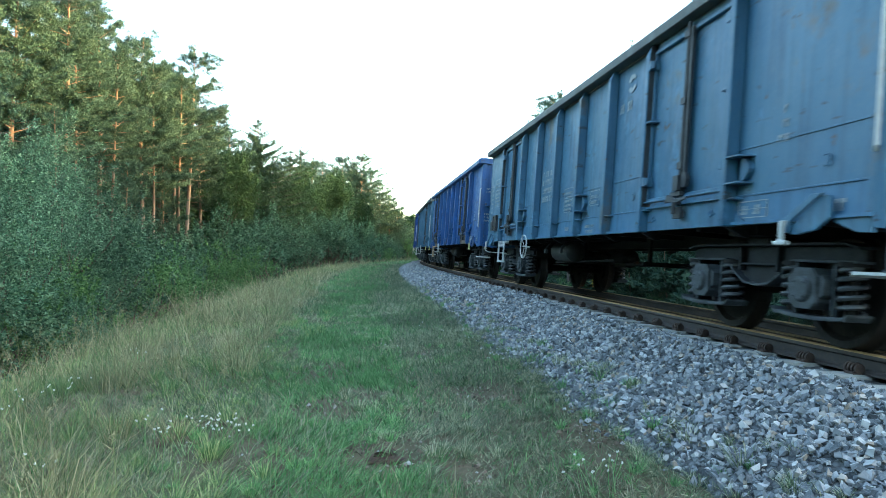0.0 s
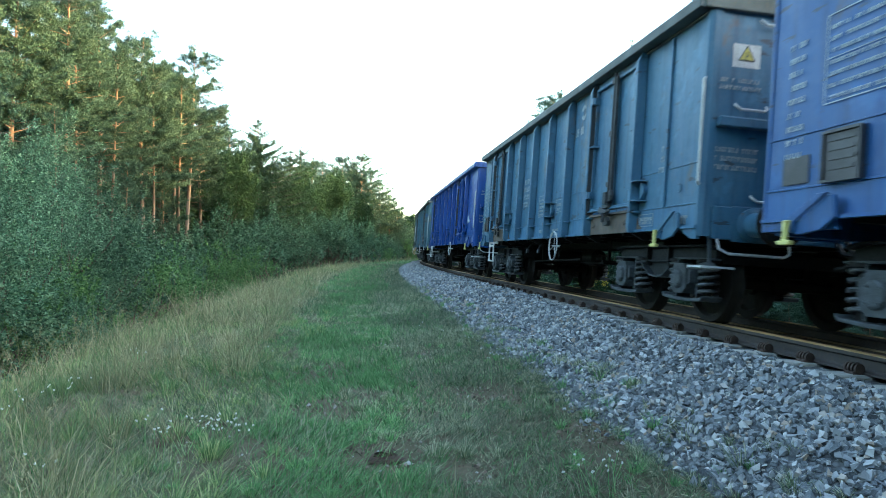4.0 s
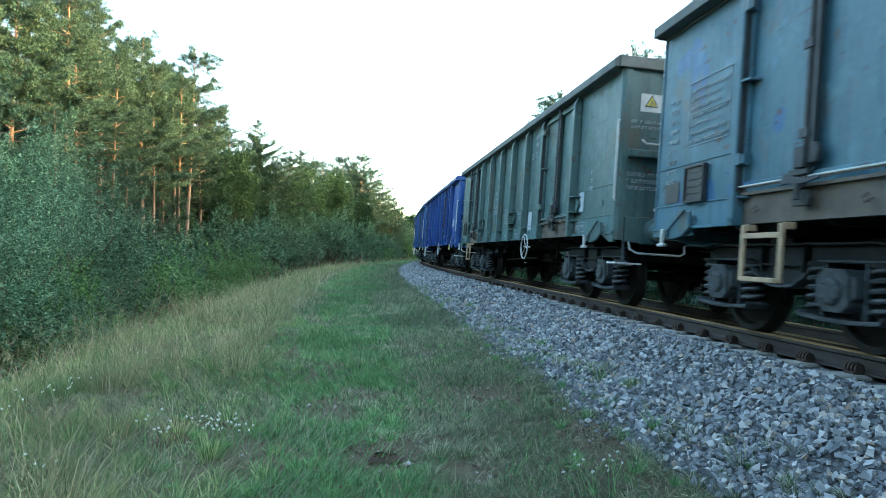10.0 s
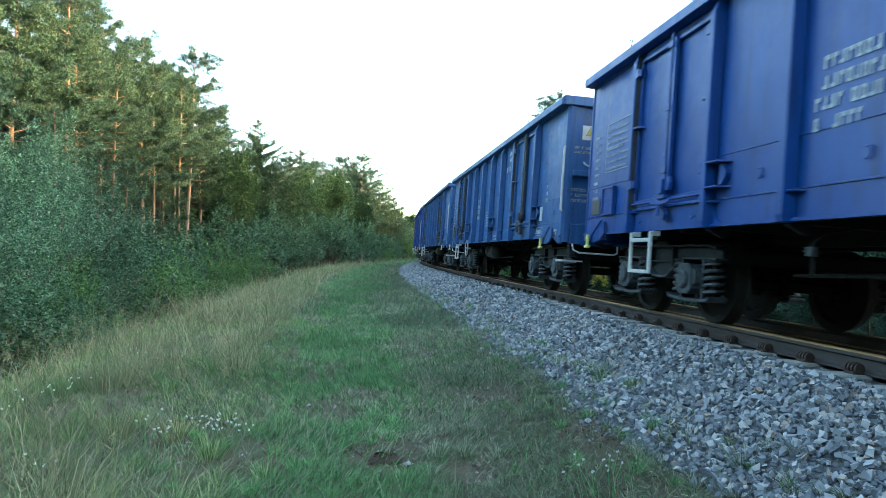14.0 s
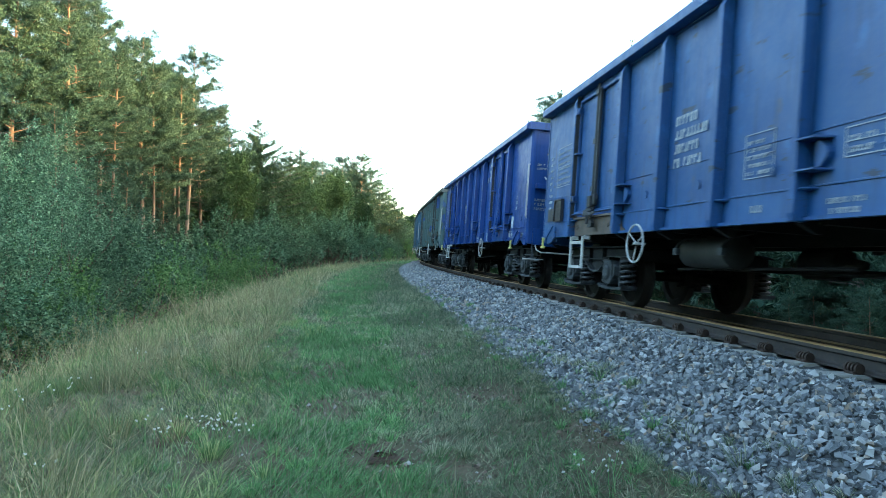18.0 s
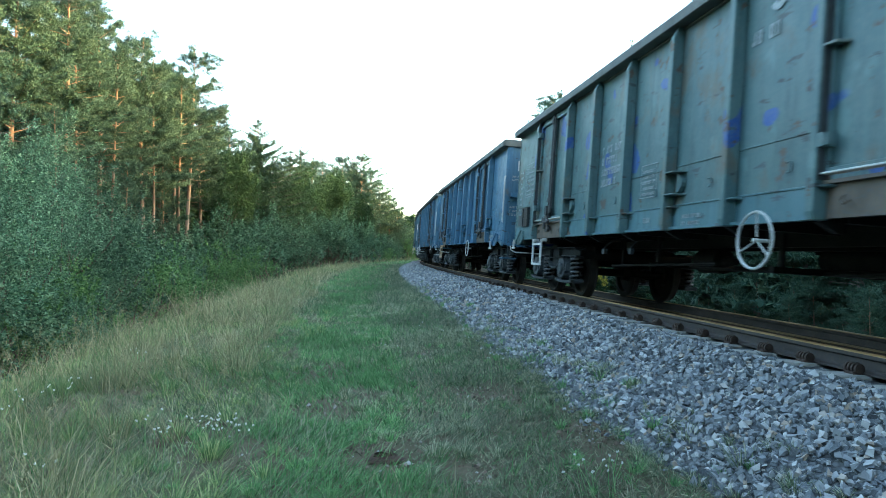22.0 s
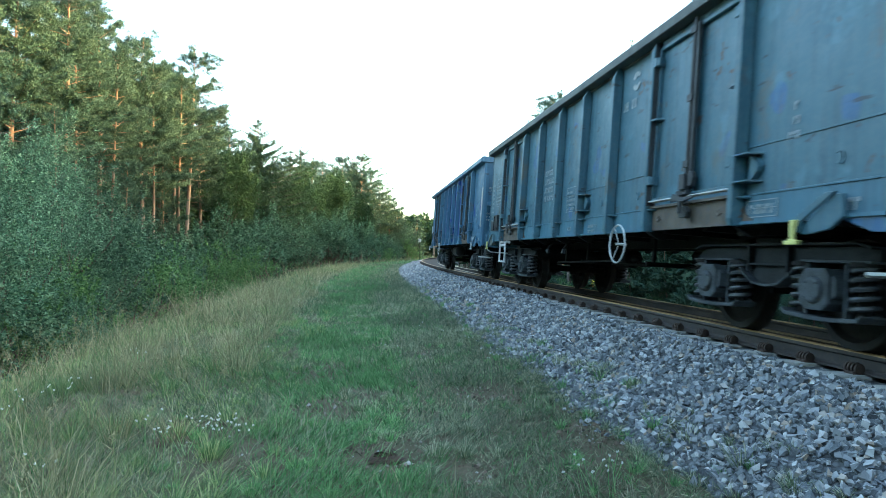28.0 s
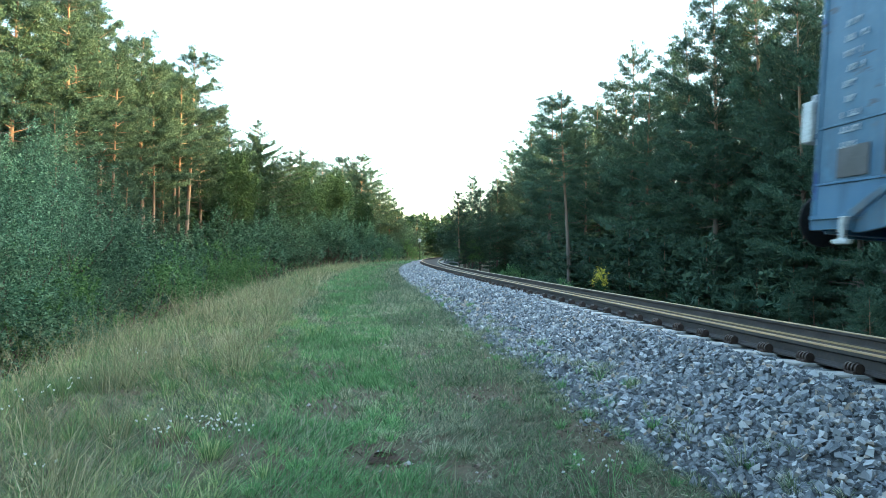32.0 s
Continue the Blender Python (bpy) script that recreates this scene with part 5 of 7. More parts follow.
def panicles(name, label, mat, n, seed, s0, s1, l0, l1, tall):
    """Tall stalks with a loose, nodding head of seeds."""
    rnd = np.random.RandomState(seed)
    C, D, L, W = [], [], [], []
    for _ in range(n):
        s, lat = rnd.uniform(s0, s1), rnd.uniform(l0, l1)
        x, y, h = rail_pt(s)
        x, y = x + math.cos(h) * lat, y - math.sin(h) * lat
        foot = np.array([x, y, ground_z(x, y, (s, lat)) - 0.02])
        way = np.array([rnd.normal(0, 0.22) + 0.12, rnd.normal(0, 0.22), 1.0])
        H = tall * rnd.uniform(0.7, 1.2)
        bend = np.array([rnd.normal(0.25, 0.3), rnd.normal(0, 0.3), -0.35])
        at = lambda f: foot + way * H * f + bend * H * 0.35 * f ** 3
        for i in range(5):
            C.append(at(i / 5))
            D.append(at((i + 1.15) / 5) - at(i / 5))
            L.append(H * 0.24)
            W.append(0.004)
        for _ in range(26):
            f = 1 - 0.24 * rnd.rand()
            C.append(at(f) + rnd.normal(0, 0.012, 3))
            D.append(bend * 0.7 + rnd.normal(0, 0.5, 3) + np.array([0, 0, 0.4]))
            L.append(rnd.uniform(0.03, 0.075))
            W.append(rnd.uniform(0.005, 0.010))
    V, F = blades(np.array(C), np.array(D), np.array(L), np.array(W), rnd)
    return tagged(new(name, quick_mesh(name, V, F, mat)), label, "grass", kind="stuff")


panicles("reed_grass", "tall reed grass with pale nodding seed heads on the bank edge", M_DRY, 60, 51, 4.5, 16, -9.0, -7.5, 0.85)
panicles("seeding_grass", "thin flowering grass stalks on the bank", M_DRY, 120, 52, 3.0, 24, -7.8, -5.2, 0.60)
panicles("path_seed_grass", "short seeding grass beside the trodden path", M_DULL, 110, 53, 0.5, 14, -3.2, -1.75, 0.26)


def build_clods():
    """Crumbs of earth and pebbles on the trodden patches."""
    rnd = np.random.RandomState(61)
    ov = np.array([(1, 0, 0), (-1, 0, 0), (0, 1, 0), (0, -1, 0), (0, 0, 0.8), (0, 0, -0.8)], float)
    of = np.array([(0, 2, 4), (2, 1, 4), (1, 3, 4), (3, 0, 4), (2, 0, 5), (1, 2, 5), (3, 1, 5), (0, 3, 5)])
    V, F = [], []
    for bx, by, br in BARE:
        for _ in range(int(700 * br)):
            a, q = rnd.uniform(0, 6.283), math.sqrt(rnd.rand()) * br * 1.1
            x, y = bx + math.cos(a) * q, by + math.sin(a) * q * 1.2
            r = 0.008 * math.exp(rnd.normal(0, 0.5))
            F.append(of + 6 * len(V))
            V.append(ov * rnd.uniform(0.6, 1.3, (6, 1)) * r + np.array([x, y, ground_z(x, y) - 0.006]))
    m, nt, p = material("earth_crumbs")
    g = nt.nodes.new("ShaderNodeNewGeometry")
    nt.links.new(ramp(nt, g.outputs["Random Per Island"], [(0.0, (0.05, 0.035, 0.026)), (0.6, (0.15, 0.105, 0.075)), (0.9, (0.26, 0.21, 0.17)), (1.0, (0.36, 0.36, 0.35))]), p.inputs["Base Color"])
    p.inputs["Roughness"].default_value = 0.95
    tagged(new("earth_crumbs", quick_mesh("earth_crumbs", np.concatenate(V), np.concatenate(F), m)), "loose brown earth crumbs and pebbles on trodden ground", "soil", kind="stuff")


build_clods()

# ------------------------------------------------------------------ flowers and small things of the verge
M_PETAL = simple("white_petals", (0.58, 0.60, 0.56), 0.7, 0, 0.1, 20, None, 0, 0)
M_GOLD = leaf_material("goldenrod_flowers", (0.36, 0.30, 0.03), (0.52, 0.44, 0.05), (0.66, 0.58, 0.10), 0.3)
M_STALK = simple("dry_stalk", (0.12, 0.085, 0.06), 0.9, 0, 0.3, 20)


def flower_shape(seed, heads, tall, head):
    rnd = random.Random(seed)

    def stems(s):
        for a, b, z, x, y in pts:
            s.tube([(x, y, -0.02), ((x + a) / 2 + 0.01, (y + b) / 2, z * 0.6), (a, b, z)], 0.0018, 4)

    def tops(s):
        for a, b, z, x, y in pts:
            for _ in range(5):
                q, w = rnd.uniform(-head, head), rnd.uniform(-head, head)
                s.lathe([(-0.004, 0.0), (0.0, head * 0.55), (0.006, head * 0.4), (0.008, 0.0)], (a + q, b + w, z + rnd.uniform(-0.004, 0.006)), 6, "z")
    pts = []
    for _ in range(heads):
        x, y = rnd.uniform(-0.05, 0.05), rnd.uniform(-0.05, 0.05)
        pts.append((x + rnd.uniform(-0.13, 0.13), y + rnd.uniform(-0.13, 0.13), tall * rnd.uniform(0.6, 1.1), x, y))
    return stems, tops


def build_flowers():
    spots = [(385, 800, 9), (400, 795, 10), (355, 790, 7), (425, 800, 8), (330, 800, 5), (270, 790, 4), (285, 810, 4), (910, 650, 6), (880, 660, 5), (860, 648, 5), (780, 600, 3), (690, 640, 3), (90, 880, 4), (1040, 875, 8), (1085, 878, 5), (150, 710, 4), (110, 715, 5),
             (60, 740, 4), (240, 650, 3), (470, 640, 2), (930, 640, 4), (800, 570, 3), (990, 690, 4), (20, 770, 4), (250, 655, 4), (750, 590, 2), (835, 625, 4), (700, 560, 3)]
    for i, (px, py, n) in enumerate(spots):
        k = (px - 784.0) / F_LEN
        y = 4.0
        for _ in range(30):
            y = (0.80 - ground_z(k * y, y)) / ((py - 463.5) / F_LEN)
        x = k * y
        stems, tops = flower_shape(i % 6, n, 0.24, 0.0075)
        ob = new("white_flower", None)
        ob.matrix_basis = pose(x, y, ground_z(x, y), 0, 0, i * 40)
        put("stem", cached("flower_stem|%d_%d" % (i % 6, n), stems), M_GRASS, ob)
        put("blossom", cached("flower_head|%d_%d" % (i % 6, n), tops), M_PETAL, ob)
        tagged(ob, "small white-flowered yarrow plant in the grass", "flower", "white flowers of the verge")


def build_goldenrod():
    rnd = np.random.RandomState(5)
    for px, lat, h, n in ((1047, 4.6, 1.35, 14), (1028, 4.9, 1.15, 9), (1062, 4.8, 1.1, 10), (1038, 5.2, 1.2, 9)):
        x, y = sight(px, lat)
        ob = new("goldenrod")
        z = ground_z(x, y)
        ob.matrix_basis = pose(x, y, z)
        s = Shape()
        C, D, LC, LD = [], [], [], []
        top = 0.80 + (463.5 - 478) / F_LEN * y - z
        for i in range(n):
            a, r = rnd.uniform(0, 6.28), rnd.uniform(0.1, 0.55)
            e = np.array([math.cos(a) * r, math.sin(a) * r, top * rnd.uniform(0.6, 1.05)])
            s.tube([(e[0] * 0.3, e[1] * 0.3, 0), tuple(e * np.array([0.7, 0.7, 0.5])), tuple(e)], 0.006, 4)
            m = 60
            C.append(e + rnd.normal(0, 1, (m, 3)) * np.array([0.05, 0.05, 0.10]) - np.array([0, 0, 0.08]))
            D.append(rnd.normal(0, 1, (m, 3)))
            m = 40
            t = rnd.uniform(0.2, 0.8, (m, 1))
            LC.append(e * t)
            LD.append(rnd.normal(0, 1, (m, 3)) + np.array([0, 0, 0.3]))
        me = s.mesh("stem")
        me.materials.append(M_LEAF)
        new("stem", me).parent = ob
        C, D = np.concatenate(C), np.concatenate(D)
        V, F = blades(C, D, np.full(len(C), 0.05), np.full(len(C), 0.022), rnd)
        pl = new("plume", quick_mesh("plume", V, F, M_GOLD))
        pl.parent = ob
        tagged(pl, "tiny yellow flower heads", kind="stuff")
        C, D = np.concatenate(LC), np.concatenate(LD)
        V, F = blades(C, D, np.full(len(C), 0.13), np.full(len(C), 0.03), rnd)
        new("foliage", quick_mesh("foliage", V, F, M_LEAF)).parent = ob
        tagged(ob, "yellow flowering goldenrod beyond the far rail", "flower", "goldenrod clump")


def build_small():
    # burrow in the path
    x, y = -0.42, 4.75
    s = Shape()
    rnd = random.Random(2)
    for r0, z0, r1, z1 in ((0.105, 0.0, 0.06, 0.03), (0.06, 0.03, 0.04, -0.05)):
        n = len(s.v)
        for r, z in ((r0, z0), (r1, z1)):
            for i in range(14):
                a = i * 2 * math.pi / 14
                k = 1 + rnd.uniform(-0.18, 0.18)
                s.v.append((math.cos(a) * r * k * 1.3, math.sin(a) * r * k, z + rnd.uniform(-0.008, 0.012)))
        s.f += [(n + i, n + (i + 1) % 14, n + 14 + (i + 1) % 14, n + 14 + i) for i in range(14)]
    s.f.append(tuple(range(len(s.v) - 14, len(s.v))))
    ob = put("burrow", s.mesh("burrow", 0, True), simple("dark_loose_soil", (0.060, 0.036, 0.024), 0.95, 0, 0.4, 30, (0.12, 0.08, 0.055), 0.5, 0.8), None, pose(x, y, ground_z(x, y) + 0.0, 0, 0, 0))
    tagged(ob, "small dark animal burrow with dug-up soil", "burrow")
    # dry stalks
    for i, (px, lat, h) in enumerate(((749, -2.1, 0.75), (914, -0.72, 0.35))):
        x, y = sight(px, lat)
        st = put("dry_stalk", cached("dry_stalk", lambda q: (q.tube([(0, 0, -0.05), (0.02, 0.01, 0.5), (0.06, 0.02, 1.0)], [0.012, 0.009, 0.004], 5))), M_STALK, None, Matrix.LocRotScale((x, y, ground_z(x, y) if lat < -1.5 else bed_pt(s_lat(x, y)[0], lat).z), Euler((0, 0, i)), (h, h, h)))
        tagged(st, "dry brown plant stalk standing by the ballast", "stalk")
    # kilometre board far down the line
    x, y = (743.0 - 784.0) / F_LEN * 105.0, 105.0
    z = ground_z(x, y)
    ob = put("marker_post", cached("marker_post", lambda q: q.box(-0.05, 0.05, -0.05, 0.05, -0.1, 3.5), 0.01), M_IRON, None, pose(x, y, z))
    put("board", cached("marker_board", lambda q: q.box(-0.22, 0.22, -0.075, -0.05, 2.9, 3.5), 0.01), M_PALE, ob, None, "white board")
    tagged(ob, "slim lineside post with a pale board", "post")


build_flowers()
build_goldenrod()
build_small()


# ------------------------------------------------------------------ the train
PITCH, SPEED, MID0 = 14.04, 6.4905, 11.10
DRIFT = (4.949e-07, -3.5322e-05, 7.5405e-04, -5.6291e-03, 5.50703e-02, -0.4434)
HALF = 6.43                                  # half the length of the body
POSTS = (-4.745, -2.955, -1.77, -0.59, 0.59, 1.77, 2.955, 4.745)
FACE, SHEET = 1.54, 1.415                    # outer faces of posts and of wall sheets
Z0, Z1, Z2 = 1.00, 3.215, 3.375               # sill, top of the walls, top of the rim
TURN = pose(0, 0, 0, 0, 0, 180)
DOORS = ((2.955, 4.745), (-4.745, -2.955))
PIVOT, AXLE = 4.65, 0.80                     # bogie centres, axles about them
BAYS = tuple(zip(POSTS[1:6], POSTS[2:7]))


def sheet_shape(a, b):
    # one pressed sheet with a welded seam across it
    y = -SHEET
    prof = [(y + 0.012, 1.262), (y, 1.262), (y, 1.675), (y - 0.010, 1.678), (y - 0.010, 1.690), (y, 1.694), (y, Z1), (y + 0.012, Z1)]
    return lambda s: s.prism(prof, "x", a, b)


def band_shape(a, b, low):
    # strip along the floor: bottom flange, overlapping top edge
    y = -SHEET
    prof = [(y + 0.012, low), (y - 0.05, low), (y - 0.05, low + 0.028), (y - 0.004, low + 0.034), (y - 0.004, 1.25), (y - 0.016, 1.252), (y - 0.016, 1.264), (y - 0.002, 1.268), (y + 0.012, 1.268)]
    return lambda s: s.prism(prof, "x", a, b)


def post_shape(s):
    # pressed hat section, narrowing at its foot
    w, f, d = 0.050, 0.032, FACE - SHEET
    n = len(s.v)
    rings = [(Z0 - 0.015, 0.92, 0.86), (Z0 + 0.05, 1.0, 1.0), (Z1 - 0.12, 1.0, 1.0), (Z1 + 0.01, 0.9, 0.55)]
    for z, k, dk in rings:
        for x, y in ((-w, 0), (-f - 0.012, -d * dk), (f + 0.012, -d * dk), (w, 0)):
            s.v.append((x * k, -SHEET + y - 0.002, z))
    for i in range(3):
        for j in range(4):
            s.f.append((n + i * 4 + j, n + i * 4 + (j + 1) % 4, n + i * 4 + 4 + (j + 1) % 4, n + i * 4 + 4 + j))
    s.f.append((n, n + 1, n + 2, n + 3))
    s.f.append((n + 12, n + 13, n + 14, n + 15))
    s.prism([(0.05, -SHEET - 0.002), (0.05, -FACE + 0.02), (0.12, -FACE + 0.045), (0.155, -SHEET - 0.002)], "z", 1.225, 1.245)


def foot_bracket_shape(s):
    # small tapered bracket that ties a post to the floor beam
    s.prism([(-SHEET - 0.06, Z0 - 0.024), (-SHEET + 0.10, Z0 - 0.10), (-SHEET + 0.16, Z0 - 0.10), (-SHEET + 0.16, Z0 - 0.024)], "x", -0.03, 0.03)


def rim_shape(s):
    s.prism([(-FACE - 0.035, Z1 + 0.0), (-FACE - 0.035, Z2 - 0.05), (-FACE + 0.015, Z2), (-SHEET + 0.02, Z2), (-SHEET + 0.02, Z1)], "x", -HALF - 0.05, HALF + 0.05)
    s.box(-HALF, HALF, -SHEET - 0.03, -SHEET - 0.001, Z1 - 0.03, Z1 - 0.002)


def leaf_shape(s):
    # a door leaf 0.85 wide about x = 0: plate with a pressed frame
    y = -SHEET - 0.012
    s.box(-0.42, 0.42, y, y + 0.014, 1.33, 3.13)
    for a, b, c, d in ((-0.425, -0.38, 1.33, 3.13), (0.38, 0.425, 1.33, 3.13), (-0.38, 0.38, 1.33, 1.37), (-0.38, 0.38, 3.085, 3.13)):
        s.box(a, b, y - 0.045, y - 0.0005, c, d)


def leaf_foot_shape(s):
    # worn turned-out lip along the bottom of a leaf
    y = -SHEET - 0.06
    s.prism([(y - 0.03, 1.318), (y - 0.03, 1.334), (y + 0.045, 1.352), (y + 0.045, 1.318)], "x", -0.44, 0.44)


def hinge_bracket_shape(s):
    # shelf-like stay at mid height
    y = -SHEET - 0.012
    s.prism([(-0.02, y), (-0.02, -FACE + 0.005), (0.10, -FACE + 0.02), (0.14, y)], "z", 2.265, 2.285)


def hinge_shape(s):
    # knuckle on its leaf, about z = 0
    y = -SHEET - 0.012
    s.box(-0.01, 0.05, -FACE + 0.0, y, 0.0, 0.10)
    s.cyl((0.055, -FACE + 0.035, 0.01), (0.055, -FACE + 0.035, 0.09), 0.026, 8)


def lockbar_shape(s):
    y = -SHEET - 0.075
    s.cyl((0, y, 1.24), (0, y, 3.19), 0.024, 8)
    for z in (1.40, 1.66, 2.35, 3.06):
        s.box(-0.05, 0.05, y - 0.03, y + 0.03, z - 0.035, z + 0.035)
    s.box(0.055, 0.095, y - 0.012, y + 0.025, 1.40, 3.12)


def latch_shape(s):
    # cam block, hanging hook, eye and a lever swung to one side
    y = -SHEET - 0.09
    s.box(-0.13, 0.09, y - 0.03, y + 0.02, 1.335, 1.385)
    s.prism([(-0.20, 1.27), (-0.15, 1.36), (0.06, 1.30), (0.22, 1.315), (0.26, 1.285), (0.04, 1.255), (-0.10, 1.275)], "y", y - 0.055, y - 0.031)
    s.box(-0.04, 0.07, y - 0.055, y + 0.02, 1.386, 1.55)
    s.prism([(0.07, 1.42), (0.16, 1.42), (0.18, 1.50), (0.15, 1.57), (0.09, 1.57), (0.07, 1.52)], "y", y - 0.02, y + 0.03)
    s.cyl((0.03, y - 0.06, 1.14), (0.03, y - 0.06, 1.27), 0.024, 8)
    s.prism([(-0.06, 1.10), (0.09, 1.10), (0.11, 1.16), (0.06, 1.22), (-0.04, 1.22), (-0.08, 1.16)], "y", y - 0.02, y + 0.03)


def sill_shape(s):
    s.prism([(-0.89, Z0), (1.16, Z0), (0.98, 1.09), (0.89, 1.275), (-0.89, 1.275)], "y", -SHEET - 0.02, -SHEET - 0.008)
    s.box(-0.84, 0.84, -SHEET - 0.06, -SHEET - 0.021, 1.25, 1.277)
    for x in (-0.62, 0.62):
        s.tube([(x - 0.04, -SHEET - 0.03, 1.16), (x - 0.04, -SHEET - 0.06, 1.12), (x + 0.0, -SHEET - 0.065, 1.09), (x + 0.04, -SHEET - 0.05, 1.12)], 0.008, 5)


def stake_shape(s):
    # two small shelves with a rounded boss between them
    for z in (1.36, 1.60):
        s.prism([(-0.09, -SHEET), (-0.09, -FACE - 0.015), (0.11, -FACE - 0.005), (0.17, -SHEET)], "z", z, z + 0.014)
    s.prism([(0.05, 1.375), (0.10, 1.40), (0.155, 1.455), (0.165, 1.49), (0.155, 1.525), (0.10, 1.575), (0.05, 1.598)], "y", -SHEET - 0.055, -SHEET - 0.002)


def eyelet_shape(s):
    # small round tie ring on a sheet
    s.tube([(0.035 * math.cos(a), -SHEET - 0.02, 1.44 + 0.045 * math.sin(a)) for a in np.linspace(-2.2, 2.2, 9)], 0.008, 5)


def bracket_shape(s):
    # gusset under the end of the side wall: a flat sloping strip and the plate behind it
    s.prism([(0.0, 0.90), (0.03, 0.955), (0.34, 1.165), (0.42, 1.165), (0.44, 1.0), (0.30, 0.915), (0.10, 0.885), (0.02, 0.885)], "y", -SHEET - 0.085, -SHEET - 0.053)
    s.prism([(-0.05, 0.90), (-0.06, 1.0), (0.28, 1.18), (0.38, 1.18), (0.045, 0.985), (0.03, 0.90)], "y", -SHEET - 0.112, -SHEET - 0.086)


def hook_shape(s):
    # anchor-shaped towing hook
    y = -FACE - 0.02
    s.prism([(-0.016, 0.84), (0.016, 0.84), (0.022, 0.93), (0.045, 0.99), (-0.02, 0.99), (-0.022, 0.93)], "y", y - 0.018, y + 0.018)
    s.prism([(-0.082, 0.835), (-0.066, 0.80), (0.066, 0.80), (0.082, 0.835), (0.045, 0.826), (0.016, 0.845), (-0.016, 0.845), (-0.045, 0.826)], "y", y - 0.024, y + 0.024)


def corner_shape(s):
    # corner post of the end wall and the drawn-down foot of the side
    s.prism([(HALF - 0.06, -SHEET - 0.012), (HALF - 0.06, -SHEET - 0.028), (HALF, -SHEET - 0.028), (HALF + 0.035, -SHEET + 0.02), (HALF + 0.035, -SHEET + 0.10), (HALF - 0.0, -SHEET + 0.10)], "z", 0.92, Z1)


def foot_shape(s):
    s.prism([(HALF - 0.42, 0.998), (HALF - 0.40, 0.990), (HALF - 0.13, 0.892), (HALF, 0.888), (HALF, 0.998)], "y", -SHEET - 0.03, -SHEET + 0.01)


def endwall_shape(s):
    s.box(HALF - 0.012, HALF, -SHEET + 0.10, SHEET - 0.10, 0.98, Z1)


def ledge_shape(s):
    s.prism([(-SHEET + 0.10, 2.03), (SHEET - 0.10, 2.03), (SHEET - 0.10, 2.13), (-SHEET + 0.10, 2.13)], "x", HALF + 0.001, HALF + 0.115)


def endrim_shape(s):
    s.prism([(-FACE + 0.02, Z1), (FACE - 0.02, Z1), (FACE - 0.02, Z2 - 0.004), (-FACE + 0.02, Z2 - 0.004)], "x", HALF - 0.05, HALF + 0.075)


def headstock_shape(s):
    s.box(HALF - 0.06, HALF + 0.045, -1.30, 1.30, 0.90, 1.23)
    s.box(HALF + 0.046, HALF + 0.06, -1.10, -0.66, 0.88, 1.24)
    s.box(HALF + 0.046, HALF + 0.06, 0.66, 1.10, 0.88, 1.24)


def buffer_case_shape(s):
    s.lathe([(0.0, 0.0), (0.0, 0.17), (0.03, 0.17), (0.05, 0.125), (0.33, 0.12), (0.34, 0.0)], (HALF + 0.061, 0, 1.06), 18, "x")


def buffer_head_shape(s):
    s.lathe([(0.30, 0.085), (0.52, 0.085), (0.535, 0.2), (0.545, 0.225), (0.565, 0.225), (0.58, 0.19), (0.585, 0.0)], (HALF + 0.061, 0, 1.06), 22, "x")


def coupling_shape(s):
    s.tube([(HALF + 0.05, 0, 1.04), (HALF + 0.22, 0, 1.04), (HALF + 0.33, 0, 1.06), (HALF + 0.36, 0, 1.12)], 0.045, 8)
    s.tube([(HALF + 0.20, -0.06, 1.0), (HALF + 0.36, -0.06, 0.82), (HALF + 0.55, -0.06, 0.80)], 0.025, 6)
    s.tube([(HALF + 0.20, 0.06, 1.0), (HALF + 0.36, 0.06, 0.82), (HALF + 0.55, 0.06, 0.80)], 0.025, 6)
    s.tube([(HALF + 0.04, 0.35, 1.0), (HALF + 0.2, 0.35, 0.85), (HALF + 0.38, 0.33, 0.68), (HALF + 0.55, 0.30, 0.66)], 0.028, 6)


def grab_shape(s):
    # tall handrail at the corner
    x, y = HALF + 0.03, -SHEET - 0.04
    s.tube([(x - 0.04, y + 0.01, 1.44), (x, y - 0.02, 1.46), (x, y - 0.02, 2.50), (x - 0.04, y + 0.01, 2.52)], 0.017, 6)


def grip_shape(s):
    s.tube([(HALF + 0.01, -0.17, 0), (HALF + 0.05, -0.165, -0.03), (HALF + 0.065, -0.13, -0.06), (HALF + 0.065, 0.13, -0.06), (HALF + 0.05, 0.165, -0.03), (HALF + 0.01, 0.17, 0)], 0.014, 6)


def underbar_shape(s):
    x = HALF + 0.04
    s.tube([(x, -1.24, 0.90), (x + 0.02, -1.22, 0.80), (x + 0.03, -1.12, 0.755), (x + 0.03, -0.52, 0.755), (x + 0.02, -0.45, 0.79), (x, -0.45, 0.90)], 0.015, 6)


def corner_step_shape(s):
    x = HALF - 0.02
    s.box(x - 0.14, x + 0.16, -1.44, -1.08, 0.600, 0.622)
    s.box(x - 0.145, x - 0.14, -1.44, -1.08, 0.585, 0.622)


def step_stem_shape(s):
    x = HALF - 0.02
    s.prism([(-1.29, 0.622), (-1.255, 0.622), (-1.27, 0.93), (-1.305, 0.93)], "x", x - 0.01, x + 0.012)
    s.prism([(-1.35, 0.623), (-1.19, 0.623), (-1.25, 0.66), (-1.30, 0.66)], "x", x + 0.0121, x + 0.02)


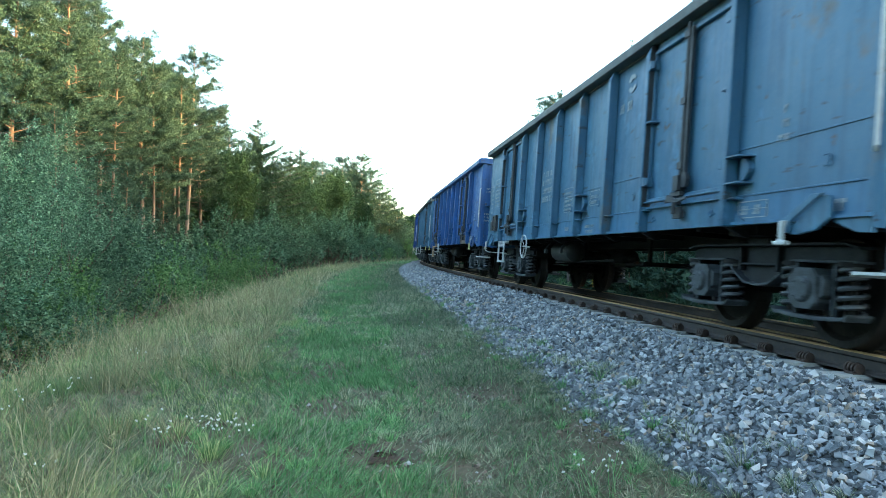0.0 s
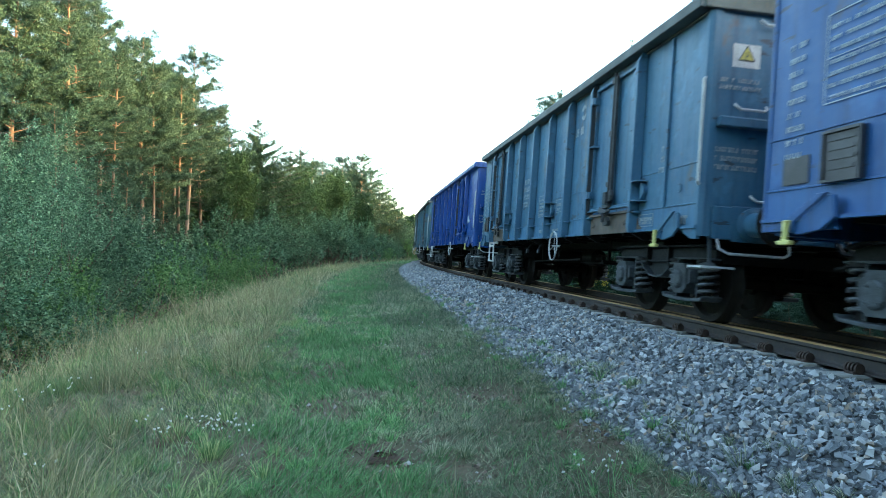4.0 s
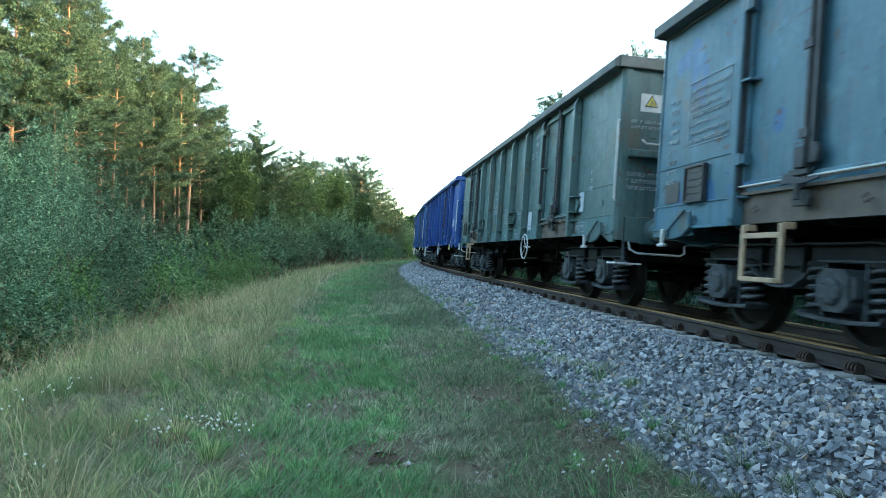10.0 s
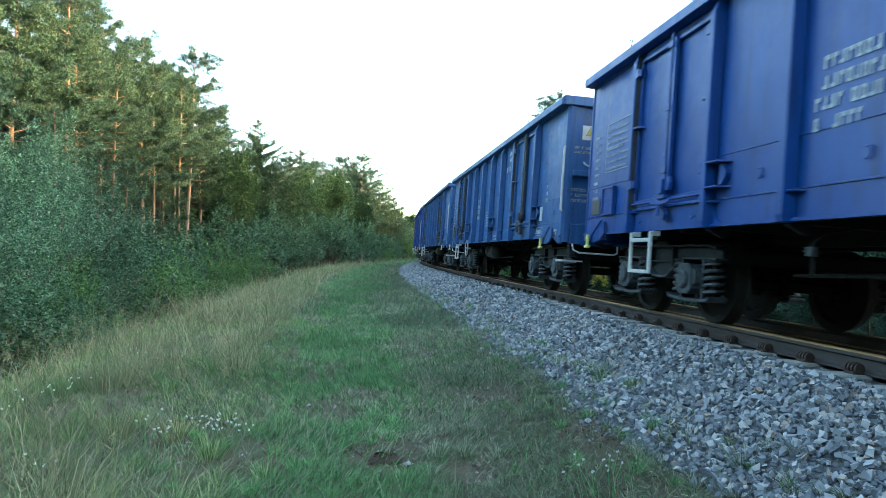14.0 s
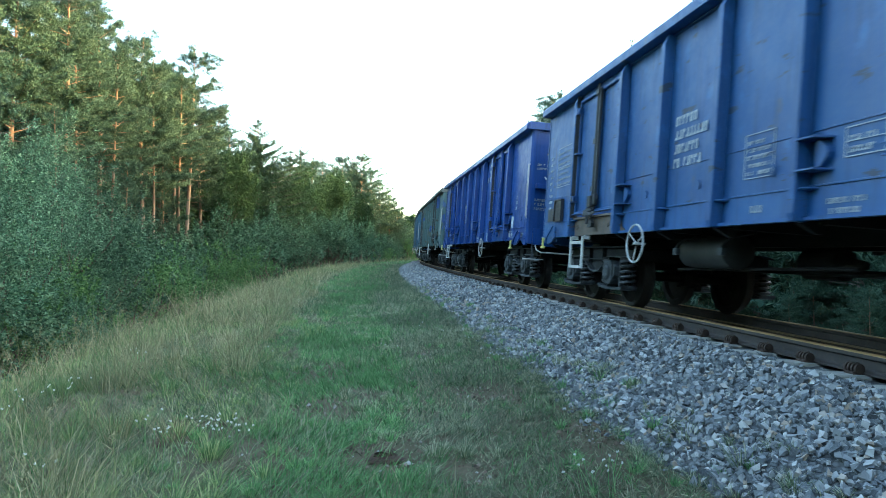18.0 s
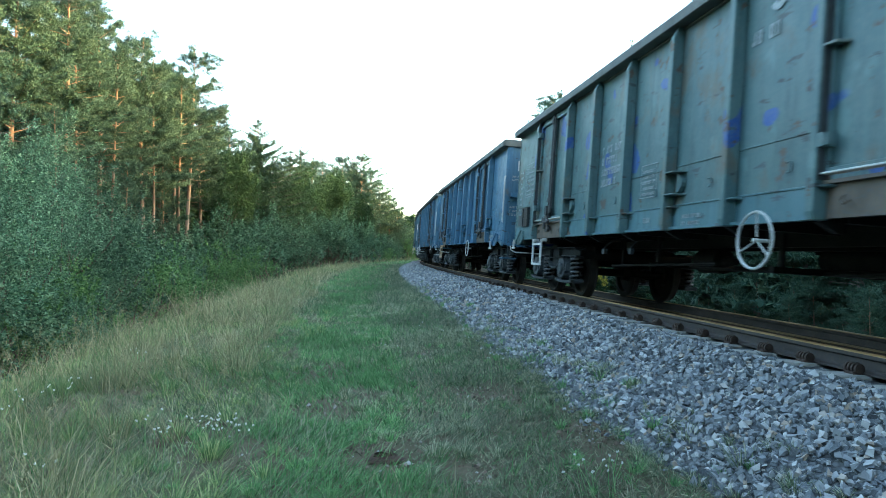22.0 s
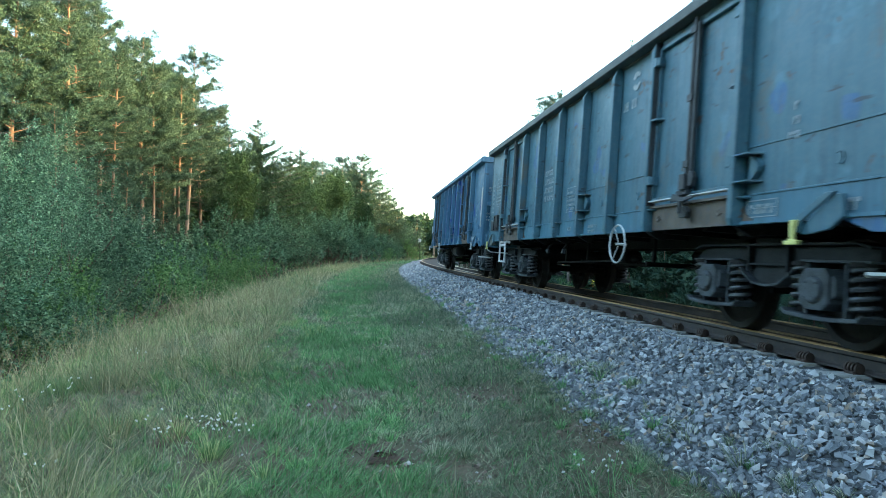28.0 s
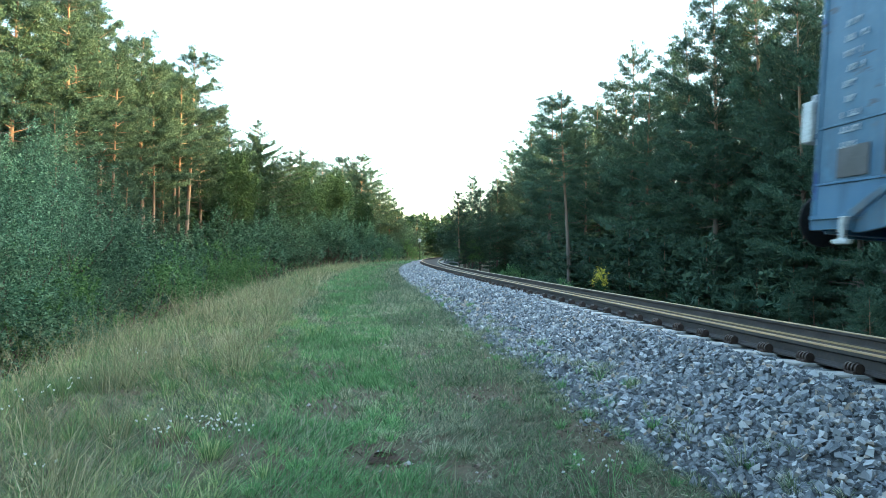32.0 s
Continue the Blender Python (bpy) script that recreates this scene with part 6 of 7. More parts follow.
def ladder_shape(s):
    y = -FACE - 0.0
    for x in (-0.27, 0.235):
        s.box(x, x + 0.045, y - 0.02, y + 0.012, 0.50, 0.975)
        s.prism([(x, y + 0.013), (x + 0.045, y + 0.013), (x + 0.045, y + 0.10), (x, y + 0.10)], "z", 0.93, 0.985)
    s.box(-0.224, 0.234, y - 0.035, y + 0.03, 0.50, 0.54)
    s.box(-0.224, 0.234, y - 0.02, y + 0.02, 0.86, 0.905)


def handwheel_shape(s):
    y = -FACE - 0.055
    s.tube([(0.255 * math.cos(a), y, 0.84 + 0.255 * math.sin(a)) for a in np.linspace(0, 2 * math.pi, 28, endpoint=False)], 0.0125, 6, True)
    for a in (90, 210, 330):
        c, q = math.cos(radians(a)), math.sin(radians(a))
        s.tube([(0.03 * c, y + 0.02, 0.84 + 0.03 * q), (0.25 * c, y, 0.84 + 0.25 * q)], 0.0075, 6)
    s.cyl((0, y - 0.012, 0.84), (0, y + 0.12, 0.84), 0.018, 10)


def frame_shape(s):
    # centre sill, side sills and cross-members
    s.box(-HALF + 0.08, HALF - 0.08, -0.34, -0.26, 0.88, 1.24)
    s.box(-HALF + 0.08, HALF - 0.08, 0.26, 0.34, 0.88, 1.24)
    for y in (-1.31, 1.23):
        s.box(-HALF + 0.08, HALF - 0.08, y, y + 0.08, 1.02, 1.24)
    for x in (-5.6, -3.85) + POSTS[1:7] + (3.85, 5.6):
        s.box(x - 0.05, x + 0.05, -1.25, 1.25, 0.98, 1.22)
    for x in (-PIVOT, PIVOT):
        s.box(x - 0.22, x + 0.22, -1.25, 1.25, 0.92, 1.22)


def floor_shape(s):
    s.box(-HALF + 0.02, HALF - 0.02, -SHEET + 0.02, SHEET - 0.02, 1.245, 1.275)


def tank_shape(s):
    s.lathe([(-0.52, 0.0), (-0.52, 0.1), (-0.46, 0.185), (0.46, 0.185), (0.52, 0.1), (0.52, 0.0)], (0, -0.85, 0.79), 18, "x")
    for x in (-0.3, 0.3):
        s.box(x - 0.02, x + 0.02, -0.9, -0.8, 0.93, 1.05)


def brake_shape(s):
    s.lathe([(-0.3, 0.0), (-0.3, 0.16), (0.22, 0.16), (0.28, 0.08), (0.5, 0.04), (0.5, 0.0)], (-0.9, 0.0, 0.72), 16, "x")
    s.cyl((-3.2, -0.12, 0.62), (3.2, -0.12, 0.62), 0.022, 6)
    s.cyl((-3.2, 0.35, 0.66), (3.2, 0.35, 0.66), 0.022, 6)
    s.box(-1.4, -1.34, -0.7, 0.6, 0.60, 0.66)
    s.box(1.3, 1.36, -0.7, 0.6, 0.60, 0.66)
    s.cyl((-2.6, -0.75, 0.58), (0.4, -0.75, 0.66), 0.018, 6)
    for x, z in ((-1.4, 0.60), (1.3, 0.60), (-2.6, 0.58)):
        s.box(x - 0.02, x + 0.05, -0.6, -0.56, z, 1.0)


def lever_shape(s):
    y = -1.22
    s.tube([(0.05, y + 0.3, 0.98), (0.04, y + 0.05, 0.92), (-0.02, y, 0.86), (-0.06, y, 0.80)], 0.016, 6)


def lever_cap_shape(s):
    y = -1.22
    s.box(-0.10, -0.02, y - 0.025, y + 0.025, 0.735, 0.81)


# the bogie, about its own centre
def side_frame_shape(s):
    # pressed web: straight top, dipped belly
    y = -1.0
    s.prism([(-1.26, 0.70), (-1.26, 0.80), (-1.10, 0.835), (1.10, 0.835), (1.26, 0.80), (1.26, 0.70), (0.50, 0.71), (0.34, 0.58), (0.18, 0.495), (0.0, 0.475), (-0.18, 0.495), (-0.34, 0.58), (-0.50, 0.71)], "y", y - 0.02, y + 0.02)


def frame_lip_shape(s):
    # flange that follows the dipped lower edge
    low = [(-1.26, 0.69), (-0.50, 0.695), (-0.34, 0.565), (-0.18, 0.478), (0.0, 0.458), (0.18, 0.478), (0.34, 0.565), (0.50, 0.695), (1.26, 0.69)]
    s.prism(low + [(x, z + 0.022) for x, z in low[::-1]], "y", -1.10, -0.90)


def frame_top_shape(s):
    # top flange and the side-bearer pad on it
    s.prism([(-1.26, 0.80), (-1.10, 0.836), (1.10, 0.836), (1.26, 0.80), (1.26, 0.822), (1.10, 0.858), (-1.10, 0.858), (-1.26, 0.822)], "y", -1.10, -0.90)
    s.box(-0.16, 0.16, -1.08, -0.92, 0.859, 0.905)
    for x in (-0.30, 0.27):
        s.box(x, x + 0.03, -1.085, -1.021, 0.60, 0.835)
    s.box(-0.27, 0.27, -1.075, -1.021, 0.655, 0.675)


def bolster_shape(s):
    s.box(-0.2, 0.2, -0.96, 0.96, 0.55, 0.90)


def end_bar_shape(s):
    s.box(-0.03, 0.03, -0.96, 0.96, 0.66, 0.80)


def axle_box_shape(s):
    # cast housing that stands well out of the frame, with a bolted round cover
    y = -1.08
    s.prism([(-0.165, 0.37), (-0.165, 0.58), (-0.11, 0.645), (0.11, 0.645), (0.165, 0.58), (0.165, 0.37), (0.10, 0.31), (-0.10, 0.31)], "y", y - 0.12, y + 0.20)
    s.lathe([(-0.155, 0.0), (-0.155, 0.085), (-0.145, 0.105), (-0.121, 0.11)], (0, y, 0.47), 16, "y")
    for i in range(4):
        a = math.pi / 4 + i * math.pi / 2
        s.cyl((0.082 * math.cos(a), y - 0.165, 0.47 + 0.082 * math.sin(a)), (0.082 * math.cos(a), y - 0.15, 0.47 + 0.082 * math.sin(a)), 0.013, 6)
    s.prism([(0.166, 0.40), (0.215, 0.43), (0.215, 0.56), (0.166, 0.60)], "y", y - 0.10, y + 0.12)
    s.prism([(-0.166, 0.40), (-0.215, 0.43), (-0.215, 0.56), (-0.166, 0.60)], "y", y - 0.10, y + 0.12)


def spring_seat_shape(s):
    # arms under the housing that carry the springs, curled up at the ends
    y = -1.03
    s.prism([(-0.45, 0.285), (-0.42, 0.245), (-0.12, 0.225), (0.12, 0.225), (0.42, 0.245), (0.45, 0.285), (0.45, 0.305), (0.40, 0.275), (0.12, 0.260), (-0.12, 0.260), (-0.40, 0.275), (-0.45, 0.305)], "y", y - 0.13, y + 0.11)
    for x in (-0.235, 0.205):
        s.box(x, x + 0.03, y - 0.07, y + 0.10, 0.262, 0.69)


def spring_shape(s):
    n, turns, r = 72, 5.0, 0.092
    pts = [(r * math.cos(2 * math.pi * turns * i / n), -1.02 + r * math.sin(2 * math.pi * turns * i / n), 0.29 + 0.37 * i / n) for i in range(n + 1)]
    s.tube(pts, 0.0205, 6)


def spring_core_shape(s):
    s.cyl((0, -1.02, 0.278), (0, -1.02, 0.69), 0.052, 8)
    s.cyl((0, -1.02, 0.665), (0, -1.02, 0.70), 0.115, 12)


def wheelset_shape(s):
    for a in (-1, 1):
        prof = [(-0.0675, 0.06), (-0.0675, 0.15), (-0.03, 0.17), (-0.015, 0.36), (-0.066, 0.395), (-0.068, 0.452), (0.03, 0.458), (0.045, 0.468), (0.055, 0.488), (0.068, 0.488), (0.07, 0.39), (0.015, 0.36), (0.01, 0.17), (0.06, 0.15), (0.06, 0.06)]
        s.lathe([(a * (0.752) - a * d, r) for d, r in prof], (0, 0, 0), 32, "y")
    s.cyl((0, -1.06, 0), (0, 1.06, 0), 0.065, 12)
    s.lathe([(-0.05, 0.07), (-0.05, 0.12), (0.05, 0.12), (0.05, 0.07)], (0, 0, 0), 12, "y")


def brake_hanger_shape(s):
    for a in (-1, 1):
        for x in (-0.36, 0.36):
            k = 1 if x > 0 else -1
            s.prism([(x, 0.30), (x + 0.06 * k, 0.30), (x + 0.09 * k, 0.46), (x + 0.06 * k, 0.60), (x, 0.60), (x + 0.03 * k, 0.45)], "y", a * 0.75 - 0.045, a * 0.75 + 0.045)
    s.box(-0.34, -0.29, -0.8, 0.8, 0.40, 0.46)
    s.box(0.29, 0.34, -0.8, 0.8, 0.40, 0.46)


def bars(rows, w, h, seed, x0=0.0, z0=0.0, gap=0.45, outline=False):
    """Unreadable lettering: rows of short upright bars, about (x0, z0), on the near wall."""
    rnd = random.Random(seed)

    def make(s):
        y = -SHEET - 0.010
        step = h / rows
        for r in range(rows):
            z = z0 + h / 2 - (r + 1) * step
            x = x0 - w / 2
            ch = step * (1 - gap)
            end = x0 + w / 2 * rnd.choice((1.0, 0.9, 0.6, 1.0))
            while x < end - 0.3 * ch:
                cw = ch * rnd.uniform(0.35, 0.62)
                if rnd.random() > 0.14:
                    k = rnd.random()
                    if k < 0.35:
                        w3, h4 = cw * 0.32, ch * 0.22
                        s.box(x, x + w3, y - 0.002, y + 0.002, z, z + ch)
                        s.box(x + cw - w3, x + cw, y - 0.002, y + 0.002, z, z + ch)
                        s.box(x + w3, x + cw - w3, y - 0.002, y + 0.002, z, z + h4)
                        s.box(x + w3, x + cw - w3, y - 0.002, y + 0.002, z + ch - h4, z + ch)
                    elif k < 0.7:
                        s.box(x, x + cw * 0.36, y - 0.002, y + 0.002, z, z + ch)
                        s.box(x + cw * 0.36, x + cw, y - 0.002, y + 0.002, z + ch * 0.66, z + ch)
                    else:
                        s.box(x, x + cw, y - 0.002, y + 0.002, z, z + ch * 0.28)
                        s.box(x + cw * 0.55, x + cw, y - 0.002, y + 0.002, z + ch * 0.28, z + ch)
                x += cw + ch * 0.26
        if outline:
            a, b, c, d = x0 - w / 2 - 0.04, x0 + w / 2 + 0.04, z0 - h / 2 - 0.03, z0 + h / 2 + 0.03
            t = 0.008
            for q in ((a, b, c, c + t), (a, b, d - t, d), (a, a + t, c + t, d - t), (b - t, b, c + t, d - t), (a + t, b - t, (c + d) / 2, (c + d) / 2 + t * 0.7)):
                s.box(q[0], q[1], y - 0.002, y + 0.002, q[2], q[3])
    return make


def emblem_shape(s):
    # a round two-piece mark, in plain shapes
    y = -SHEET - 0.010
    for a0 in (30, 210):
        pts = [(0.12 * math.cos(radians(a0 + a)), 0.12 * math.sin(radians(a0 + a))) for a in range(0, 131, 13)]
        ins = [(0.06 * math.cos(radians(a0 + a)) + 0.015, 0.06 * math.sin(radians(a0 + a))) for a in range(130, -1, -13)]
        s.prism(pts + ins, "y", y - 0.002, y + 0.002)


def plate_shape(w, h, d=0.004):
    return lambda s: s.box(-w / 2, w / 2, -SHEET - 0.008 - d, -SHEET - 0.008, -h / 2, h / 2)


def warn_shape(s):
    x = HALF + 0.006
    s.prism([(-0.075, 0), (0.075, 0), (0.0, 0.13)], "x", x, x + 0.004)


def warn_plate_shape(s):
    s.prism([(-0.15, -0.08), (0.15, -0.08), (0.15, 0.16), (-0.15, 0.16)], "x", HALF + 0.003, HALF + 0.0055)


def warn_edge_shape(s):
    # dark outline of the triangle, with its bolt
    x = HALF + 0.0105
    for a, b in (((-0.085, -0.008), (0.085, -0.008)), ((0.085, -0.008), (0.0, 0.142)), ((0.0, 0.142), (-0.085, -0.008)), ((-0.012, 0.08), (0.012, 0.05)), ((0.012, 0.05), (-0.012, 0.02))):
        s.cyl((x, a[0], a[1]), (x, b[0], b[1]), 0.006, 4)


def data_box_shape(s):
    y = -SHEET - 0.008
    s.box(-0.17, 0.17, y - 0.035, y, -0.17, 0.17)
    for a, b, c, d in ((-0.19, -0.17, -0.19, 0.19), (0.17, 0.19, -0.19, 0.19), (-0.17, 0.17, 0.17, 0.19), (-0.17, 0.17, -0.19, -0.17)):
        s.box(a, b, y - 0.055, y, c, d)
    for z in (-0.1, -0.03, 0.04, 0.11):
        s.box(-0.13, 0.13, y - 0.042, y - 0.035, z, z + 0.03)


def tail_shape(s):
    s.box(-HALF - 0.19, -HALF - 0.08, -SHEET - 0.03, -SHEET + 0.10, 1.60, 1.92)
    s.box(-HALF - 0.155, -HALF - 0.115, -SHEET + 0.02, -SHEET + 0.06, 1.92, 1.98)


def build_bogie(wagon, x):
    b = put("bogie", cached("bogie", bolster_shape, 0.01), M_IRON, wagon, pose(x, 0, 0), "grimy dark cast bogie")
    for turn in (Matrix(), TURN):
        put("side_frame", cached("side_frame", side_frame_shape, 0.01), M_BOGIE, b, turn)
        put("frame_lip", cached("frame_lip", frame_lip_shape, 0.005), M_BOX, b, turn)
        put("frame_top", cached("frame_top", frame_top_shape, 0.004), M_BOGIE, b, turn)
        put("end_bar", cached("end_bar", end_bar_shape), M_IRON, b, turn @ pose(1.26, 0, 0))
    put("brake_rigging", cached("brake_rigging", brake_hanger_shape), M_IRON, b)
    sets = []
    for ax in (-AXLE, AXLE):
        for turn in (pose(ax, 0, 0), pose(ax, 0, 0) @ TURN):
            put("axle_box", cached("axle_box", axle_box_shape, 0.006), M_BOX, b, turn, "dusty grey axle box")
            put("spring_seat", cached("spring_seat", spring_seat_shape, 0.005), M_BOX, b, turn)
            for dx in (-0.335, 0.335):
                c = put("coil_spring", cached("coil_spring", spring_shape, 0, True), M_SPRING, b, turn @ pose(dx, 0, 0))
                put("spring_core", cached("spring_core", spring_core_shape, 0, True), M_IRON, c)
        w = put("wheelset", cached("wheelset", wheelset_shape, 0, True), M_WHEEL, b, pose(ax, 0, 0.458))
        sets.append((w, ax))
    return sets


def build_side(wagon, mat, spec, turn, near):
    def p(name, key, make, m=None, material_=mat, bevel=0.0, label="", smooth=False):
        return put(name, cached(key, make, bevel, smooth), material_, wagon, turn @ m if m is not None else turn, label)
    for a, b in ((POSTS[7], HALF), (-HALF, POSTS[0])):
        p("wall_panel", "wall_panel|%.2f" % a, sheet_shape(a, b))
        p("floor_band", "floor_band|%.2f" % a, band_shape(a, b, 0.995), None, spec["band"])
    for i, (a, b) in enumerate(BAYS):
        p("wall_panel", "wall_panel|%.2f" % a, sheet_shape(a, b), None, spec["bays"] if i else mat)
        p("floor_band", "floor_band|%.2f" % a, band_shape(a, b, 0.995), None, spec["band"])
    if spec["kx"] < 1:
        for x in (-5.55, 5.55):
            p("wall_rib", "wall_rib", lambda s: s.box(-0.02, 0.02, -SHEET - 0.03, -SHEET - 0.002, 1.25, Z1 - 0.04), pose(x, 0, 0), bevel=0.006)
    for x in POSTS:
        p("wall_post", "wall_post", post_shape, pose(x, 0, 0), bevel=0.008)
        p("foot_bracket", "foot_bracket", foot_bracket_shape, pose(x, 0, 0), M_IRON)
    p("top_rail", "top_rail", rim_shape, None, spec["rim_paint"], 0.008)
    for a, b in DOORS:
        mid = (a + b) / 2
        d = p("door", "door_sill", sill_shape, pose(mid, 0, 0), spec["sill"], label="double side door over a grimy sill")
        put("door_header", cached("door_header", lambda q: q.box(-0.89, 0.89, -SHEET - 0.03, -SHEET + 0.012, 3.131, Z1), 0.004), mat, d)
        for dx in (-0.43, 0.43):
            put("door_leaf", cached("door_leaf", leaf_shape, 0.006), mat, d, pose(dx, 0, 0))
            put("leaf_foot", cached("leaf_foot", leaf_foot_shape, 0.004), spec["lip"], d, pose(dx, 0, 0))
            side = pose(-0.84, 0, 0) if dx < 0 else pose(0.84, 0, 0) @ Matrix.Diagonal((-1, 1, 1, 1))
            put("hinge_bracket", cached("hinge_bracket", hinge_bracket_shape), mat, d, side)
            for z in (1.52, 2.90):
                put("hinge", cached("hinge", hinge_shape), mat, d, side @ pose(0, 0, z))
        # dark strips paint the shade of the gaps beside and between the leaves
        for dx in (-0.868, 0.0, 0.868):
            put("door_seal", cached("door_seal|%d" % (dx == 0), (lambda q: q.box(-0.012, 0.012, -SHEET - 0.03, -SHEET - 0.001, 1.33, 3.13)) if dx == 0 else (lambda q: q.box(-0.028, 0.028, -SHEET - 0.04, -SHEET - 0.001, 1.30, 3.16))), M_IRON, d, pose(dx, 0, 0), "dark strip standing in for the shade in a door gap")
        # black strip darkens this post's side as shade would
        put("post_seal", cached("post_seal", lambda q: q.box(-0.8415, -0.836, -FACE + 0.012, -SHEET - 0.003, 1.28, 3.19)), M_GRIME_SHADE, d, None, "dark strip that paints shade on the side of the door post")
        put("lock_bar", cached("lock_bar", lockbar_shape), spec["bar"], d)
        put("latch", cached("latch", latch_shape, 0.005), spec["latch"], d)
    for x in (POSTS[7] + 0.12, POSTS[4] + 0.12, POSTS[1] + 0.12):
        p("stake_pocket", "stake_pocket", stake_shape, pose(x, 0, 0))
    for x in (-2.2, -1.0, 0.18, 1.36, 2.55, 5.95):
        p("tie_ring", "tie_ring", eyelet_shape, pose(x, 0, 0))
    for x, k in ((5.66, 0), (-5.97, 1)):
        g = p("gusset", "gusset", bracket_shape, pose(x, 0, 0), bevel=0.004)
        put("towing_hook", cached("towing_hook", hook_shape, 0.006), spec["hook"], g, None, "painted towing hook")
    p("wall_foot", "wall_foot", foot_shape)
    p("wall_foot", "wall_foot|rear", lambda s: s.box(-HALF, -HALF + 0.85, -SHEET - 0.03, -SHEET + 0.01, 0.92, 0.998))
    p("ladder_step", "ladder_step", ladder_shape, pose(-4.25, 0, 0), spec["ladder"], 0.004, "painted tubular step frame")
    if near:
        p("hand_wheel", "hand_wheel", handwheel_shape, pose(spec["wheel"] - (0.05 if spec["wheel"] > 0 else 0.0), 0, 0) @ Matrix.Translation((0, 0, 0.84)) @ Matrix.Rotation(-radians(29 * spec["seed"]), 4, "Y") @ Matrix.Diagonal((spec["rim"], 1, spec["rim"], 1)) @ Matrix.Translation((0, 0, -0.84)), M_PALE, 0, "pale worn brake hand wheel", True)
    for x in (-1.72, -0.80):
        l = p("brake_lever", "brake_lever", lever_shape, pose(x, 0, 0), M_IRON)
        put("lever_cap", cached("lever_cap", lever_cap_shape), M_BOX, l)
    p("data_frame", "data_frame", data_box_shape, pose(-5.55, 0, 1.45), mat if spec["colour"] == "royal" else M_DARKPLATE, 0, "dark framed data plate")
    if not near:
        return
    k = spec["seed"]
    W = M_WHITE if spec["colour"] in ("royal", "mid", "steel_patched") else M_FAINT
    p("lettering", "lettering|b%d" % (k % 5), bars(4, 0.66, 0.62, k % 5, gap=0.35), pose(-0.03 if spec["tail"] else -1.24, 0, 1.98), W)
    if not spec["tail"]:
        p("lettering", "lettering|c%d" % (k % 5), bars(5, 0.34, 0.34, 20 + k % 5, gap=0.5, outline=True), pose(-0.02, 0, 1.60), W)
    p("lettering", "lettering|d%d" % (k % 4), bars(2, 0.36, 0.15, 40 + k % 4), pose(1.02, 0, 1.11), W)
    if k % 3 != 1:
        p("lettering", "lettering|j", bars(2, 0.30, 0.16, 47, outline=True), pose(1.18, 0, 1.54), W)
    p("lettering", "lettering|k", bars(1, 0.20, 0.07, 48, gap=0.1), pose(0.0, 0, 1.13), W)
    p("lettering", "lettering|e", bars(1, 0.62, 0.16, 61, gap=0.25), pose(2.24, 0, 2.68), W)
    p("emblem", "emblem", emblem_shape, pose(2.28, 0, 2.94), W)
    p("lettering", "lettering|f%d" % (k % 4), bars(7, 0.70, 0.62, 70 + k % 4, gap=0.66, outline=True), pose(-5.42, 0, 2.20), W)
    p("lettering", "lettering|g%d" % (k % 3), bars(9, 0.20, 1.0, 80 + k % 3, gap=0.6), pose(-6.12, 0, 2.0), W)
    p("lettering", "lettering|h%d" % (k % 3), bars(1, 0.34, 0.09, 90 + k % 3, gap=0.1, outline=True), pose(5.05, 0, 1.13), W)
    p("lettering", "lettering|l", bars(1, 0.22, 0.10, 93, gap=0.1), pose(6.08, 0, 1.10), W)
    p("lettering", "lettering|i", bars(3, 0.14, 0.36, 95), pose(5.42, 0, 1.84), W)
    p("small_plate", "small_plate", plate_shape(0.30, 0.22), pose(-6.08, 0, 1.40), M_DARKPLATE, 0, "dark riveted notice plate")
    for x, z, w, h in spec["labels"]:
        p("paper_label", "paper_label|%.2f_%.2f" % (w, h), plate_shape(w, h), pose(x, 0, z), M_WHITE, 0, "white paper label")


def on_end(make_side):
    """Turns lettering for the side wall onto the end wall."""
    def make(s):
        make_side(s)
        s.v = [(HALF + 0.02 + (y + SHEET), x, z) for x, y, z in s.v]
    return make


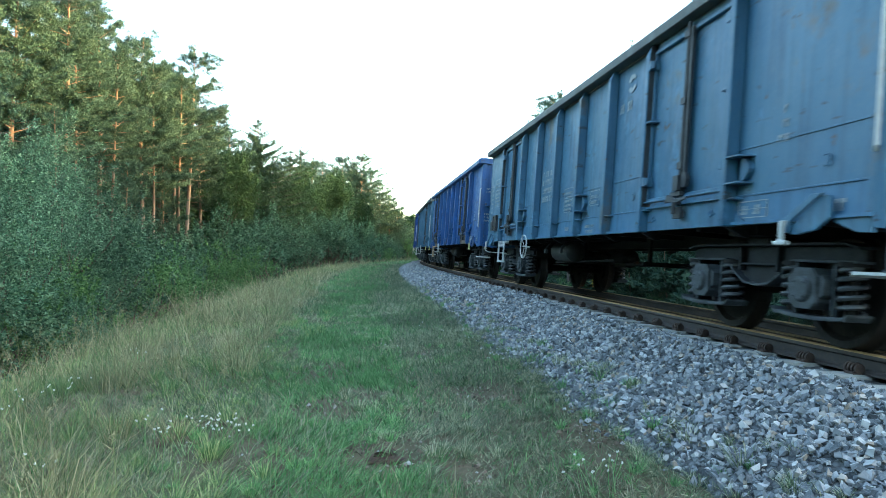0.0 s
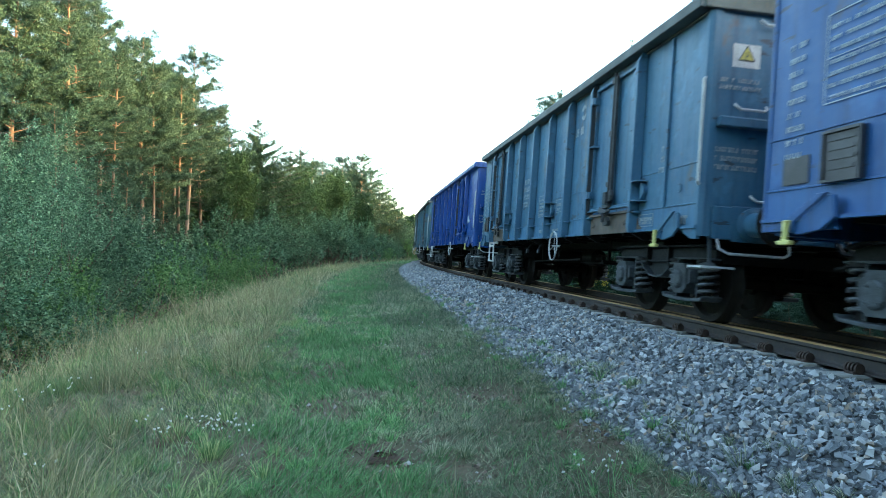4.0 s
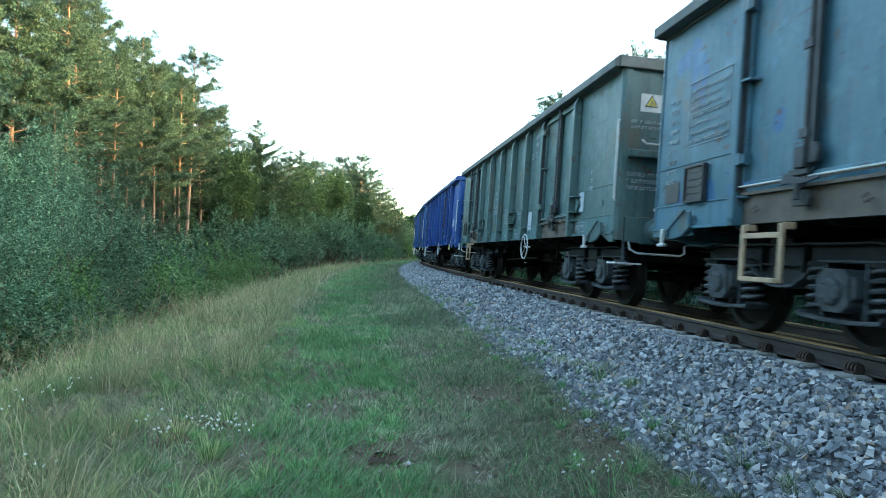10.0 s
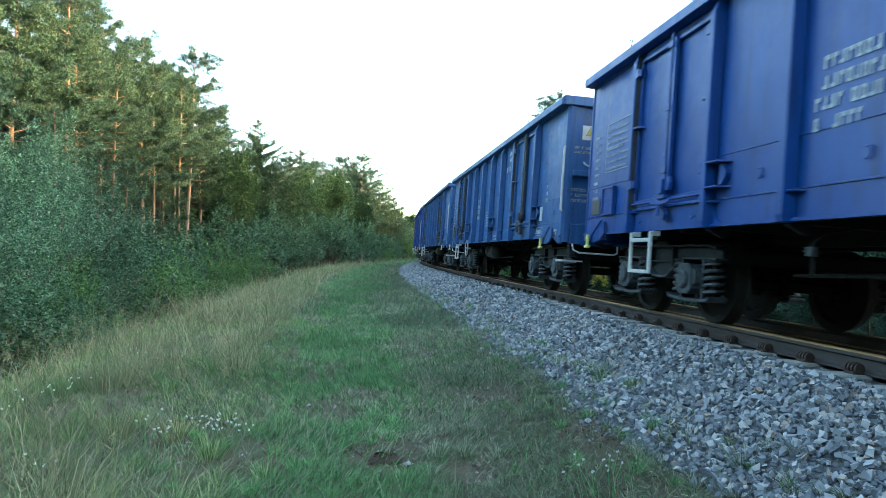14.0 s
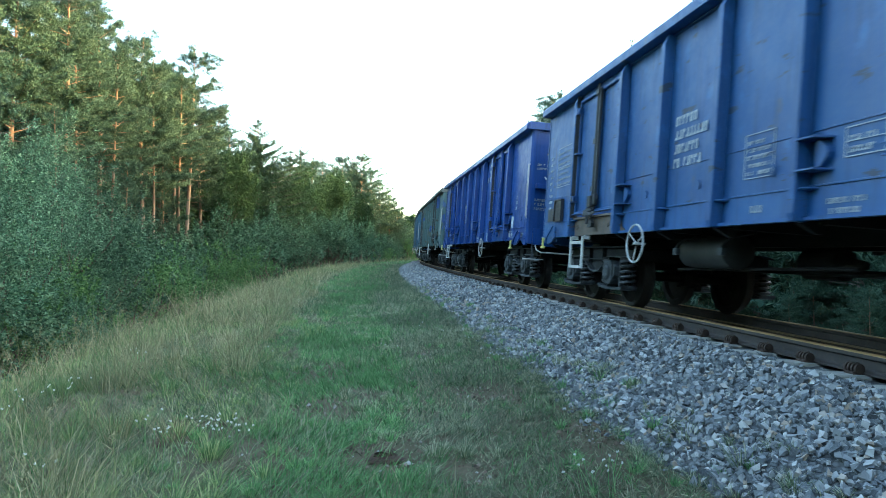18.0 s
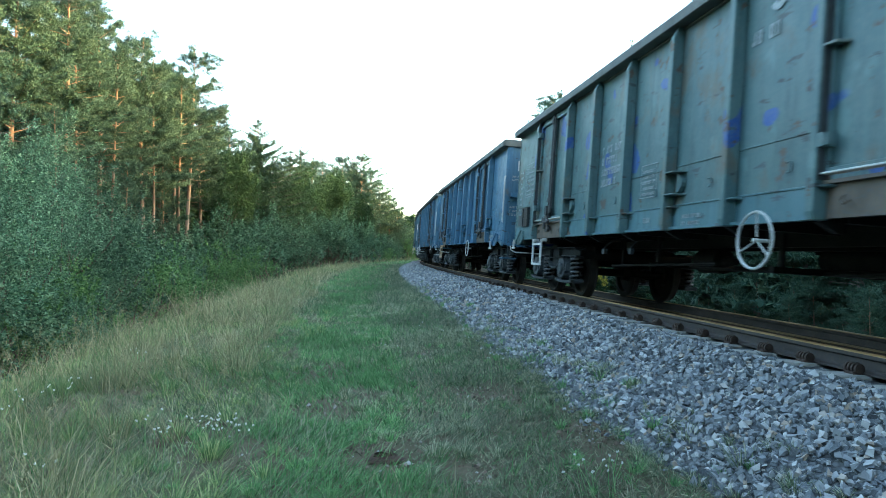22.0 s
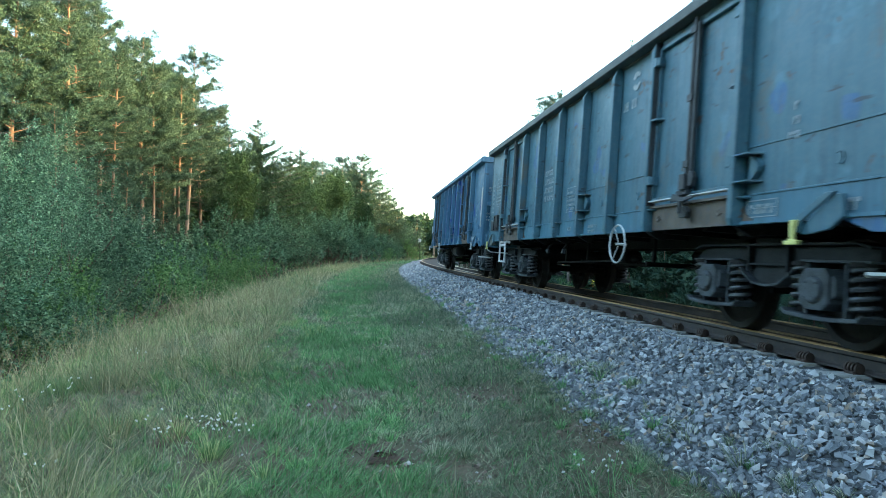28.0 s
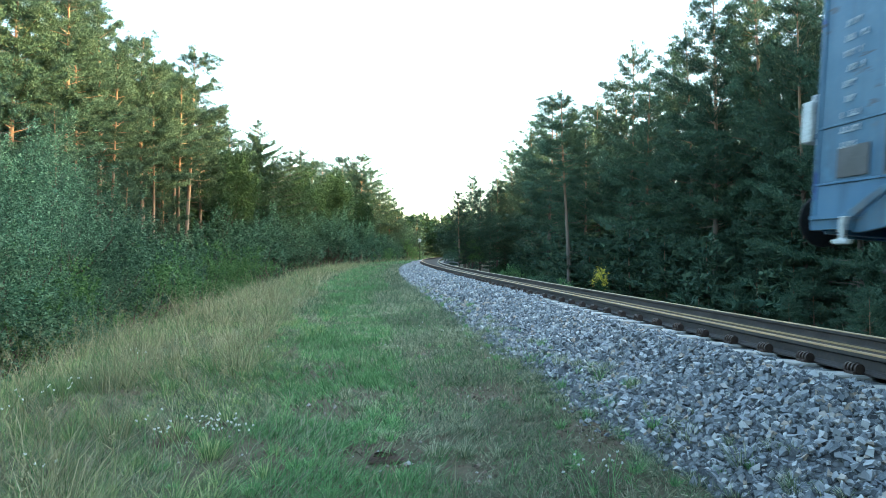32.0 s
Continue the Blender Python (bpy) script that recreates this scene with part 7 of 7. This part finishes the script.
def build_end(wagon, mat, spec, turn):
    def p(name, key, make, m=None, material_=mat, bevel=0.0, label="", smooth=False):
        return put(name, cached(key, make, bevel, smooth), material_, wagon, turn @ m if m is not None else turn, label)
    p("end_wall", "end_wall", endwall_shape)
    for y in (-0.62, 0.0, 0.62):
        p("end_rib", "end_rib", lambda s: s.box(HALF + 0.001, HALF + 0.055, -0.05, 0.05, 1.24, 2.02), pose(0, y, 0), bevel=0.008)
    p("ledge", "ledge", ledge_shape, bevel=0.01)
    p("top_rail", "end_rail", endrim_shape, None, spec["rim_paint"], 0.008)
    p("headstock", "headstock", headstock_shape, bevel=0.006)
    for y in (-0.875, 0.875):
        c = p("buffer", "buffer_case", buffer_case_shape, pose(0, y, 0), mat, 0, "dark round buffer", True)
        put("buffer_head", cached("buffer_head", buffer_head_shape, 0, True), M_IRON, c)
    p("coupling", "coupling", coupling_shape, None, M_IRON, 0, "", True)
    p("grab_rail", "grab_rail", grab_shape, None, M_PALE, 0, "white tubular handrail", True)
    p("corner_post", "corner_post", corner_shape, None, mat)
    p("corner_post", "corner_post|far", lambda s: s.box(HALF, HALF + 0.035, SHEET - 0.10, SHEET + 0.012, 0.92, Z1), None, mat)
    st = p("corner_step", "corner_step", corner_step_shape, None, spec["step"], 0, "pale corner step")
    put("step_stem", cached("step_stem", step_stem_shape), M_BOX, st)
    p("shunting_bar", "shunting_bar", underbar_shape, None, M_PALE)
    p("grip", "grip", grip_shape, pose(0, -0.72, 3.16), M_PALE)
    p("grip", "grip", grip_shape, pose(0, -0.95, 2.28), M_PALE)
    p("grip", "grip", grip_shape, pose(0, -0.55, 1.82), M_PALE)
    p("grip", "grip", grip_shape, pose(0, -0.72, 1.36), M_PALE)
    p("warning_sign", "warning_sign", warn_shape, pose(0, -1.02, 2.74), M_WARN, 0, "yellow warning triangle")
    p("warning_outline", "warning_outline", warn_edge_shape, pose(0, -1.02, 2.74), M_DARKPLATE)
    if spec["colour"] != "royal":
        p("warning_plate", "warning_plate", warn_plate_shape, pose(0, -1.02, 2.74), M_PALE, 0, "pale square backing plate")
    p("end_lettering", "end_lettering", on_end(bars(2, 0.55, 0.15, 5)), pose(0, -1.02, 2.50), M_FAINT)
    p("end_lettering", "end_lettering|low", on_end(bars(3, 0.46, 0.27, 6)), pose(0, -1.08, 1.74), M_FAINT)


SPECS = []


LATE = (0.05, 0.155, 0.17, 0.19, 0.19, 0.17, 0.155, 0.18, 0.20, 0.245, 0.235, 0.115, 0.10, 0.20, 0.12)   # slack in the couplings, wagon by wagon


def spec(colour, word, wheel, hook=None, ladder=None, sill=None, step=None, labels=(), shift=0.0, bays=None, tail=False, kx=1.0):
    SPECS.append(dict(colour=colour, word=word, wheel=wheel, hook=hook or M_PALE, ladder=ladder or M_PALE, sill=sill or PAINTS[colour], step=step or M_PALE,
                      latch=PAINTS[colour] if colour == "royal" else M_GRIME_SHADE, lip=M_PALE if colour in ("teal", "green_patched") else PAINTS[colour], labels=labels, seed=len(SPECS), shift=shift + LATE[len(SPECS)], bays=PAINTS[bays or colour], band=BANDS[colour], bar=PAINTS[colour] if colour == "royal" else M_GRIME_SHADE, tail=tail, kx=kx, rim_paint=M_RIM if colour in ("teal", "green", "green_patched", "steel") else PAINTS[colour], rim=0.87 if wheel < 0 else 0.92))


# from the last wagon to the first
spec("steel_patched", "steel-blue gondola wagon with royal-blue repainted panels, last of the train", -2.07, M_PALE, M_TAN, M_BROWN, bays="royal_faded", tail=True)
spec("teal", "faded grey-teal steel gondola wagon with rusty scars", 2.45, M_YELLOW, sill=M_BROWN)
spec("steel", "faded steel-blue gondola wagon with chipped paint", -2.07, sill=M_BROWN)
spec("steel", "faded steel-blue gondola wagon with chipped paint", 2.45, M_PALE, M_TAN, M_BROWN, step=PAINTS["steel"])
spec("green_patched", "rusty grey-green gondola wagon daubed with blue paint", 2.45, sill=M_BROWN)
spec("royal", "freshly painted royal-blue gondola wagon with white labels", 2.45, M_YELLOW, labels=((5.12, 1.40, 0.2, 0.26), (2.41, 1.135, 0.36, 0.21)))
spec("mid", "mid-blue steel gondola wagon with scuffed paint", -2.07, M_YELLOW, sill=M_BROWN)
spec("mid", "mid-blue steel gondola wagon with scuffed paint", -2.07, M_YELLOW, labels=((5.12, 1.46, 0.18, 0.26),))
spec("royal", "freshly painted royal-blue gondola wagon with white labels", 2.45, M_YELLOW, labels=((5.25, 1.78, 0.30, 0.24), (1.0, 1.13, 0.3, 0.17)))
spec("green", "weathered grey-green gondola wagon with rust stains", 2.45, M_PALE, M_TAN, M_BROWN, labels=((2.05, 1.36, 0.26, 0.36), (5.05, 1.52, 0.2, 0.30)))
spec("teal", "faded grey-teal steel gondola wagon with rusty scars", 2.45, M_PALE, M_TAN, M_BROWN)
spec("royal", "freshly painted royal-blue gondola wagon with white labels", 2.45, M_YELLOW, labels=((5.12, 1.75, 0.24, 0.24),))
spec("steel", "short faded steel-blue gondola wagon with an extra wall rib", 1.6, M_YELLOW, M_PALE, M_BROWN, shift=0.72, kx=0.888)
spec("mid", "mid-blue steel gondola wagon with scuffed paint", -2.07, M_YELLOW, M_TAN, M_BROWN, shift=1.44)
spec("steel", "faded steel-blue gondola wagon with chipped paint", -2.07, shift=1.44)

WAGONS, WHEELS = [], []


def build_wagon(sp):
    mat = PAINTS[sp["colour"]]
    w = new("gondola_wagon")
    tagged(w, sp["word"], "freight wagon", "wagons of the goods train")
    fit = Matrix.Diagonal((sp["kx"], 1, 1, 1))
    for turn, near in ((fit, True), (fit @ TURN, False)):
        build_side(w, mat, sp, turn, near)
        build_end(w, mat, sp, turn)
    put("underframe", cached("underframe", frame_shape), M_IRON, w, fit)
    put("wagon_floor", cached("wagon_floor", floor_shape), M_BROWN, w, fit)
    put("air_tank", cached("air_tank", tank_shape, 0, True), M_TANK if sp["wheel"] < 0 else M_BOGIE, w, pose(-1.62, 0, 0) if sp["wheel"] < 0 else pose(1.0, 1.45, 0))
    put("brake_gear", cached("brake_gear", brake_shape), M_IRON, w)
    if sp["tail"]:
        t = put("tail_lamp", cached("tail_lamp", tail_shape, 0.008), M_PALE, w, None, "white tail lamp casing at the rear corner")
        put("lamp_bracket", cached("lamp_bracket", lambda s: s.box(-HALF - 0.07, -HALF - 0.04, -SHEET - 0.0, -SHEET + 0.12, 1.62, 1.66)), M_IRON, t)
    for x in (-PIVOT * sp["kx"], PIVOT * sp["kx"]):
        WHEELS.extend((ws, sp["seed"]) for ws in build_bogie(w, x))
    WAGONS.append((w, sp))
    return w


for _sp in SPECS:
    build_wagon(_sp)


def wagon_pose(s):
    a, b = on_track(s - PIVOT, 0.7525, 0.0), on_track(s + PIVOT, 0.7525, 0.0)
    up = (on_track(s, 0.7525, 1.0) - on_track(s, 0.7525, 0.0))
    x = (a - b).normalized()
    y = up.cross(x).normalized()
    z = x.cross(y)
    m = Matrix((x, y, z)).transposed().to_4x4()
    m.translation = (a + b) / 2
    return m


def lag(t):
    """How far the train runs behind an even pace, in metres."""
    v = 0.0
    for c in DRIFT:
        v = v * t + c
    return v + 0.10 * min(1.0, max(0.0, (t - 30.0) / 2.0)) ** 2


def mid_s(sp, t):
    return MID0 + sp["shift"] + lag(t) - SPEED * (t - 30.0) - sp["seed"] * PITCH


def motions():
    for w, sp in WAGONS:
        walk(w, [(t, wagon_pose(mid_s(sp, t))) for t in range(0, 33)])
    spin = SPEED / 0.458
    turns = [(i * 0.1, pose(0, 0, 0, 0, math.degrees(spin * i * 0.1) % 360, 0)) for i in range(321)]
    for (ws, ax), k in WHEELS:
        place = Matrix.Translation((ax, 0, 0.458))
        walk(ws, [(t, place @ m) for t, m in turns])


motions()
